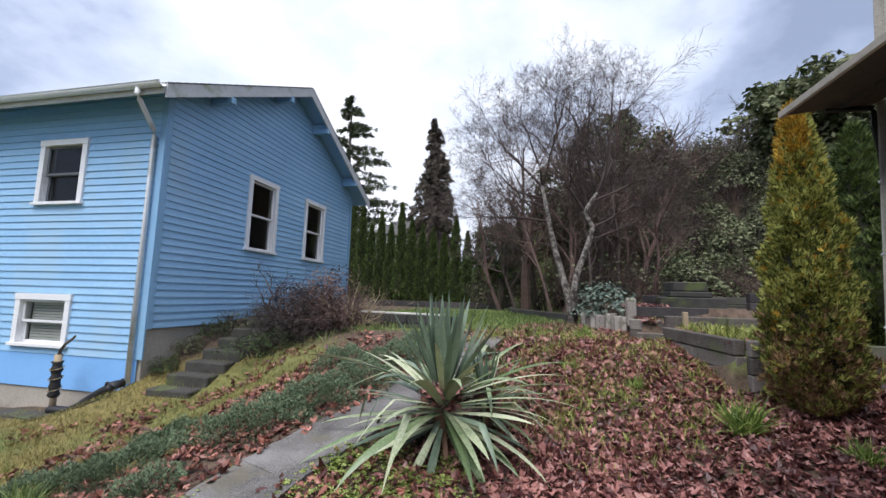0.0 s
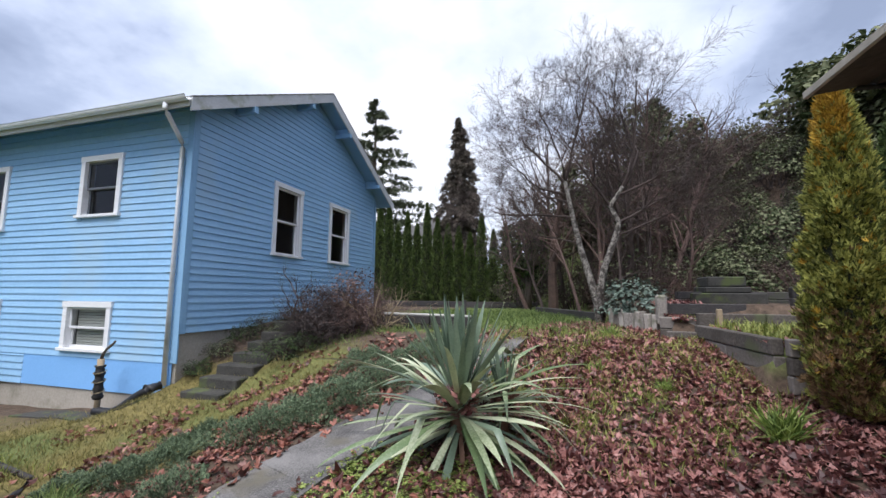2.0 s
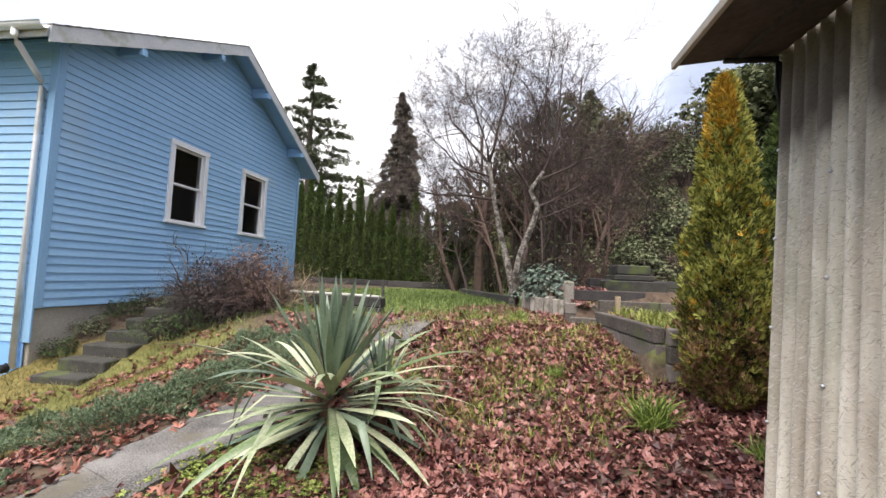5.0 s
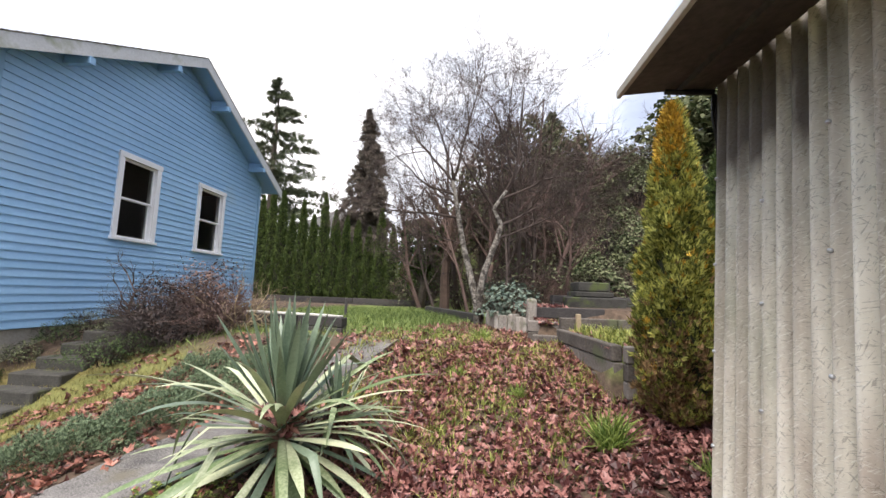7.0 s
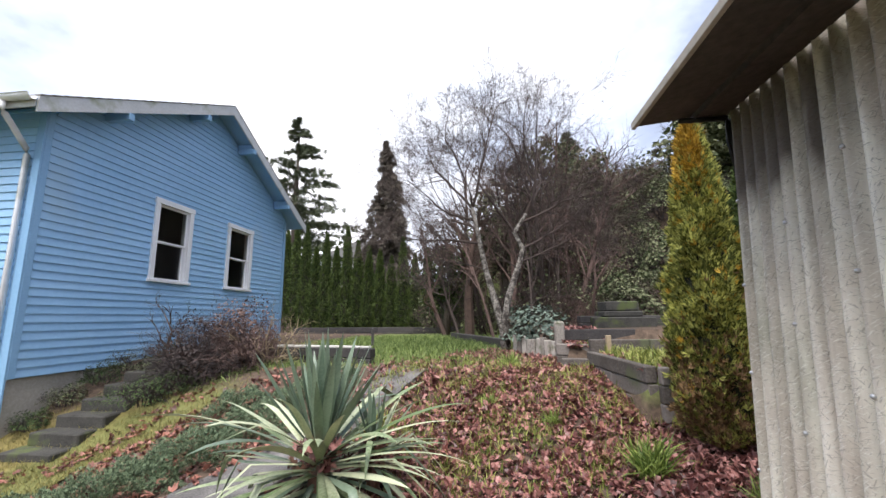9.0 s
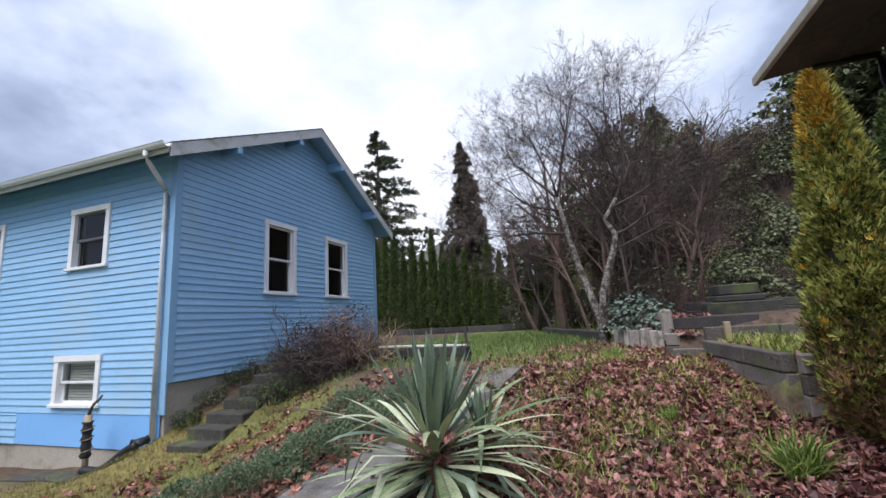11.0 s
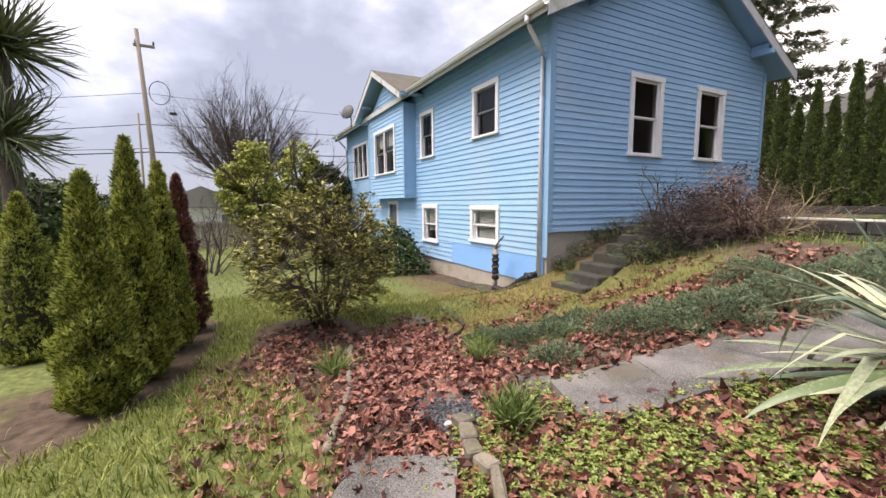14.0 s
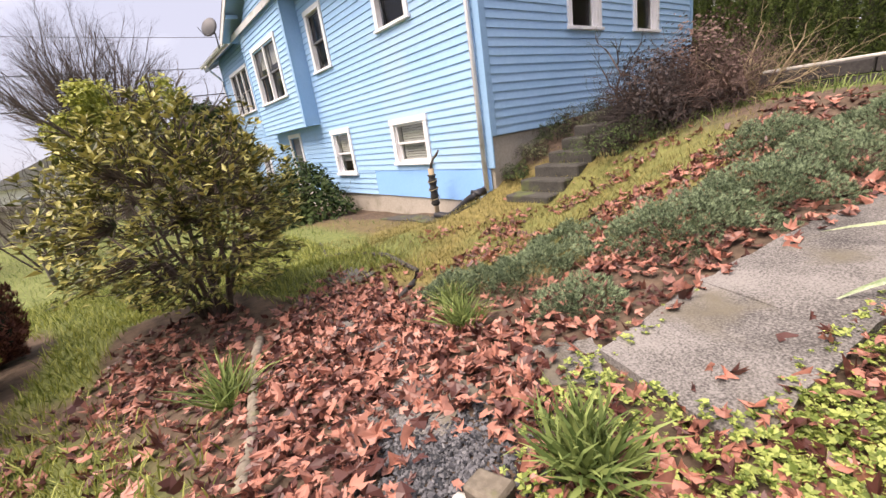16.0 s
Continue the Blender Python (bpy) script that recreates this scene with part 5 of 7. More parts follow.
def build_yucca(x, y, scale, counts, label="", stem=0.40, seed=1, lean=(0, 0)):
    """counts: upright blades, spreading leaves, hanging leaves, dead leaves."""
    ob = thing("yucca", label, "yucca", (x, y, gz(x, y)))
    rng = random.Random(seed)
    tube_mesh("stem", [(0, 0, -0.05), (0, 0, stem * 0.6), (lean[0], lean[1], stem + 0.03)], [0.085 * scale, 0.075 * scale, 0.05 * scale], DRYLEAF, ob, 9)
    upright, spreading, hanging, dead = counts

    def leaf(i, z, rise, L, w, droop, m, kink=0.0):
        yaw = i * 2.39996 + rng.uniform(-0.35, 0.35)
        q = 0.035 * scale
        leaf_strip((lean[0] + q * math.cos(yaw), lean[1] + q * math.sin(yaw), z), yaw, rise, L * scale, w * scale, droop, 0.30, ob, m,
                   rng.uniform(-0.6, 0.6), kink, rng.uniform(0.35, 0.6))
    for i in range(upright):
        t = i / upright
        leaf(i, stem + 0.04 - 0.05 * t, math.pi / 2 - 0.04 - 0.62 * t ** 1.2 + rng.uniform(-0.06, 0.06), rng.uniform(0.62, 0.82), rng.uniform(0.026, 0.036), 0.04 + 0.12 * t, YUCCA)
    for i in range(spreading):
        t = i / spreading
        snapped = rng.random() < 0.30
        leaf(i + 7, stem * (0.92 - 0.30 * t), 0.62 - 0.72 * t + rng.uniform(-0.22, 0.25), rng.uniform(0.80, 1.18), rng.uniform(0.026, 0.040),
             rng.uniform(0.25, 0.9) if snapped else rng.uniform(0.5, 1.5), YUCCAPALE if rng.random() < 0.85 else YUCCA, rng.uniform(0.5, 1.3) if snapped else 0.0)
    for i in range(hanging):
        t = i / hanging
        leaf(i + 3, stem * (0.66 - 0.24 * t), -0.15 - 0.6 * rng.random(), rng.uniform(0.6, 0.85), rng.uniform(0.028, 0.042), rng.uniform(0.4, 0.9), YUCCAPALE if rng.random() < 0.6 else YUCCA)
    for i in range(dead):
        leaf(i + 5, stem * rng.uniform(0.3, 0.75), -0.75 - 0.55 * rng.random(), rng.uniform(0.38, 0.6), rng.uniform(0.014, 0.028), 0.6, DRYLEAF)
    g = np.random.default_rng(seed)
    k = 150
    a = g.uniform(0, 6.283, k)
    q = g.uniform(0.04, 0.20, k) * scale
    tv, tf = maple_leaf()
    scatter("caught_leaf_litter", tv, tf, frames_from(up_ish(k, 0.9), g.uniform(0, 6.3, k)), np.column_stack([q * np.cos(a), q * np.sin(a), stem * g.uniform(0.70, 1.08, k) + 0.04]),
            0.058 * g.uniform(0.7, 1.3, k), LITTER, ob, "brown maple leaves caught between the blades")
    return ob


build_yucca(-0.72, 3.62, 1.0, (40, 62, 24, 26), label="large yucca with upright blades and drooping pale leaves", stem=0.44, seed=2)
build_yucca(-0.40, 3.86, 0.58, (14, 20, 6, 6), label="small yucca offset beside the large yucca", stem=0.34, seed=5)


# ---- conifers and hedge ----
def thuja(name, label, h, r, n, material, seed, category="cypress", tip=None, dead=None, group="", spike=0.0, size=0.075):
    """A columnar cypress at the origin: trunk, a core with inner shade as its colour, sprays outside."""
    rng = np.random.default_rng(seed)
    ob = thing(name, label, category, group=group)
    tube_mesh("trunk", [(0, 0, -0.1), (0, 0, h * 0.5), (0.01, 0, h * 0.93)], [0.07 * r / 0.4, 0.05 * r / 0.4, 0.008], BARK, ob, 7)

    def radius(t):
        return r * np.minimum(1, (t + 0.03) / 0.16) ** 0.5 * np.clip(1 - t, 0, 1) ** (0.62 + spike) * 1.12
    # near-black solid core: the shade between sprays is put into its colour
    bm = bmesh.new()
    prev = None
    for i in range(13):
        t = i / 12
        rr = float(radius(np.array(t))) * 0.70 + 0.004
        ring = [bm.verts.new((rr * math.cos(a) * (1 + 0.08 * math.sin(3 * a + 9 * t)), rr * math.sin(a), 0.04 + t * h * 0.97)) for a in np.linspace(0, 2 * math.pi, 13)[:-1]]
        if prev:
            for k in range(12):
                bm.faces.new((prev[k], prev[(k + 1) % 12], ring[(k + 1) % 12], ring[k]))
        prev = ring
    part("shade_core", bm, CORE, ob, smooth=True)
    t = rng.random(n) ** 1.25
    a = rng.uniform(0, 2 * np.pi, n)
    lump = 1 + 0.15 * np.sin(4 * a + 13 * t) + 0.16 * np.sin(3 * a - 29 * t + seed) + 0.08 * np.sin(9 * a + 47 * t)
    rr = radius(t) * lump * rng.uniform(0.70, 1.0, n)
    pos = np.column_stack([rr * np.cos(a), rr * np.sin(a), 0.03 + t * h * 0.96])
    out = np.column_stack([np.cos(a), np.sin(a), np.zeros(n)])
    axis = out * rng.uniform(0.2, 0.9, (n, 1)) + np.array([[0, 0, 1.0]]) + rng.normal(0, 0.35, (n, 3))
    turns = frames_from(axis, rng.uniform(0, 6.3, n))
    size = size * rng.uniform(0.6, 1.35, n)
    tv, tf = spray()
    kinds = [(material, np.ones(n, bool))]
    if tip is not None:
        top = ((t + rng.normal(0, 0.06, n) > 0.80) & (np.cos(a - 2.6) > 0.0)) | (rng.random(n) < 0.04)
        kinds = [(material, ~top), (tip, top)]
    if dead is not None:
        low = (t + rng.normal(0, 0.07, n) < 0.24) & (rng.random(n) < 0.65) & (np.cos(a + 2.4) > -0.6)
        kinds = [(m, k & ~low) for m, k in kinds] + [(dead, low)]
    for m, k in kinds:
        scatter("foliage", tv, tf, turns[k], pos[k], size[k], m, ob)
    return ob


def set_at(ob, x, y, rz=0.0, s=1.0, dz=0.0):
    ob.matrix_basis = pose(x, y, gz(x, y) + dz, 0, 0, rz) @ Matrix.Diagonal((s, s, s, 1))
    return ob


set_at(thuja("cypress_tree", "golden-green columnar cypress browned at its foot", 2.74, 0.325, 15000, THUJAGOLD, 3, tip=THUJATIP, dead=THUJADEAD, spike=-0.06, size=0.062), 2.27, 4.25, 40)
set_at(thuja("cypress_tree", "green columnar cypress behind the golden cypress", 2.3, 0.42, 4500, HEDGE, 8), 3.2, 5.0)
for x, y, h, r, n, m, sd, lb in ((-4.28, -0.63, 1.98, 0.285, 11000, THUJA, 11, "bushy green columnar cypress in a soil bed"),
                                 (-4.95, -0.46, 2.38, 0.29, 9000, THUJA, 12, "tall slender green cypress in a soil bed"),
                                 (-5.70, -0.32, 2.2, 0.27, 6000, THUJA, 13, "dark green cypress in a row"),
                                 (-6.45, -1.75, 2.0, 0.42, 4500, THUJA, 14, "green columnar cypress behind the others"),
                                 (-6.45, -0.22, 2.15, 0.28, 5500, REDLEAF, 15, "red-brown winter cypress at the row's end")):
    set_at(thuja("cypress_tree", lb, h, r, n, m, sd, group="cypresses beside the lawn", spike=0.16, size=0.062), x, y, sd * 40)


def build_hedge():
    kinds = [thuja("hedge_cypress", "dark green hedge cypress in a tight row", 5.2, 0.41, 6000, HEDGE, 30 + k, group="cypress hedge", spike=0.02, size=0.095) for k in range(3)]
    n = 16
    for i in range(-3, n):
        t = i / (n - 1)
        x, y = -9.6 + 9.0 * t, 20.8 - 2.0 * t
        s = (1.06 - 0.42 * t) * (1 + 0.10 * math.sin(i * 2.7) + 0.08 * math.cos(i * 5.1))
        ob = kinds[i] if 0 <= i < 3 else copy_thing(kinds[i % 3], Matrix())
        ob.matrix_basis = pose(x, y, gz(x, y) - 0.05, 0, 0, i * 67) @ Matrix.Diagonal((1.0 - 0.12 * t, 1.0 - 0.12 * t, s, 1))


build_hedge()


def fir(name, label, h, r, material, seed, sparse=0.0, layers=26, droop=0.42, boughs=8, fine=0.62):
    """A conifer with whorls of drooping boughs."""
    rng = np.random.default_rng(seed)
    ob = thing(name, label, "conifer tree")
    tube_mesh("trunk", [(0, 0, -0.3), (0, 0, h * 0.6), (0.05, 0, h)], [h * 0.018, h * 0.012, 0.02], BARK, ob, 8)
    pos, axis, size = [], [], []
    bv, bf = [], []
    for k in range(layers):
        t = 0.10 + 0.90 * k / (layers - 1)
        for b in range(boughs):
            if rng.random() < sparse:
                continue
            a = rng.uniform(0, 2 * np.pi)
            L = r * (1 - t) ** 0.75 * rng.uniform(0.55, 1.15) + 0.15
            z = h * t + rng.normal(0, h * 0.012)
            pts = [Vector((math.cos(a) * L * s, math.sin(a) * L * s, z - L * (droop * s * s - 0.10 * s))) for s in (0, 0.5, 1)]
            vs, fs = tube(pts, [0.035, 0.02, 0.006], 3)
            bf += [tuple(i + len(bv) for i in f) for f in fs]
            bv += [tuple(v) for v in vs]
            m = int((16 + 46 * L / r) / fine)
            s = rng.uniform(0.12, 1.0, m)
            p = np.column_stack([np.cos(a) * L * s, np.sin(a) * L * s, z - L * (droop * s * s - 0.10 * s)]) + rng.normal(0, 0.06 + 0.045 * L, (m, 3)) * np.array([1, 1, 0.30 + 0.5 * droop])
            pos.append(p)
            axis.append(np.column_stack([np.full(m, math.cos(a)), np.full(m, math.sin(a)), np.full(m, -1.3 * droop)]) + rng.normal(0, 0.45, (m, 3)))
            size.append(rng.uniform(0.4, 0.95, m) * h / 17 * fine)
    tagged(link_mesh("branchwork", bv, bf, BARK, ob), kind="stuff")
    tv, tf = spray(5, 0.09)
    pos, axis, size = np.concatenate(pos), np.concatenate(axis), np.concatenate(size)
    scatter("crown", tv, tf, frames_from(axis, rng.uniform(0, 6.3, len(pos))), pos, size, material, ob)
    return ob


def plant(ob, x, y, base, rz=0.0):
    ob.matrix_basis = pose(x, y, base, 0, 0, rz)
    return ob


plant(fir("fir_tree", "broad dark conifer behind the house", 17.4, 7.6, FIR, 41, 0.30, 20, 0.12, 7), -15.6, 32.0, 1.0)
plant(fir("fir_tree", "slender drooping brownish conifer behind the hedge", 18.6, 3.9, FIRBROWN, 42, 0.10, 30, 0.75, 8), -9.9, 40.0, 1.0)
plant(fir("fir_tree", "dark conifer on the wooded bank", 12.6 - gz(5.2, 24.0), 2.4, FIR, 43, 0.1), 5.2, 24.0, gz(5.2, 24.0) - 0.3)


# ---- bare trees and shrubs ----
def grow(rng, vs, fs, start, way, length, radius, level, spec):
    """Grows one branch and its children into vs, fs. spec: per level (segments, children, length ratio, spread, wander, lift)."""
    seg, kids, ratio, spread, wander, lift = spec[level]
    pts, rad = [start], [radius]
    d = way.normalized()
    for i in range(seg):
        d = (d + Vector((rng.gauss(0, wander), rng.gauss(0, wander), rng.gauss(0, wander) + lift))).normalized()
        pts.append(pts[-1] + d * (length / seg))
        rad.append(radius * (1 - 0.72 * (i + 1) / seg))
    sides = 7 if level == 0 else 5 if level == 1 else 3
    tv, tf = tube(pts, rad, sides)
    base = len(vs)
    vs += [tuple(v) for v in tv]
    fs += [tuple(i + base for i in f) for f in (tf if level < 2 else tf[:-2])]
    if level + 1 < len(spec):
        for k in range(kids):
            t = 0.25 + 0.75 * (k + rng.random()) / kids
            i = min(int(t * seg), seg - 1)
            u = t * seg - i
            p = pts[i].lerp(pts[i + 1], min(u, 1))
            dd = (pts[i + 1] - pts[i]).normalized()
            side = dd.orthogonal().normalized()
            side.rotate(Matrix.Rotation(rng.uniform(0, 6.283), 3, dd))
            w = (dd + side * spread * rng.uniform(0.6, 1.3)).normalized()
            grow(rng, vs, fs, p, w, length * ratio * rng.uniform(0.65, 1.2) * (1.15 - 0.4 * t), max(rad[i] * 0.50, 0.0020), level + 1, spec)


def build_bare_tree():
    x, y = 0.74, 8.2
    ob = thing("bare_tree", "leafless lichen-barked garden tree with two leaning trunks", "tree", (x, y, gz(x, y)))
    rng = random.Random(12)
    trunks = [[(0, 0, -0.1), (-0.03, 0, 0.35), (-0.14, 0.05, 0.8), (-0.30, 0.1, 1.4), (-0.42, 0.1, 2.0), (-0.55, 0.15, 2.75)],
              [(0.02, 0, 0.1), (0.0, -0.05, 0.55), (0.08, -0.1, 1.0), (0.30, -0.1, 1.6), (0.36, -0.1, 1.85), (0.22, -0.1, 2.15), (0.45, -0.05, 2.5)]]
    for p, r0 in zip(trunks, (0.085, 0.075)):
        n = len(p)
        tube_mesh("trunk", p, [r0 * (1 - 0.60 * i / (n - 1)) for i in range(n)], BARKPALE, ob, 9)
    spec = [(6, 8, 0.66, 0.85, 0.15, 0.02), (5, 8, 0.60, 0.85, 0.17, 0.01), (4, 8, 0.58, 0.85, 0.18, 0.01), (3, 4, 0.6, 0.8, 0.18, 0.0), (2, 0, 0, 0, 0.15, 0)]
    limbs = [((-0.42, 0.1, 2.0), (-0.9, -0.2, 0.15), 1.7, 0.028), ((-0.55, 0.15, 2.7), (-0.45, 0.3, 0.9), 1.8, 0.030), ((-0.55, 0.15, 2.7), (0.25, 0.0, 1.0), 1.9, 0.030),
             ((-0.50, 0.13, 2.45), (-0.8, -0.4, 0.5), 1.6, 0.024), ((0.36, -0.1, 1.85), (0.7, 0.1, 0.35), 1.5, 0.024), ((0.22, -0.1, 2.15), (-0.6, -0.3, 0.9), 1.7, 0.026),
             ((0.45, -0.05, 2.5), (0.6, 0.2, 0.9), 1.8, 0.028), ((0.45, -0.05, 2.5), (0.15, -0.2, 1.0), 1.9, 0.028), ((0.40, -0.08, 2.35), (0.9, -0.3, 0.5), 1.6, 0.024), ((-0.5, 0.12, 2.3), (-0.5, 0.7, 0.5), 1.6, 0.022), ((-0.3, 0.1, 1.5), (-0.9, 0.3, 0.5), 1.3, 0.018),
             ((0.3, -0.1, 1.6), (0.9, -0.2, 0.35), 1.4, 0.018), ((0.45, -0.05, 2.5), (0.3, 0.8, 0.7), 1.7, 0.024), ((-0.55, 0.15, 2.75), (-0.1, -0.6, 0.8), 1.7, 0.024)]
    for p, d, L, r in limbs:
        vs, fs = [], []
        grow(rng, vs, fs, Vector(p), Vector(d), L, r, 0, spec)
        link_mesh("limb", vs, fs, TWIG, ob)


build_bare_tree()


def brush(name, label, n, h, r, material, seed, category="shrub", spec=None, leaves=None, leaf_mat=None, kind="", spread=0.9, thick=0.010, group="", whorls=0, each=False):
    """A many-stemmed shrub: arching stems with twigs, and leaves if asked."""
    rng = random.Random(seed)
    ob = thing(name, label, category, kind=kind, group=group)
    vs, fs = [], []
    spec = spec or [(5, 6, 0.5, 0.8, 0.16, -0.02), (4, 4, 0.5, 0.9, 0.18, 0.0), (3, 0, 0, 0, 0.2, 0)]
    for i in range(n):
        a, q = rng.uniform(0, 6.283), rng.random() ** 0.5
        p = Vector((math.cos(a) * r * 0.45 * q, math.sin(a) * r * 0.45 * q, -0.03))
        d = Vector((math.cos(a) * spread * q, math.sin(a) * spread * q, 1.0))
        grow(rng, vs, fs, p, d, h * rng.uniform(0.7, 1.15) * (0.8 if leaves else 1.0), thick * rng.uniform(0.7, 1.4), 0, spec)
        if each:
            link_mesh("stem", vs, fs, material, ob)
            vs, fs = [], []
    if vs:
        link_mesh("tangle", vs, fs, material, ob)
    if leaves:
        g = np.random.default_rng(seed)
        count, size, w = leaves
        d = g.normal(0, 1, (count, 3))
        d /= np.linalg.norm(d, axis=1, keepdims=True)
        d[:, 2] = np.abs(d[:, 2]) * 1.0 - 0.12
        lump = 1 + 0.16 * np.sin(5 * d[:, 0] + 3 * d[:, 1] + seed) + 0.14 * np.sin(7 * d[:, 2] + 4 * d[:, 0]) + 0.08 * np.sin(13 * d[:, 1] + 11 * d[:, 2])
        rad = g.uniform(0.60, 1.0, (count, 1)) ** 0.6 * lump[:, None]
        pos = d * rad * np.array([[r, r, h]])
        pos[:, 2] = np.maximum(pos[:, 2] + 0.14 * h, 0.04)
        if whorls:
            pick = g.integers(0, whorls, count)
            pos = pos[:whorls][pick] + g.normal(0, 0.045 * r, (count, 3)) * np.array([[1, 1, 0.6]])
            d = d[:whorls][pick] * 0.5 + g.normal(0, 0.5, (count, 3))
        axis = d * 0.7 + np.array([[0, 0, 0.55]]) + g.normal(0, 0.4, (count, 3))
        tv, tf = oval(w)
        scatter("foliage", tv, tf, frames_from(axis, g.uniform(0, 6.3, count)), pos, size * g.uniform(0.6, 1.3, count), leaf_mat, ob)
    return ob


TANGLE = [(6, 6, 0.5, 0.9, 0.26, -0.04), (4, 3, 0.5, 0.9, 0.28, -0.02), (3, 0, 0, 0, 0.3, 0)]
BUSHY = [(5, 5, 0.5, 0.7, 0.12, 0.02), (4, 4, 0.5, 0.8, 0.15, 0.02), (3, 0, 0, 0, 0.2, 0)]


def build_rhododendron(x, y, h, r, whorls):
    """An open bush: crooked stems, twigs out to whorls of leaves, dense on top and bare near the ground."""
    ob = thing("rhododendron", "open rhododendron bush with yellow-green winter leaves", "shrub", (x, y, gz(x, y)))
    g, rng = np.random.default_rng(51), random.Random(51)
    ends = []
    for k in range(17):
        a = k * 2.39996
        q = (0.25 + 0.75 * ((k + 0.5) / 17) ** 0.6) * r * 0.62
        top = h * (0.80 - 0.42 * (q / (r * 0.62)) ** 2 * rng.uniform(0.6, 1.1))
        pts = [Vector((0.10 * math.cos(a), 0.10 * math.sin(a), -0.05))]
        for s in (0.25, 0.5, 0.75, 1.0):
            pts.append(Vector((q * s ** 0.8 * math.cos(a) + rng.gauss(0, 0.035), q * s ** 0.8 * math.sin(a) + rng.gauss(0, 0.035), top * s)))
        tube_mesh("stem", pts, [0.019, 0.017, 0.014, 0.011, 0.008], BARK, ob, 6)
        ends += pts[2:]
    tips, vs, fs = [], [], []
    for k in range(whorls):
        d = g.normal(0, 1, 3)
        d /= np.linalg.norm(d)
        lump = 1 + 0.13 * math.sin(5 * d[0] + 3 * d[1]) + 0.11 * math.sin(7 * d[2] + 4 * d[0] + 1) + 0.07 * math.sin(11 * d[1] + 6 * d[0])
        c = Vector(d * lump * g.uniform(0.55, 1.0) ** 0.5 * np.array([r, r, h * 0.46])) + Vector((0, 0, h * 0.53))
        if c.z < h * 0.11 or (c.z < h * 0.34 and rng.random() < 0.25):
            continue
        near = min(ends, key=lambda e: (e - c).length + 0.5 * max(0, e.z - c.z))
        mid = near.lerp(c, 0.55) + Vector((rng.gauss(0, 0.03), rng.gauss(0, 0.03), -0.03))
        tv, tf = tube([near, mid, c], [0.006, 0.0045, 0.003], 4)
        fs += [tuple(i + len(vs) for i in f) for f in tf]
        vs += [tuple(v) for v in tv]
        tips.append((c, Vector(d)))
    link_mesh("branchwork", vs, fs, BARK, ob)
    pos, axis = [], []
    for c, d in tips:
        for k in range(rng.randint(9, 14)):
            a = k * 2.39996
            out = Vector((math.cos(a), math.sin(a), rng.uniform(-0.25, 0.9))) + d * 0.35
            pos.append(c + Vector((rng.gauss(0, 0.012), rng.gauss(0, 0.012), rng.gauss(0, 0.02))))
            axis.append(out)
    n = len(pos)
    v = np.array(axis)
    v /= np.linalg.norm(v, axis=1, keepdims=True)
    # the leaf's length runs outwards, its face looks upwards
    side = np.cross(v, np.array([[0, 0, 1.0]]) + g.normal(0, 0.35, (n, 3)))
    side /= np.linalg.norm(side, axis=1, keepdims=True)
    turns = np.stack([side, v, np.cross(side, v)], 2)
    tv, tf = oval(0.19)
    scatter("foliage", tv, tf, turns, np.array(pos), 0.082 * g.uniform(0.6, 1.25, n), RHODO, ob)


build_rhododendron(-5.42, 1.40, 1.74, 0.94, 980)
set_at(brush("evergreen_bush", "dark glossy evergreen bush against the house", 14, 1.30, 0.95, BARK, 52, leaves=(3600, 0.12, 0.3), leaf_mat=DARKLEAF, spec=BUSHY), -10.9, 4.35, 0)
set_at(brush("evergreen_bush", "dark glossy evergreen bush by the basement door", 12, 0.95, 0.7, BARK, 57, leaves=(1800, 0.12, 0.3), leaf_mat=DARKLEAF, spec=BUSHY), -12.3, 4.2, 0)
set_at(brush("blue_shrub", "low blue-green broadleaf shrub beside the bare tree", 12, 0.62, 0.62, BARK, 53, leaves=(1100, 0.085, 0.3), leaf_mat=BLUELEAF, spec=BUSHY), 1.28, 8.15, 0, dz=0.22)
# bare shrubs against the gable wall
set_at(brush("bare_shrub", "tangled dark leafless shrub below the gable windows", 150, 0.98, 0.68, DARKTWIG, 54, thick=0.012, each=True, leaves=(3600, 0.05, 0.26), leaf_mat=DARKTWIG, spread=1.4, spec=TANGLE), -4.0, 6.85, 10)
set_at(brush("bare_shrub", "tangled red-brown leafless shrub below the gable windows", 150, 1.12, 0.55, REDTWIG, 55, thick=0.012, each=True, leaves=(2200, 0.05, 0.3), leaf_mat=REDTWIG, spread=1.2, spec=TANGLE), -3.6, 7.1, 50)
set_at(brush("bare_shrub", "tangled straw-brown leafless shrub at the low wall", 22, 0.8, 0.35, STRAW, 56, thick=0.011, each=True, spread=1.5, spec=TANGLE), -3.15, 7.15, 90)
set_at(brush("low_heather", "low dark heathery shrub beside the steps", 60, 0.34, 0.55, DARKTWIG, 58, thick=0.006, leaves=(1500, 0.035, 0.2), leaf_mat=DARKLEAF), -4.45, 6.2, 0)
set_at(brush("low_heather", "low dark heathery shrub beside the steps", 50, 0.30, 0.42, DARKTWIG, 59, thick=0.006, leaves=(1200, 0.035, 0.2), leaf_mat=DARKLEAF), -4.05, 6.35, 0)


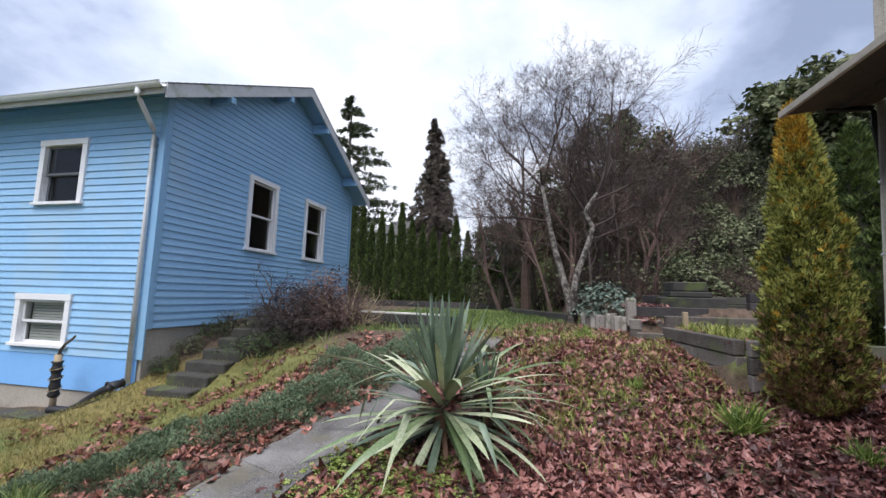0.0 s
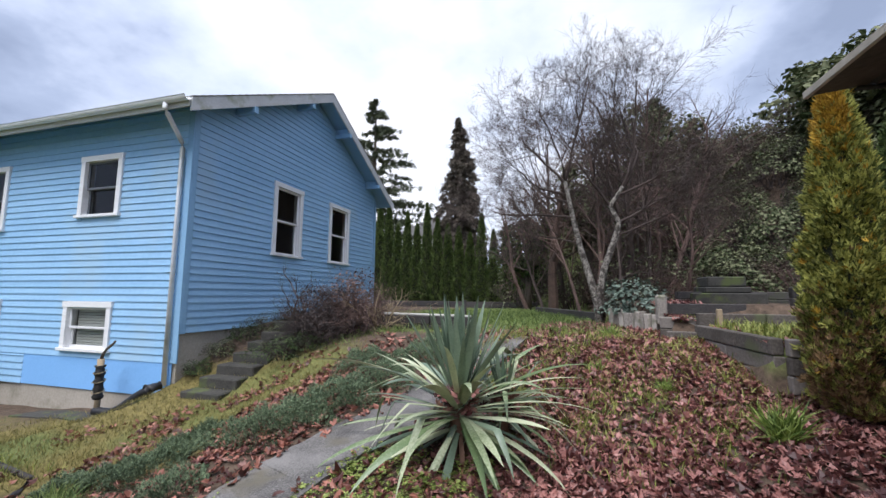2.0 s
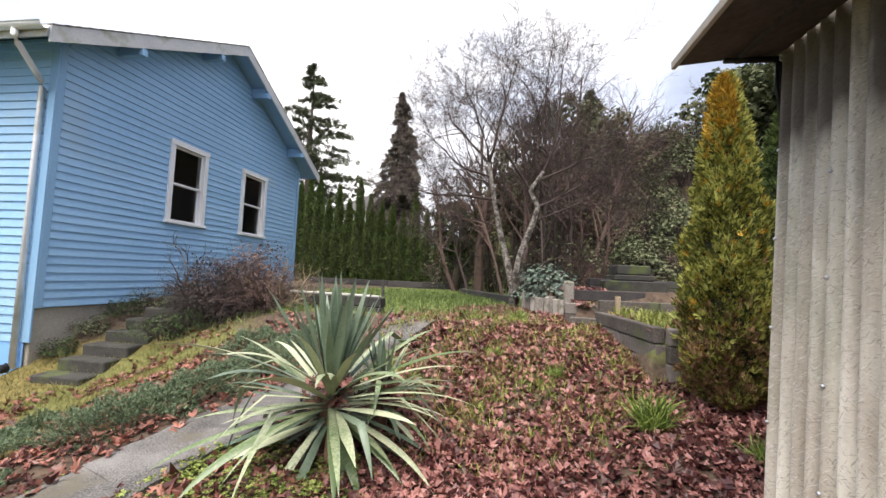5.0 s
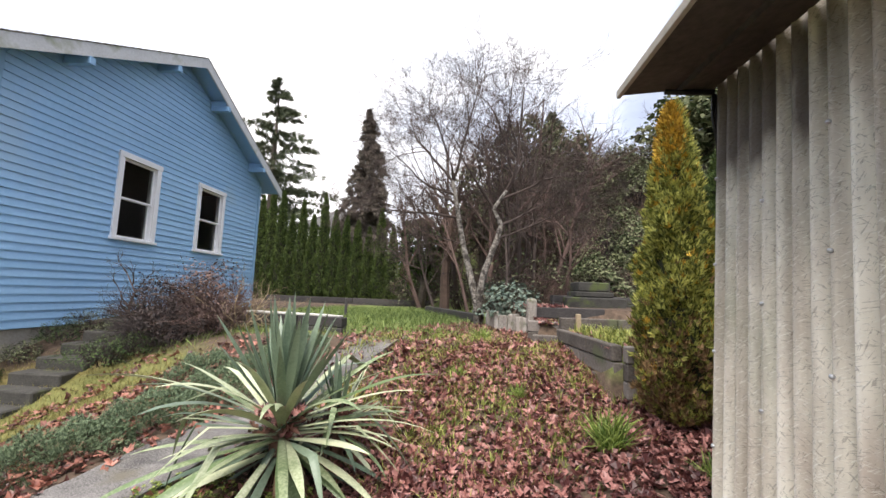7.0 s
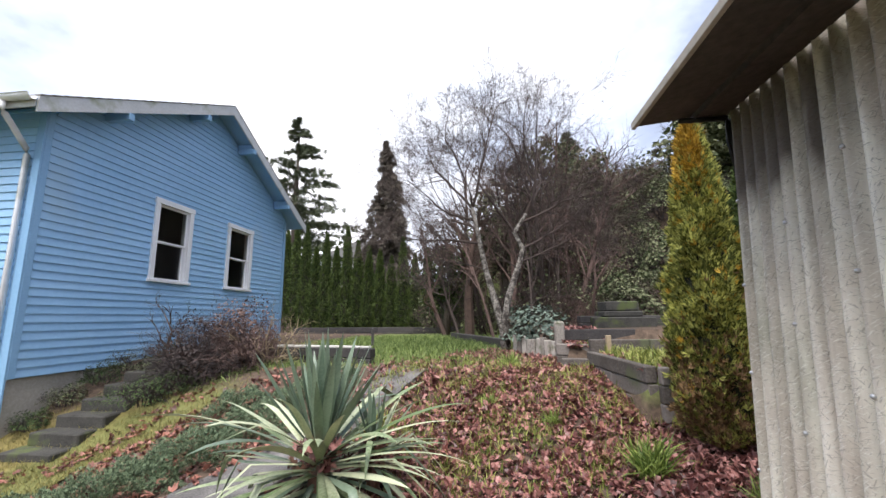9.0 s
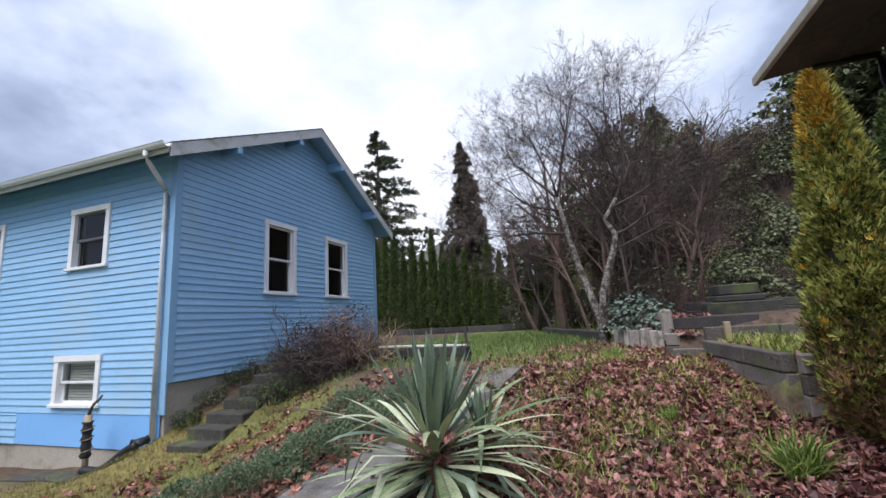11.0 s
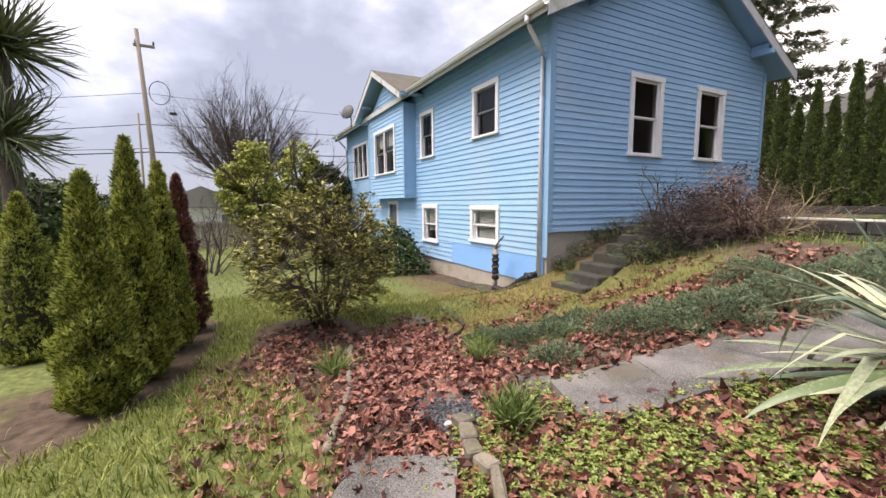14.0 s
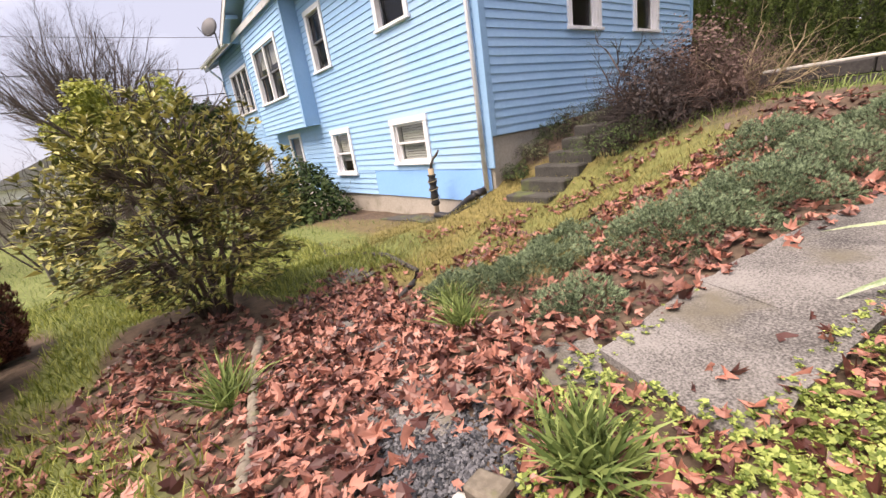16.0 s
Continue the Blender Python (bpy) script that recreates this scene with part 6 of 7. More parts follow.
for i, (x, y, s) in enumerate([(-5.62, 5.75, 0.24), (-5.60, 6.15, 0.28), (-5.55, 6.6, 0.32), (-5.5, 7.05, 0.36), (-5.1, 7.35, 0.34), (-4.95, 6.85, 0.26)]):
    set_at(brush("low_heather", "low mossy green growth between wall and steps", 24, s, s, DARKTWIG, 590 + i, thick=0.005, leaves=(900, 0.03, 0.25), leaf_mat=BRAMBLE if i % 2 else DARKLEAF), x, y, 30 * i)


def build_sapling():
    x, y = -4.45, 6.55
    ob = thing("bare_sapling", "thin crooked leafless sapling against the blue wall", "sapling", (x, y, gz(x, y)))
    tube_mesh("trunk", [(0, 0, -0.1), (0.03, 0, 0.35), (-0.05, 0.02, 0.75), (0.04, 0.02, 1.0), (-0.15, 0, 1.35)], [0.028, 0.024, 0.02, 0.016, 0.010], TWIG, ob, 7)
    rng = random.Random(77)
    spec = [(5, 6, 0.5, 0.8, 0.22, 0.02), (4, 4, 0.5, 0.8, 0.2, 0.0), (3, 0, 0, 0, 0.2, 0)]
    vs, fs = [], []
    for p, d, L in (((-0.05, 0.02, 0.75), (-0.6, -0.2, 0.6), 0.7), ((0.04, 0.02, 1.0), (0.7, 0.1, 0.5), 0.6), ((-0.15, 0, 1.35), (-0.5, 0, 0.7), 0.5), ((0.0, 0, 1.15), (0.2, -0.3, 0.9), 0.5)):
        grow(rng, vs, fs, Vector(p), Vector(d), L, 0.014, 0, spec)
    link_mesh("tangle", vs, fs, TWIG, ob)
    ob.scale = (0.8, 0.8, 0.8)


build_sapling()


# ---- wooded bank ----
def build_bank():
    g = np.random.default_rng(90)
    kinds = []
    for k in range(4):
        kinds.append(brush("bramble_thicket", "dense brambles and bare canes on the bank", 60, 1.5, 1.15, (DARKTWIG, REDTWIG, TWIG, DARKTWIG)[k], 60 + k, "brambles", kind="stuff",
                           leaves=((2600, 0.095, 0.34), (500, 0.09, 0.34), (350, 0.09, 0.34), (3600, 0.095, 0.34))[k], leaf_mat=BRAMBLE, thick=0.012))
    used = set()
    spots = []
    for i in range(900):
        x, y = g.uniform(-2.6, 16), g.uniform(8.6, 27)
        foot = np.interp(x, [-6, -2, 0, 3, 5, 9, 14], [30, 19, 14.5, 11.6, 10.5, 8.0, 5.0])
        if y < foot + 0.6 or y > foot + 12.5 or (x < 3.2 and y < 12.2):
            continue
        if any((x - a) ** 2 + (y - b) ** 2 < 1.05 for a, b in spots):
            continue
        spots.append((x, y))
    for i, (x, y) in enumerate(spots):
        brown = x < 3.6 + 1.2 * math.sin(y * 1.3)
        k = (1, 2, 1, 0)[i % 4] if brown else (0, 3, 3, 1, 3)[i % 5]
        s = g.uniform(0.8, 1.25)
        if k in used:
            ob = copy_thing(kinds[k], Matrix())
        else:
            used.add(k)
            ob = kinds[k]
        ob.matrix_basis = pose(x, y, gz(x, y) - 0.15, g.uniform(-10, 10), g.uniform(-10, 10), g.uniform(0, 360)) @ Matrix.Diagonal((s, s, s * g.uniform(0.8, 1.2), 1))


build_bank()


def broad_tree(name, label, x, y, h, r, material, seed, count=5200, size=0.30, bark=BARK, base=None, mid=0.62, tall=0.36, clumps=46, inner=0.45):
    """A leafy tree: trunk, limbs and a crown of separate clumps of leaves."""
    rng, g = random.Random(seed), np.random.default_rng(seed)
    ob = thing(name, label, "tree", (x, y, gz(x, y) if base is None else base))
    tube_mesh("trunk", [(0, 0, -0.3), (0.1, 0, h * 0.25), (0.0, 0.1, h * 0.5)], [0.16, 0.13, 0.10], bark, ob, 8)
    vs, fs = [], []
    for k in range(8):
        a = k * 0.785 + rng.uniform(-0.3, 0.3)
        grow(rng, vs, fs, Vector((0, 0.05, h * rng.uniform(0.25, 0.5))), Vector((math.cos(a), math.sin(a), rng.uniform(0.4, 1.3))), h * 0.5, 0.07, 0,
             [(5, 5, 0.5, 0.7, 0.15, 0.03), (4, 4, 0.5, 0.8, 0.15, 0.02), (3, 0, 0, 0, 0.2, 0)])
    link_mesh("limb", vs, fs, bark, ob)
    nc = clumps
    c = g.normal(0, 1, (nc, 3))
    c /= np.linalg.norm(c, axis=1, keepdims=True)
    c = c * g.uniform(inner, 1.0, (nc, 1)) * np.array([[r, r, h * tall]]) + np.array([[0, 0, h * mid]])
    idx = g.integers(0, nc, count)
    d = g.normal(0, 1, (count, 3))
    d /= np.linalg.norm(d, axis=1, keepdims=True)
    pos = c[idx] + d * (g.uniform(0.4, 1.0, (count, 1)) * (g.uniform(0.14, 0.34, nc) * (46 / clumps) ** 0.35)[idx][:, None] * r * 1.3) * np.array([[1, 1, 0.75]])
    tv, tf = oval(0.33)
    scatter("crown", tv, tf, frames_from(d * 0.6 + np.array([[0, 0, 0.6]]) + g.normal(0, 0.4, (count, 3)), g.uniform(0, 6.3, count)), pos, size * g.uniform(0.6, 1.3, count), material, ob)
    return ob


broad_tree("evergreen_tree", "broad dark evergreen on top of the bank", 9.9, 16.8, 5.6, 2.5, BRAMBLE, 101, 8000, 0.26, base=4.6)
broad_tree("evergreen_tree", "broad dark evergreen on top of the bank", 12.6, 14.6, 6.2, 2.6, BRAMBLE, 102, 7000, 0.26, base=4.8)
broad_tree("ivy_tree", "olive-green ivied tree behind the bare tree", 3.2, 16.5, 6.2, 2.0, BRAMBLE, 103, 5600, 0.17, base=2.8)
broad_tree("ivy_tree", "thin olive ivied tree behind the bare tree", 0.9, 14.8, 4.8, 1.5, BRAMBLE, 104, 2600, 0.16, base=1.6)
broad_tree("holly_tree", "dark small-leaved tree at the hedge's end", -1.2, 15.6, 3.6, 1.1, DARKLEAF, 105, 3000, 0.14)


def build_bank_trees():
    """Bare trees on the bank behind the garden tree."""
    spec = [(7, 14, 0.44, 0.85, 0.10, 0.03), (5, 9, 0.5, 0.85, 0.16, 0.02), (4, 7, 0.5, 0.85, 0.18, 0.02), (3, 0, 0, 0, 0.18, 0)]
    for i, (x, y, L, lean, r) in enumerate([(-0.2, 13.5, 4.6, -0.05, 0.17), (1.0, 13.0, 5.6, 0.05, 0.09), (2.0, 13.6, 6.0, 0.0, 0.10), (2.9, 13.2, 5.4, 0.15, 0.09), (0.2, 15.2, 6.2, -0.1, 0.10), (-1.0, 14.6, 4.2, -0.2, 0.08), (1.5, 11.9, 3.6, 0.1, 0.05), (0.6, 12.2, 4.6, -0.1, 0.05), (2.4, 12.4, 4.8, 0.0, 0.05), (1.3, 14.4, 6.2, 0.1, 0.08), (-0.4, 12.8, 3.8, -0.15, 0.05), (3.2, 12.2, 3.2, 0.2, 0.05), (4.2, 13.2, 3.2, 0.05, 0.05), (2.6, 15.6, 6.4, 0.05, 0.08), (1.8, 12.8, 5.0, -0.05, 0.05), (0.9, 13.6, 5.4, 0.1, 0.05), (2.2, 14.6, 6.0, 0.1, 0.06), (3.0, 14.2, 5.0, -0.1, 0.05)]):
        rng = random.Random(200 + i)
        ob = thing("woodland_tree", "leafless brown woodland tree on the bank", "tree", (x, y, gz(x, y)), group="bare trees on the bank")
        vs, fs = [], []
        grow(rng, vs, fs, Vector((0, 0, -0.2)), Vector((lean, 0, 1)), L, r, 0, spec)
        link_mesh("crown", vs, fs, REDBARK if i == 0 else (REDTWIG if i % 2 else TWIG), ob)


build_bank_trees()


# ---- street side ----
def build_far_bare_tree():
    ob = thing("street_tree", "wide leafless street tree beyond the fence", "tree", (-40, 1.7, -0.7))
    rng = random.Random(300)
    spec = [(6, 10, 0.5, 0.5, 0.08, 0.05), (5, 8, 0.5, 0.5, 0.09, 0.04), (4, 6, 0.55, 0.6, 0.1, 0.04), (3, 0, 0, 0, 0.12, 0)]
    tube_mesh("trunk", [(0, 0, -0.5), (0, 0, 1.5), (0.1, 0, 3.2)], [0.5, 0.42, 0.4], BARK, ob, 9)
    for k in range(30):
        a, q = k * 2.4, 0.10 + 1.6 * (k / 30) ** 0.9
        vs, fs = [], []
        grow(rng, vs, fs, Vector((0, 0, 2.2 + 0.03 * k)), Vector((math.cos(a) * q, math.sin(a) * q, 1)), 8.4 - 1.2 * q, 0.11, 0, spec)
        link_mesh("limb", vs, fs, TWIG, ob)


build_far_bare_tree()
for x, y, h, r, m, sd, lb, c, s in ((-17.0, 1.15, 4.7, 1.15, ROUNDLEAF, 71, "rounded yellow-green garden shrub on a short trunk", 15000, 0.13), (-20.0, 4.3, 4.3, 1.35, DARKLEAF, 72, "dark green rounded bush near the house", 12000, 0.15),
                                    (-19.5, 3.2, 5.2, 1.0, ROUNDLEAF, 76, "light green bush behind the dark bush", 5000, 0.16), (-15.5, -4.2, 3.2, 1.6, DARKLEAF, 73, "dark green hedge bush beyond the lawn", 6000, 0.18),
                                    (-18.5, -7.0, 3.6, 2.2, DARKLEAF, 74, "dark green hedge bush beyond the lawn", 6000, 0.2), (-25.0, 3.6, 3.4, 2.0, BRAMBLE, 75, "olive bush along the fence", 4000, 0.2)):
    broad_tree("garden_bush", lb, x, y, h, r, m, sd, c, s, mid=0.55, tall=0.38, clumps=150, inner=0.55)
set_at(brush("bare_shrub", "pale leafless shrub at the fence", 18, 2.2, 0.9, TWIG, 81, thick=0.02, spread=0.5), -13.6, -0.35, 0)
set_at(brush("bare_shrub", "pale leafless shrub at the fence", 22, 1.5, 1.3, TWIG, 82, thick=0.016, spread=0.9), -14.5, 1.5, 0)


def build_fence():
    a, b = Vector((-22.0, -7.5, 0)), Vector((-22.0, 6.5, 0))
    n = 62
    ob = thing("fence", "grey weathered wooden board fence", "fence", (-22, 0, gz(-22, 0)))
    z0 = ob.location.z
    for i in range(n):
        y = -7.5 + 14.0 * i / n
        h = 1.22 + 0.03 * math.sin(i * 3.7)
        p = part("board", boxes(((0, y, gz(-22, y) - z0), (0.022, y + 0.205, h)), bevel=0.003), FENCEWOOD, ob)
    for k in range(8):
        y = -7.5 + 2.0 * k
        part("post", boxes(((-0.1, y - 0.05, -0.5), (-0.005, y + 0.05, 1.30)), bevel=0.006), FENCEWOOD, ob)
    part("rail", boxes(((0.024, -7.5, 1.02), (0.06, 6.5, 1.12)), bevel=0.004), FENCEWOOD, ob)


build_fence()


def build_pole():
    ob = thing("utility_pole", "wooden utility pole with crossarm and insulators", "utility pole", (-28, -3.4, -0.7))
    tube_mesh("pole", [(0, 0.1, -0.5), (0, 0.05, 5), (0, -0.22, 11.5)], [0.16, 0.14, 0.10], POLEWOOD, ob, 10)
    part("crossarm", boxes(((-0.08, -0.40, 10.62), (0.08, 0.55, 10.74))), POLEWOOD, ob)
    for y in (-0.3, 0.5):
        tube_mesh("insulator", [(0, y, 10.74), (0, y, 10.82), (0, y, 10.90), (0, y, 10.98)], [0.03, 0.06, 0.05, 0.02], GREYMETAL, ob, 8)
    a = np.linspace(0, 2 * math.pi, 20)
    tube_mesh("cable_loop", [(0.1, 0.62 + 0.48 * math.cos(t), 8.25 + 0.62 * math.sin(t)) for t in a], 0.022, WIREMAT, ob, 5, "coiled black cable")
    part("terminal_box", boxes(((-0.06, 1.0, 7.15), (0.06, 1.35, 7.28))), WIREMAT, ob)
    p2 = thing("utility_post", "thin dark post beside the utility pole", "post", (-28, -3.85, -0.7))
    tube_mesh("shaft", [(0, 0, -0.3), (0, 0, 7.1)], [0.06, 0.05], POLEWOOD, p2, 8)
    for ya, za, yb, zb, r in ((-40, 2.2, -3.5, 7.5, 0.014), (-40, 1.6, -3.5, 5.85, 0.022), (-3.5, 5.85, 40, 7.5, 0.022), (-40, 2.2, -3.5, 4.35, 0.035), (-3.5, 4.35, 40, 6.6, 0.035), (-40, 2.6, -3.5, 4.55, 0.018), (-3.5, 7.5, 13.0, 4.9, 0.012)):
        w = thing("overhead_cable", "black overhead cable hung from the pole", "cable", (-28, ya, za), group="overhead cables")
        xa = 12.0 if (yb == 13.0) else 0.0
        tube_mesh("wire", [(xa * t, (yb - ya) * t, (zb - za) * t - 1.4 * t * (1 - t) * abs(yb - ya) / 40) for t in np.linspace(0, 1, 16)], r, WIREMAT, w, 4)


build_pole()


def build_cordyline():
    for hx, hy, hz, sd in ((-8.0, -2.25, 3.62, 1), (-7.9, -2.30, 2.40, 2)):
        ob = thing("cordyline", "spiky cordyline palm head on a bare trunk", "palm", (hx, hy, gz(hx, hy)))
        g = np.random.default_rng(400 + sd)
        z = hz - gz(hx, hy)
        tube_mesh("trunk", [(0, 0, -0.1), (0.04, 0, z * 0.5), (0, 0, z)], [0.11, 0.09, 0.07], BARK, ob, 8)
        n = 330
        d = g.normal(0, 1, (n, 3))
        d[:, 2] += 0.25
        tv, tf = blade(0.45, 0.022)
        turns = frames_from(d, g.uniform(0, 6.3, n))
        scatter("frond_head", tv, tf, turns, np.tile([[0, 0, z]], (n, 1)) + g.normal(0, 0.04, (n, 3)), g.uniform(0.65, 0.95, n), PALM, ob)


build_cordyline()


def far_house(name, label, x, y, w, d, h, rz, base):
    ob = thing(name, label, "house", (x, y, base), rz=rz)
    part("wall", boxes(((-w / 2, -d / 2, -1), (w / 2, d / 2, h)), bevel=0.02), FARWALL, ob)
    bm = bmesh.new()
    prism(bm, [(-w / 2 - 0.5, h), (w / 2 + 0.5, h), (0, h + w * 0.24)], -d / 2 - 0.4, d / 2 + 0.4, "y")
    part("roof", bm, FARROOF, ob)
    for k in (-0.25, 0.25):
        win = part("window", boxes(((k * w - 0.6, -d / 2 - 0.05, h - 1.9), (k * w + 0.6, -d / 2 - 0.005, h - 0.6))), WHITE, ob)
        part("pane", boxes(((k * w - 0.5, -d / 2 - 0.07, h - 1.8), (k * w + 0.5, -d / 2 - 0.052, h - 0.7)), bevel=0), DARKSASH, win)


far_house("neighbour_house", "pale neighbouring house beyond the hedge", -14.0, 46.0, 9.0, 8.0, 6.8, 12, 1.0)
far_house("neighbour_house", "white neighbouring house past the blue house", -14.9, 24.6, 4.0, 5.0, 5.0, 0, 1.0)
far_house("neighbour_house", "grey-roofed house across the street", -48.0, -2.0, 8.0, 9.0, 2.0, 90, -0.8)
far_house("neighbour_house", "small white building across the street", -32.0, 8.2, 4.0, 5.0, 2.4, 90, -0.8)
small_box("garden_stake", (-0.04, -0.04, 0), (0.04, 0.04, 0.62), (-10.75, -0.22, gz(-10.75, -0.22) - 0.05), TIMBER, "leaning grey wooden stake in the lawn", "stake", 20, 4, 6)


# ---- ground cover ----
def litter_density(x, y):
    slope = smooth01(1.9, 2.8, y) * (1 - smooth01(6.2, 7.4, y)) * smooth01(-1.4, -0.4, x) * (0.38 + 0.75 * smooth01(0.30, 0.75, speckle(x, y, 0.8)) + 0.6 * smooth01(1.0, 2.0, x))
    tree = blob(x, y, 0.9, 7.6, 1.0, 0.7)
    return np.clip(np.maximum(slope, tree), 0, 1) * np.where(path_amount(x, y) > 0, 0.55 * smooth01(4.2, 5.4, y), 1.0)


def pink_density(x, y):
    lane = blob(x, y, -3.2, 1.75, 1.9, 0.62, -18) * 1.0
    side = 0.55 * blob(x, y, -2.55, 3.0, 0.35, 1.0, -15) + 0.55 * blob(x, y, -1.1, 2.2, 0.9, 1.1) + 0.45 * blob(x, y, -2.6, 4.3, 0.9, 0.8) + 0.25 * blob(x, y, -3.4, 0.7, 1.3, 0.9)
    near = 0.5 * blob(x, y, -1.4, 1.1, 0.8, 0.6) + 0.42 * blob(x, y, -3.4, 4.3, 1.9, 1.7) * smooth01(0.40, 0.75, speckle(x, y, 1.3)) + 0.3 * blob(x, y, -2.3, 5.2, 0.6, 0.9) + 0.4 * blob(x, y, -4.9, 1.05, 0.8, 0.5)
    return np.clip(lane + side + near, 0, 1) * np.where(path_amount(x, y) > 0, 0.05, 1.0) * (1 - 0.85 * np.clip(1.5 * blob(x, y, GRAV[0], GRAV[1], 0.26, 0.17), 0, 1)) * (1 - 0.6 * np.where((x - SLAB[0]) ** 2 + (y - SLAB[1]) ** 2 < 0.115, 1.0, 0.0))


def build_litter():
    tv, tf = maple_leaf()
    for name, n, box, dens, m, lo, hi, lb in (("leaf_litter", 24000, (-1.6, 3.4, 1.6, 8.6), litter_density, LITTER, 0.034, 0.082, "wet red-brown fallen leaves over the slope"),
                                              ("leaf_litter", 9000, (-5.6, 0.2, 0.0, 6.4), pink_density, LITTERPINK, 0.030, 0.080, "pinkish-brown fallen maple leaves on the path")):
        pos = on_ground(n, *box, dens)
        n = len(pos)
        pos[:, 2] += RNG.uniform(0.004, 0.045, n)
        turns = frames_from(up_ish(n, 0.50), RNG.uniform(0, 6.3, n))
        size = np.column_stack([RNG.uniform(lo, hi, n)] * 3) * np.column_stack([RNG.uniform(0.55, 1, n), RNG.uniform(0.7, 1, n), RNG.uniform(0.3, 1.4, n)])
        tagged(scatter(name, tv, tf, turns, pos, size, m, jitter=0.14), lb, "leaf litter", kind="stuff")


build_litter()


def build_grass():
    for name, n, box, dens, m, lo, hi, lb in (
            ("grass", 22000, (-3.9, 1.3, 6.2, 14), lambda x, y: grass_amount(x, y) * yards_free(x, y), DULLGRASS, 0.05, 0.13, "damp winter grass of the upper lawn"),
            ("grass", 26000, (-9, -1.9, -1.2, 3.2), lambda x, y: grass_amount(x, y) * (1 - 0.8 * pink_density(x, y)) * yards_free(x, y), GRASS, 0.04, 0.11, "rough grass beside the leafy path"),
            ("grass", 14000, (-24, -8, -6, 4.6), lambda x, y: np.ones_like(x), DULLGRASS, 0.05, 0.10, "thin grass of the side lawn"),
            ("moss", 20000, (-7.5, -2.4, 2.8, 6.6), lambda x, y: moss_amount(x, y) * (0.35 + 0.65 * speckle(x, y, 1.5)), MOSSGRASS, 0.025, 0.07, "yellow-green moss and short grass on the slope"),
            ("grass", 8500, (-1.0, 2.6, 3.4, 7.2), lambda x, y: (0.16 + 0.6 * smooth01(0.45, 0.95, speckle(x, y, 1.6)) + 0.3 * smooth01(0.5, 0.9, speckle(x + 3, y, 3.7))) * blob(x, y, 0.5, 5.4, 1.5, 1.8), GRASS, 0.04, 0.12, "thin grass coming through fallen leaves"),
            ("grass", 6000, (1.95, 4.2, 4.78, 6.4), lambda x, y: np.ones_like(x), GRASS, 0.06, 0.18, "bright long grass in the raised bed")):
        pos = on_ground(n, *box, dens)
        n = len(pos)
        tv, tf = blade(0.55, 0.05)
        turns = frames_from(up_ish(n, 0.35), RNG.uniform(0, 6.3, n))
        tagged(scatter(name, tv, tf, turns, pos, RNG.uniform(lo, hi, n), m), lb, "grass", kind="stuff")


build_grass()


def tuft(x, y, n, h, material, name, label, seed, w=0.03, spread=0.55):
    ob = thing(name, label, "grass tuft", (x, y, gz(x, y)))
    g = np.random.default_rng(seed)
    d = g.normal(0, spread, (n, 3))
    d[:, 2] = 1
    p = g.normal(0, 0.035, (n, 3))
    p[:, 2] = 0
    tv, tf = blade(0.5, w)
    turns, sizes = frames_from(d, g.uniform(0, 6.3, n)), h * g.uniform(0.5, 1.1, n)
    for k in range(5):
        scatter("clump", tv, tf, turns[k::5], p[k::5], sizes[k::5], material, ob)


tuft(1.60, 3.95, 260, 0.30, TUFT, "grass_tuft", "bright green tuft of long grass in the leaves", 1)
tuft(-2.02, 1.86, 260, 0.25, DULLGRASS, "iris_tuft", "short sword-leaved tuft beside the gravel", 2, 0.045, 0.45)
tuft(1.05, 4.9, 120, 0.15, TUFT, "grass_tuft", "small green tuft of grass in the leaves", 3)
tuft(2.1, 3.5, 120, 0.18, TUFT, "grass_tuft", "small green tuft of grass in the leaves", 4)
tuft(0.75, 6.7, 160, 0.22, TUFT, "grass_tuft", "green tuft of grass at the lawn's edge", 5)
tuft(0.45, 5.4, 120, 0.15, TUFT, "grass_tuft", "small green tuft of grass in the leaves", 6)
tuft(-3.7, 1.15, 160, 0.30, DULLGRASS, "grass_tuft", "dry long tuft of grass beside the edging", 7, 0.02, 0.7)
tuft(-3.15, 2.35, 220, 0.22, DULLGRASS, "grass_tuft", "dull green tuft of grass at the path", 8, 0.025, 0.7)
tuft(-3.5, 2.55, 200, 0.20, DULLGRASS, "grass_tuft", "dull green tuft of grass at the path", 9, 0.025, 0.7)


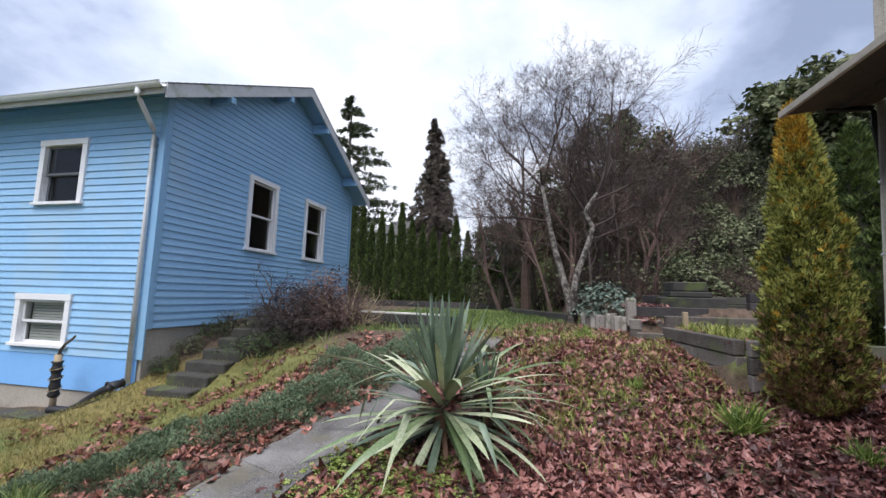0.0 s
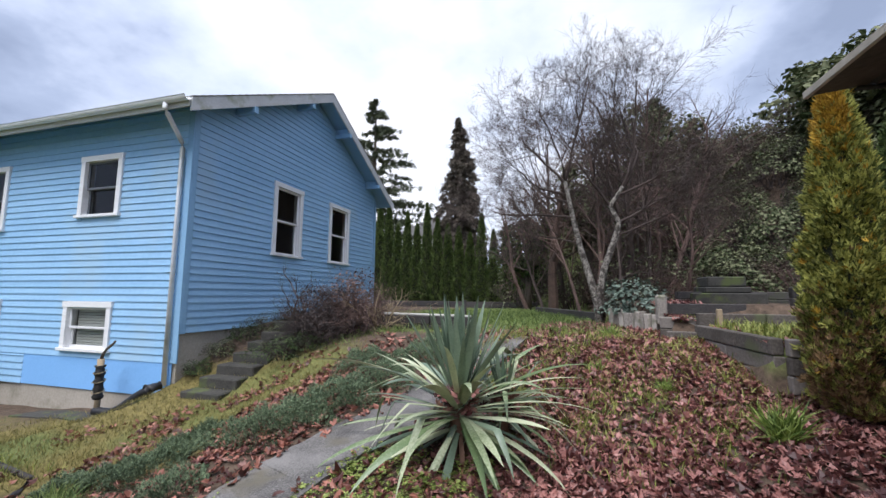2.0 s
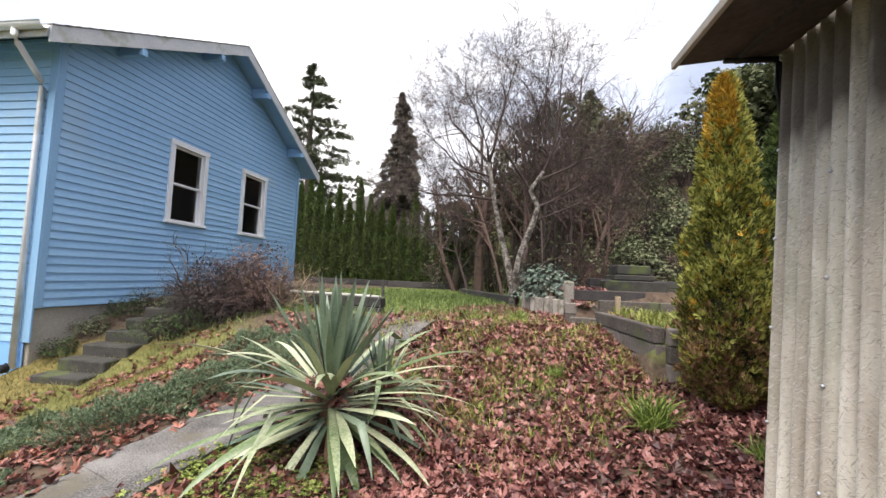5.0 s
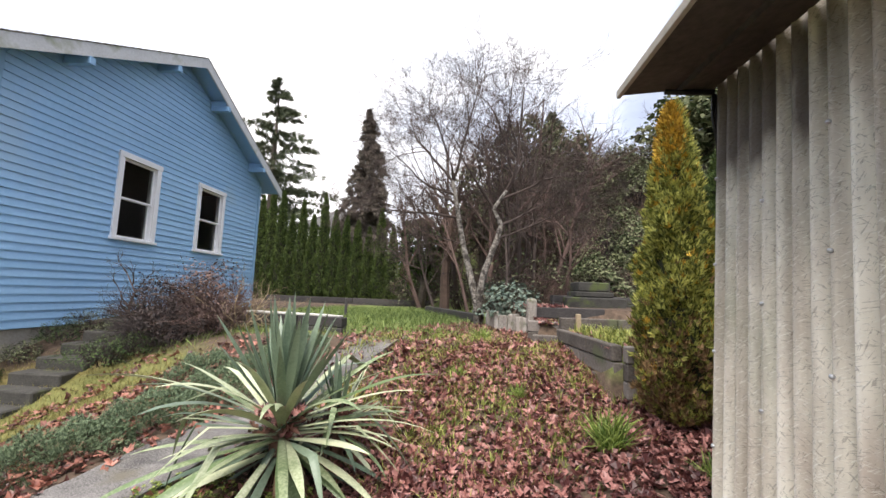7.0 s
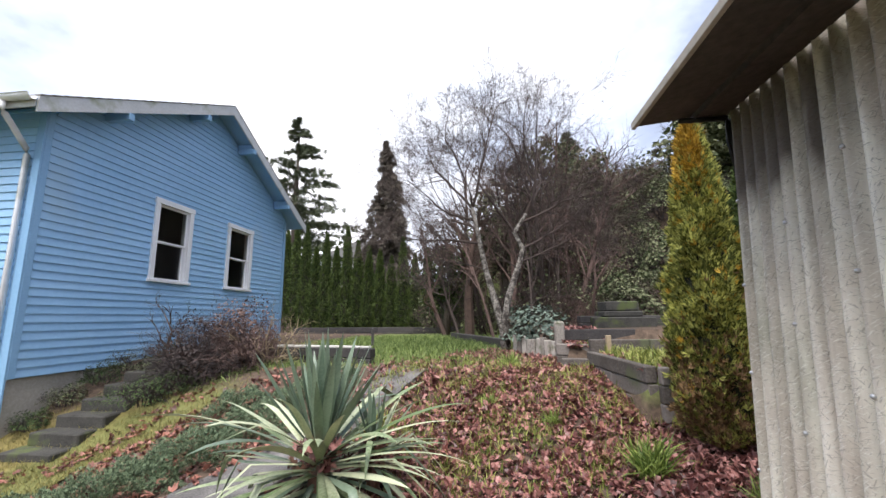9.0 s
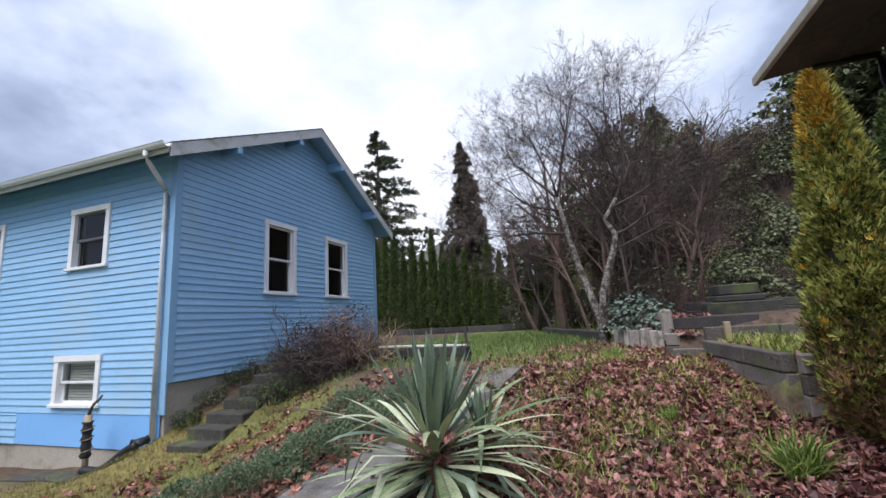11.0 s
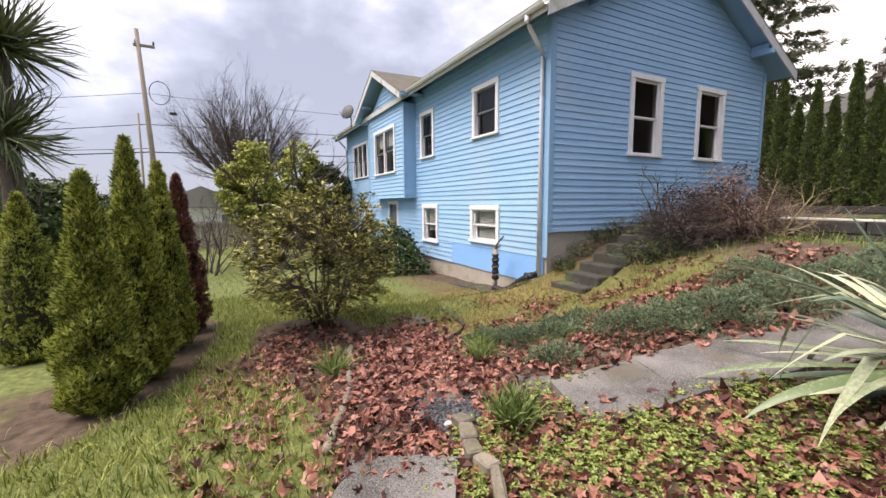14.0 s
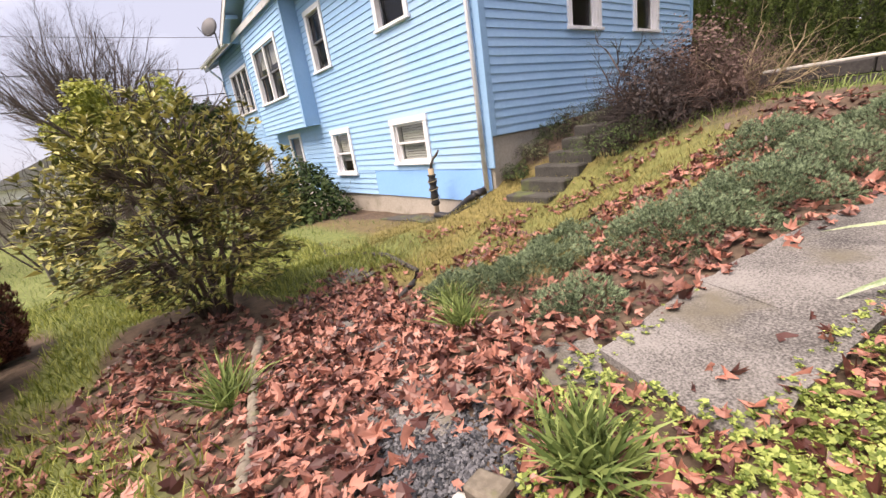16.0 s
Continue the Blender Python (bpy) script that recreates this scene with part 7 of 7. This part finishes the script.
def build_cover():
    """Small round bright leaves in rosettes between the path and the yucca."""
    def dens(x, y):
        return np.clip(blob(x, y, -1.15, 2.0, 0.95, 1.2, 20) + 0.5 * blob(x, y, -0.9, 3.0, 0.6, 0.6), 0, 1) * (0.25 + 0.75 * smooth01(0.35, 0.7, speckle(x, y, 2.2))) * yards_free(x, y)
    n = 9000
    pos = on_ground(n, -2.4, 0.3, 0.5, 3.9, dens)
    n = len(pos)
    pos[:, 2] += RNG.uniform(0.0, 0.05, n)
    tv, tf = [], []
    for k in range(5):
        a = k * 1.2566
        b = len(tv)
        c, s = math.cos(a), math.sin(a)
        for x, y, z in [(0, 0, 0), (-0.34, 0.5, 0.22), (0, 0.45, 0.12), (0.34, 0.5, 0.22), (0, 1.0, 0.2)]:
            tv.append((x * c - y * s, x * s + y * c, z))
        tf += [(b, b + 2, b + 1), (b, b + 3, b + 2), (b + 1, b + 2, b + 4), (b + 2, b + 3, b + 4)]
    tagged(scatter("ground_cover", tv, tf, frames_from(up_ish(n, 0.3), RNG.uniform(0, 6.3, n)), pos, RNG.uniform(0.012, 0.026, n), COVER, jitter=0.08),
           "small bright green ground cover leaves", "ground cover", kind="stuff")


build_cover()


def build_juniper():
    """Low grey-green mats along the upper side of the path."""
    rng = random.Random(9)
    spots = [(-2.55, 3.75, 0.42), (-2.25, 4.35, 0.40), (-2.0, 4.9, 0.36), (-1.75, 5.5, 0.34), (-1.55, 6.0, 0.30), (-3.25, 3.15, 0.36), (-3.7, 2.8, 0.30), (-3.45, 3.75, 0.28), (-2.45, 5.3, 0.32), (-2.65, 2.75, 0.22)]
    tv, tf = spray(5, 0.08)
    for i, (x, y, r) in enumerate(spots):
        ob = thing("juniper_mat", "low grey-green creeping juniper along the path", "juniper", (x, y, gz(x, y)), group="juniper along the path")
        g = np.random.default_rng(500 + i)
        n = int(5200 * (r / 0.4) ** 2)
        q = r * np.sqrt(g.random(n)) * 1.15
        a = g.uniform(0, 6.283, n)
        q = q * (1 + 0.2 * np.sin(3 * a + i) + 0.12 * np.sin(5 * a + 2 * i))
        px, py = q * np.cos(a), q * np.sin(a)
        dome = np.clip(1 - (q / (r * 1.25)) ** 2, 0, 1) ** 0.6 * 0.26 * r / 0.4 * (0.62 + 0.38 * np.sin(17 * px + i) * np.sin(15 * py + 2 * i))
        pz = ground_z(px + x, py + y) - gz(x, y) + dome * g.uniform(0.35, 1.05, n)
        axis = np.column_stack([px / r * 0.9, py / r * 0.9, np.ones(n)]) + g.normal(0, 0.35, (n, 3))
        scatter("foliage", tv, tf, frames_from(axis, g.uniform(0, 6.3, n)), np.column_stack([px, py, pz]), g.uniform(0.016, 0.036, n), JUNIPER, ob)


build_juniper()
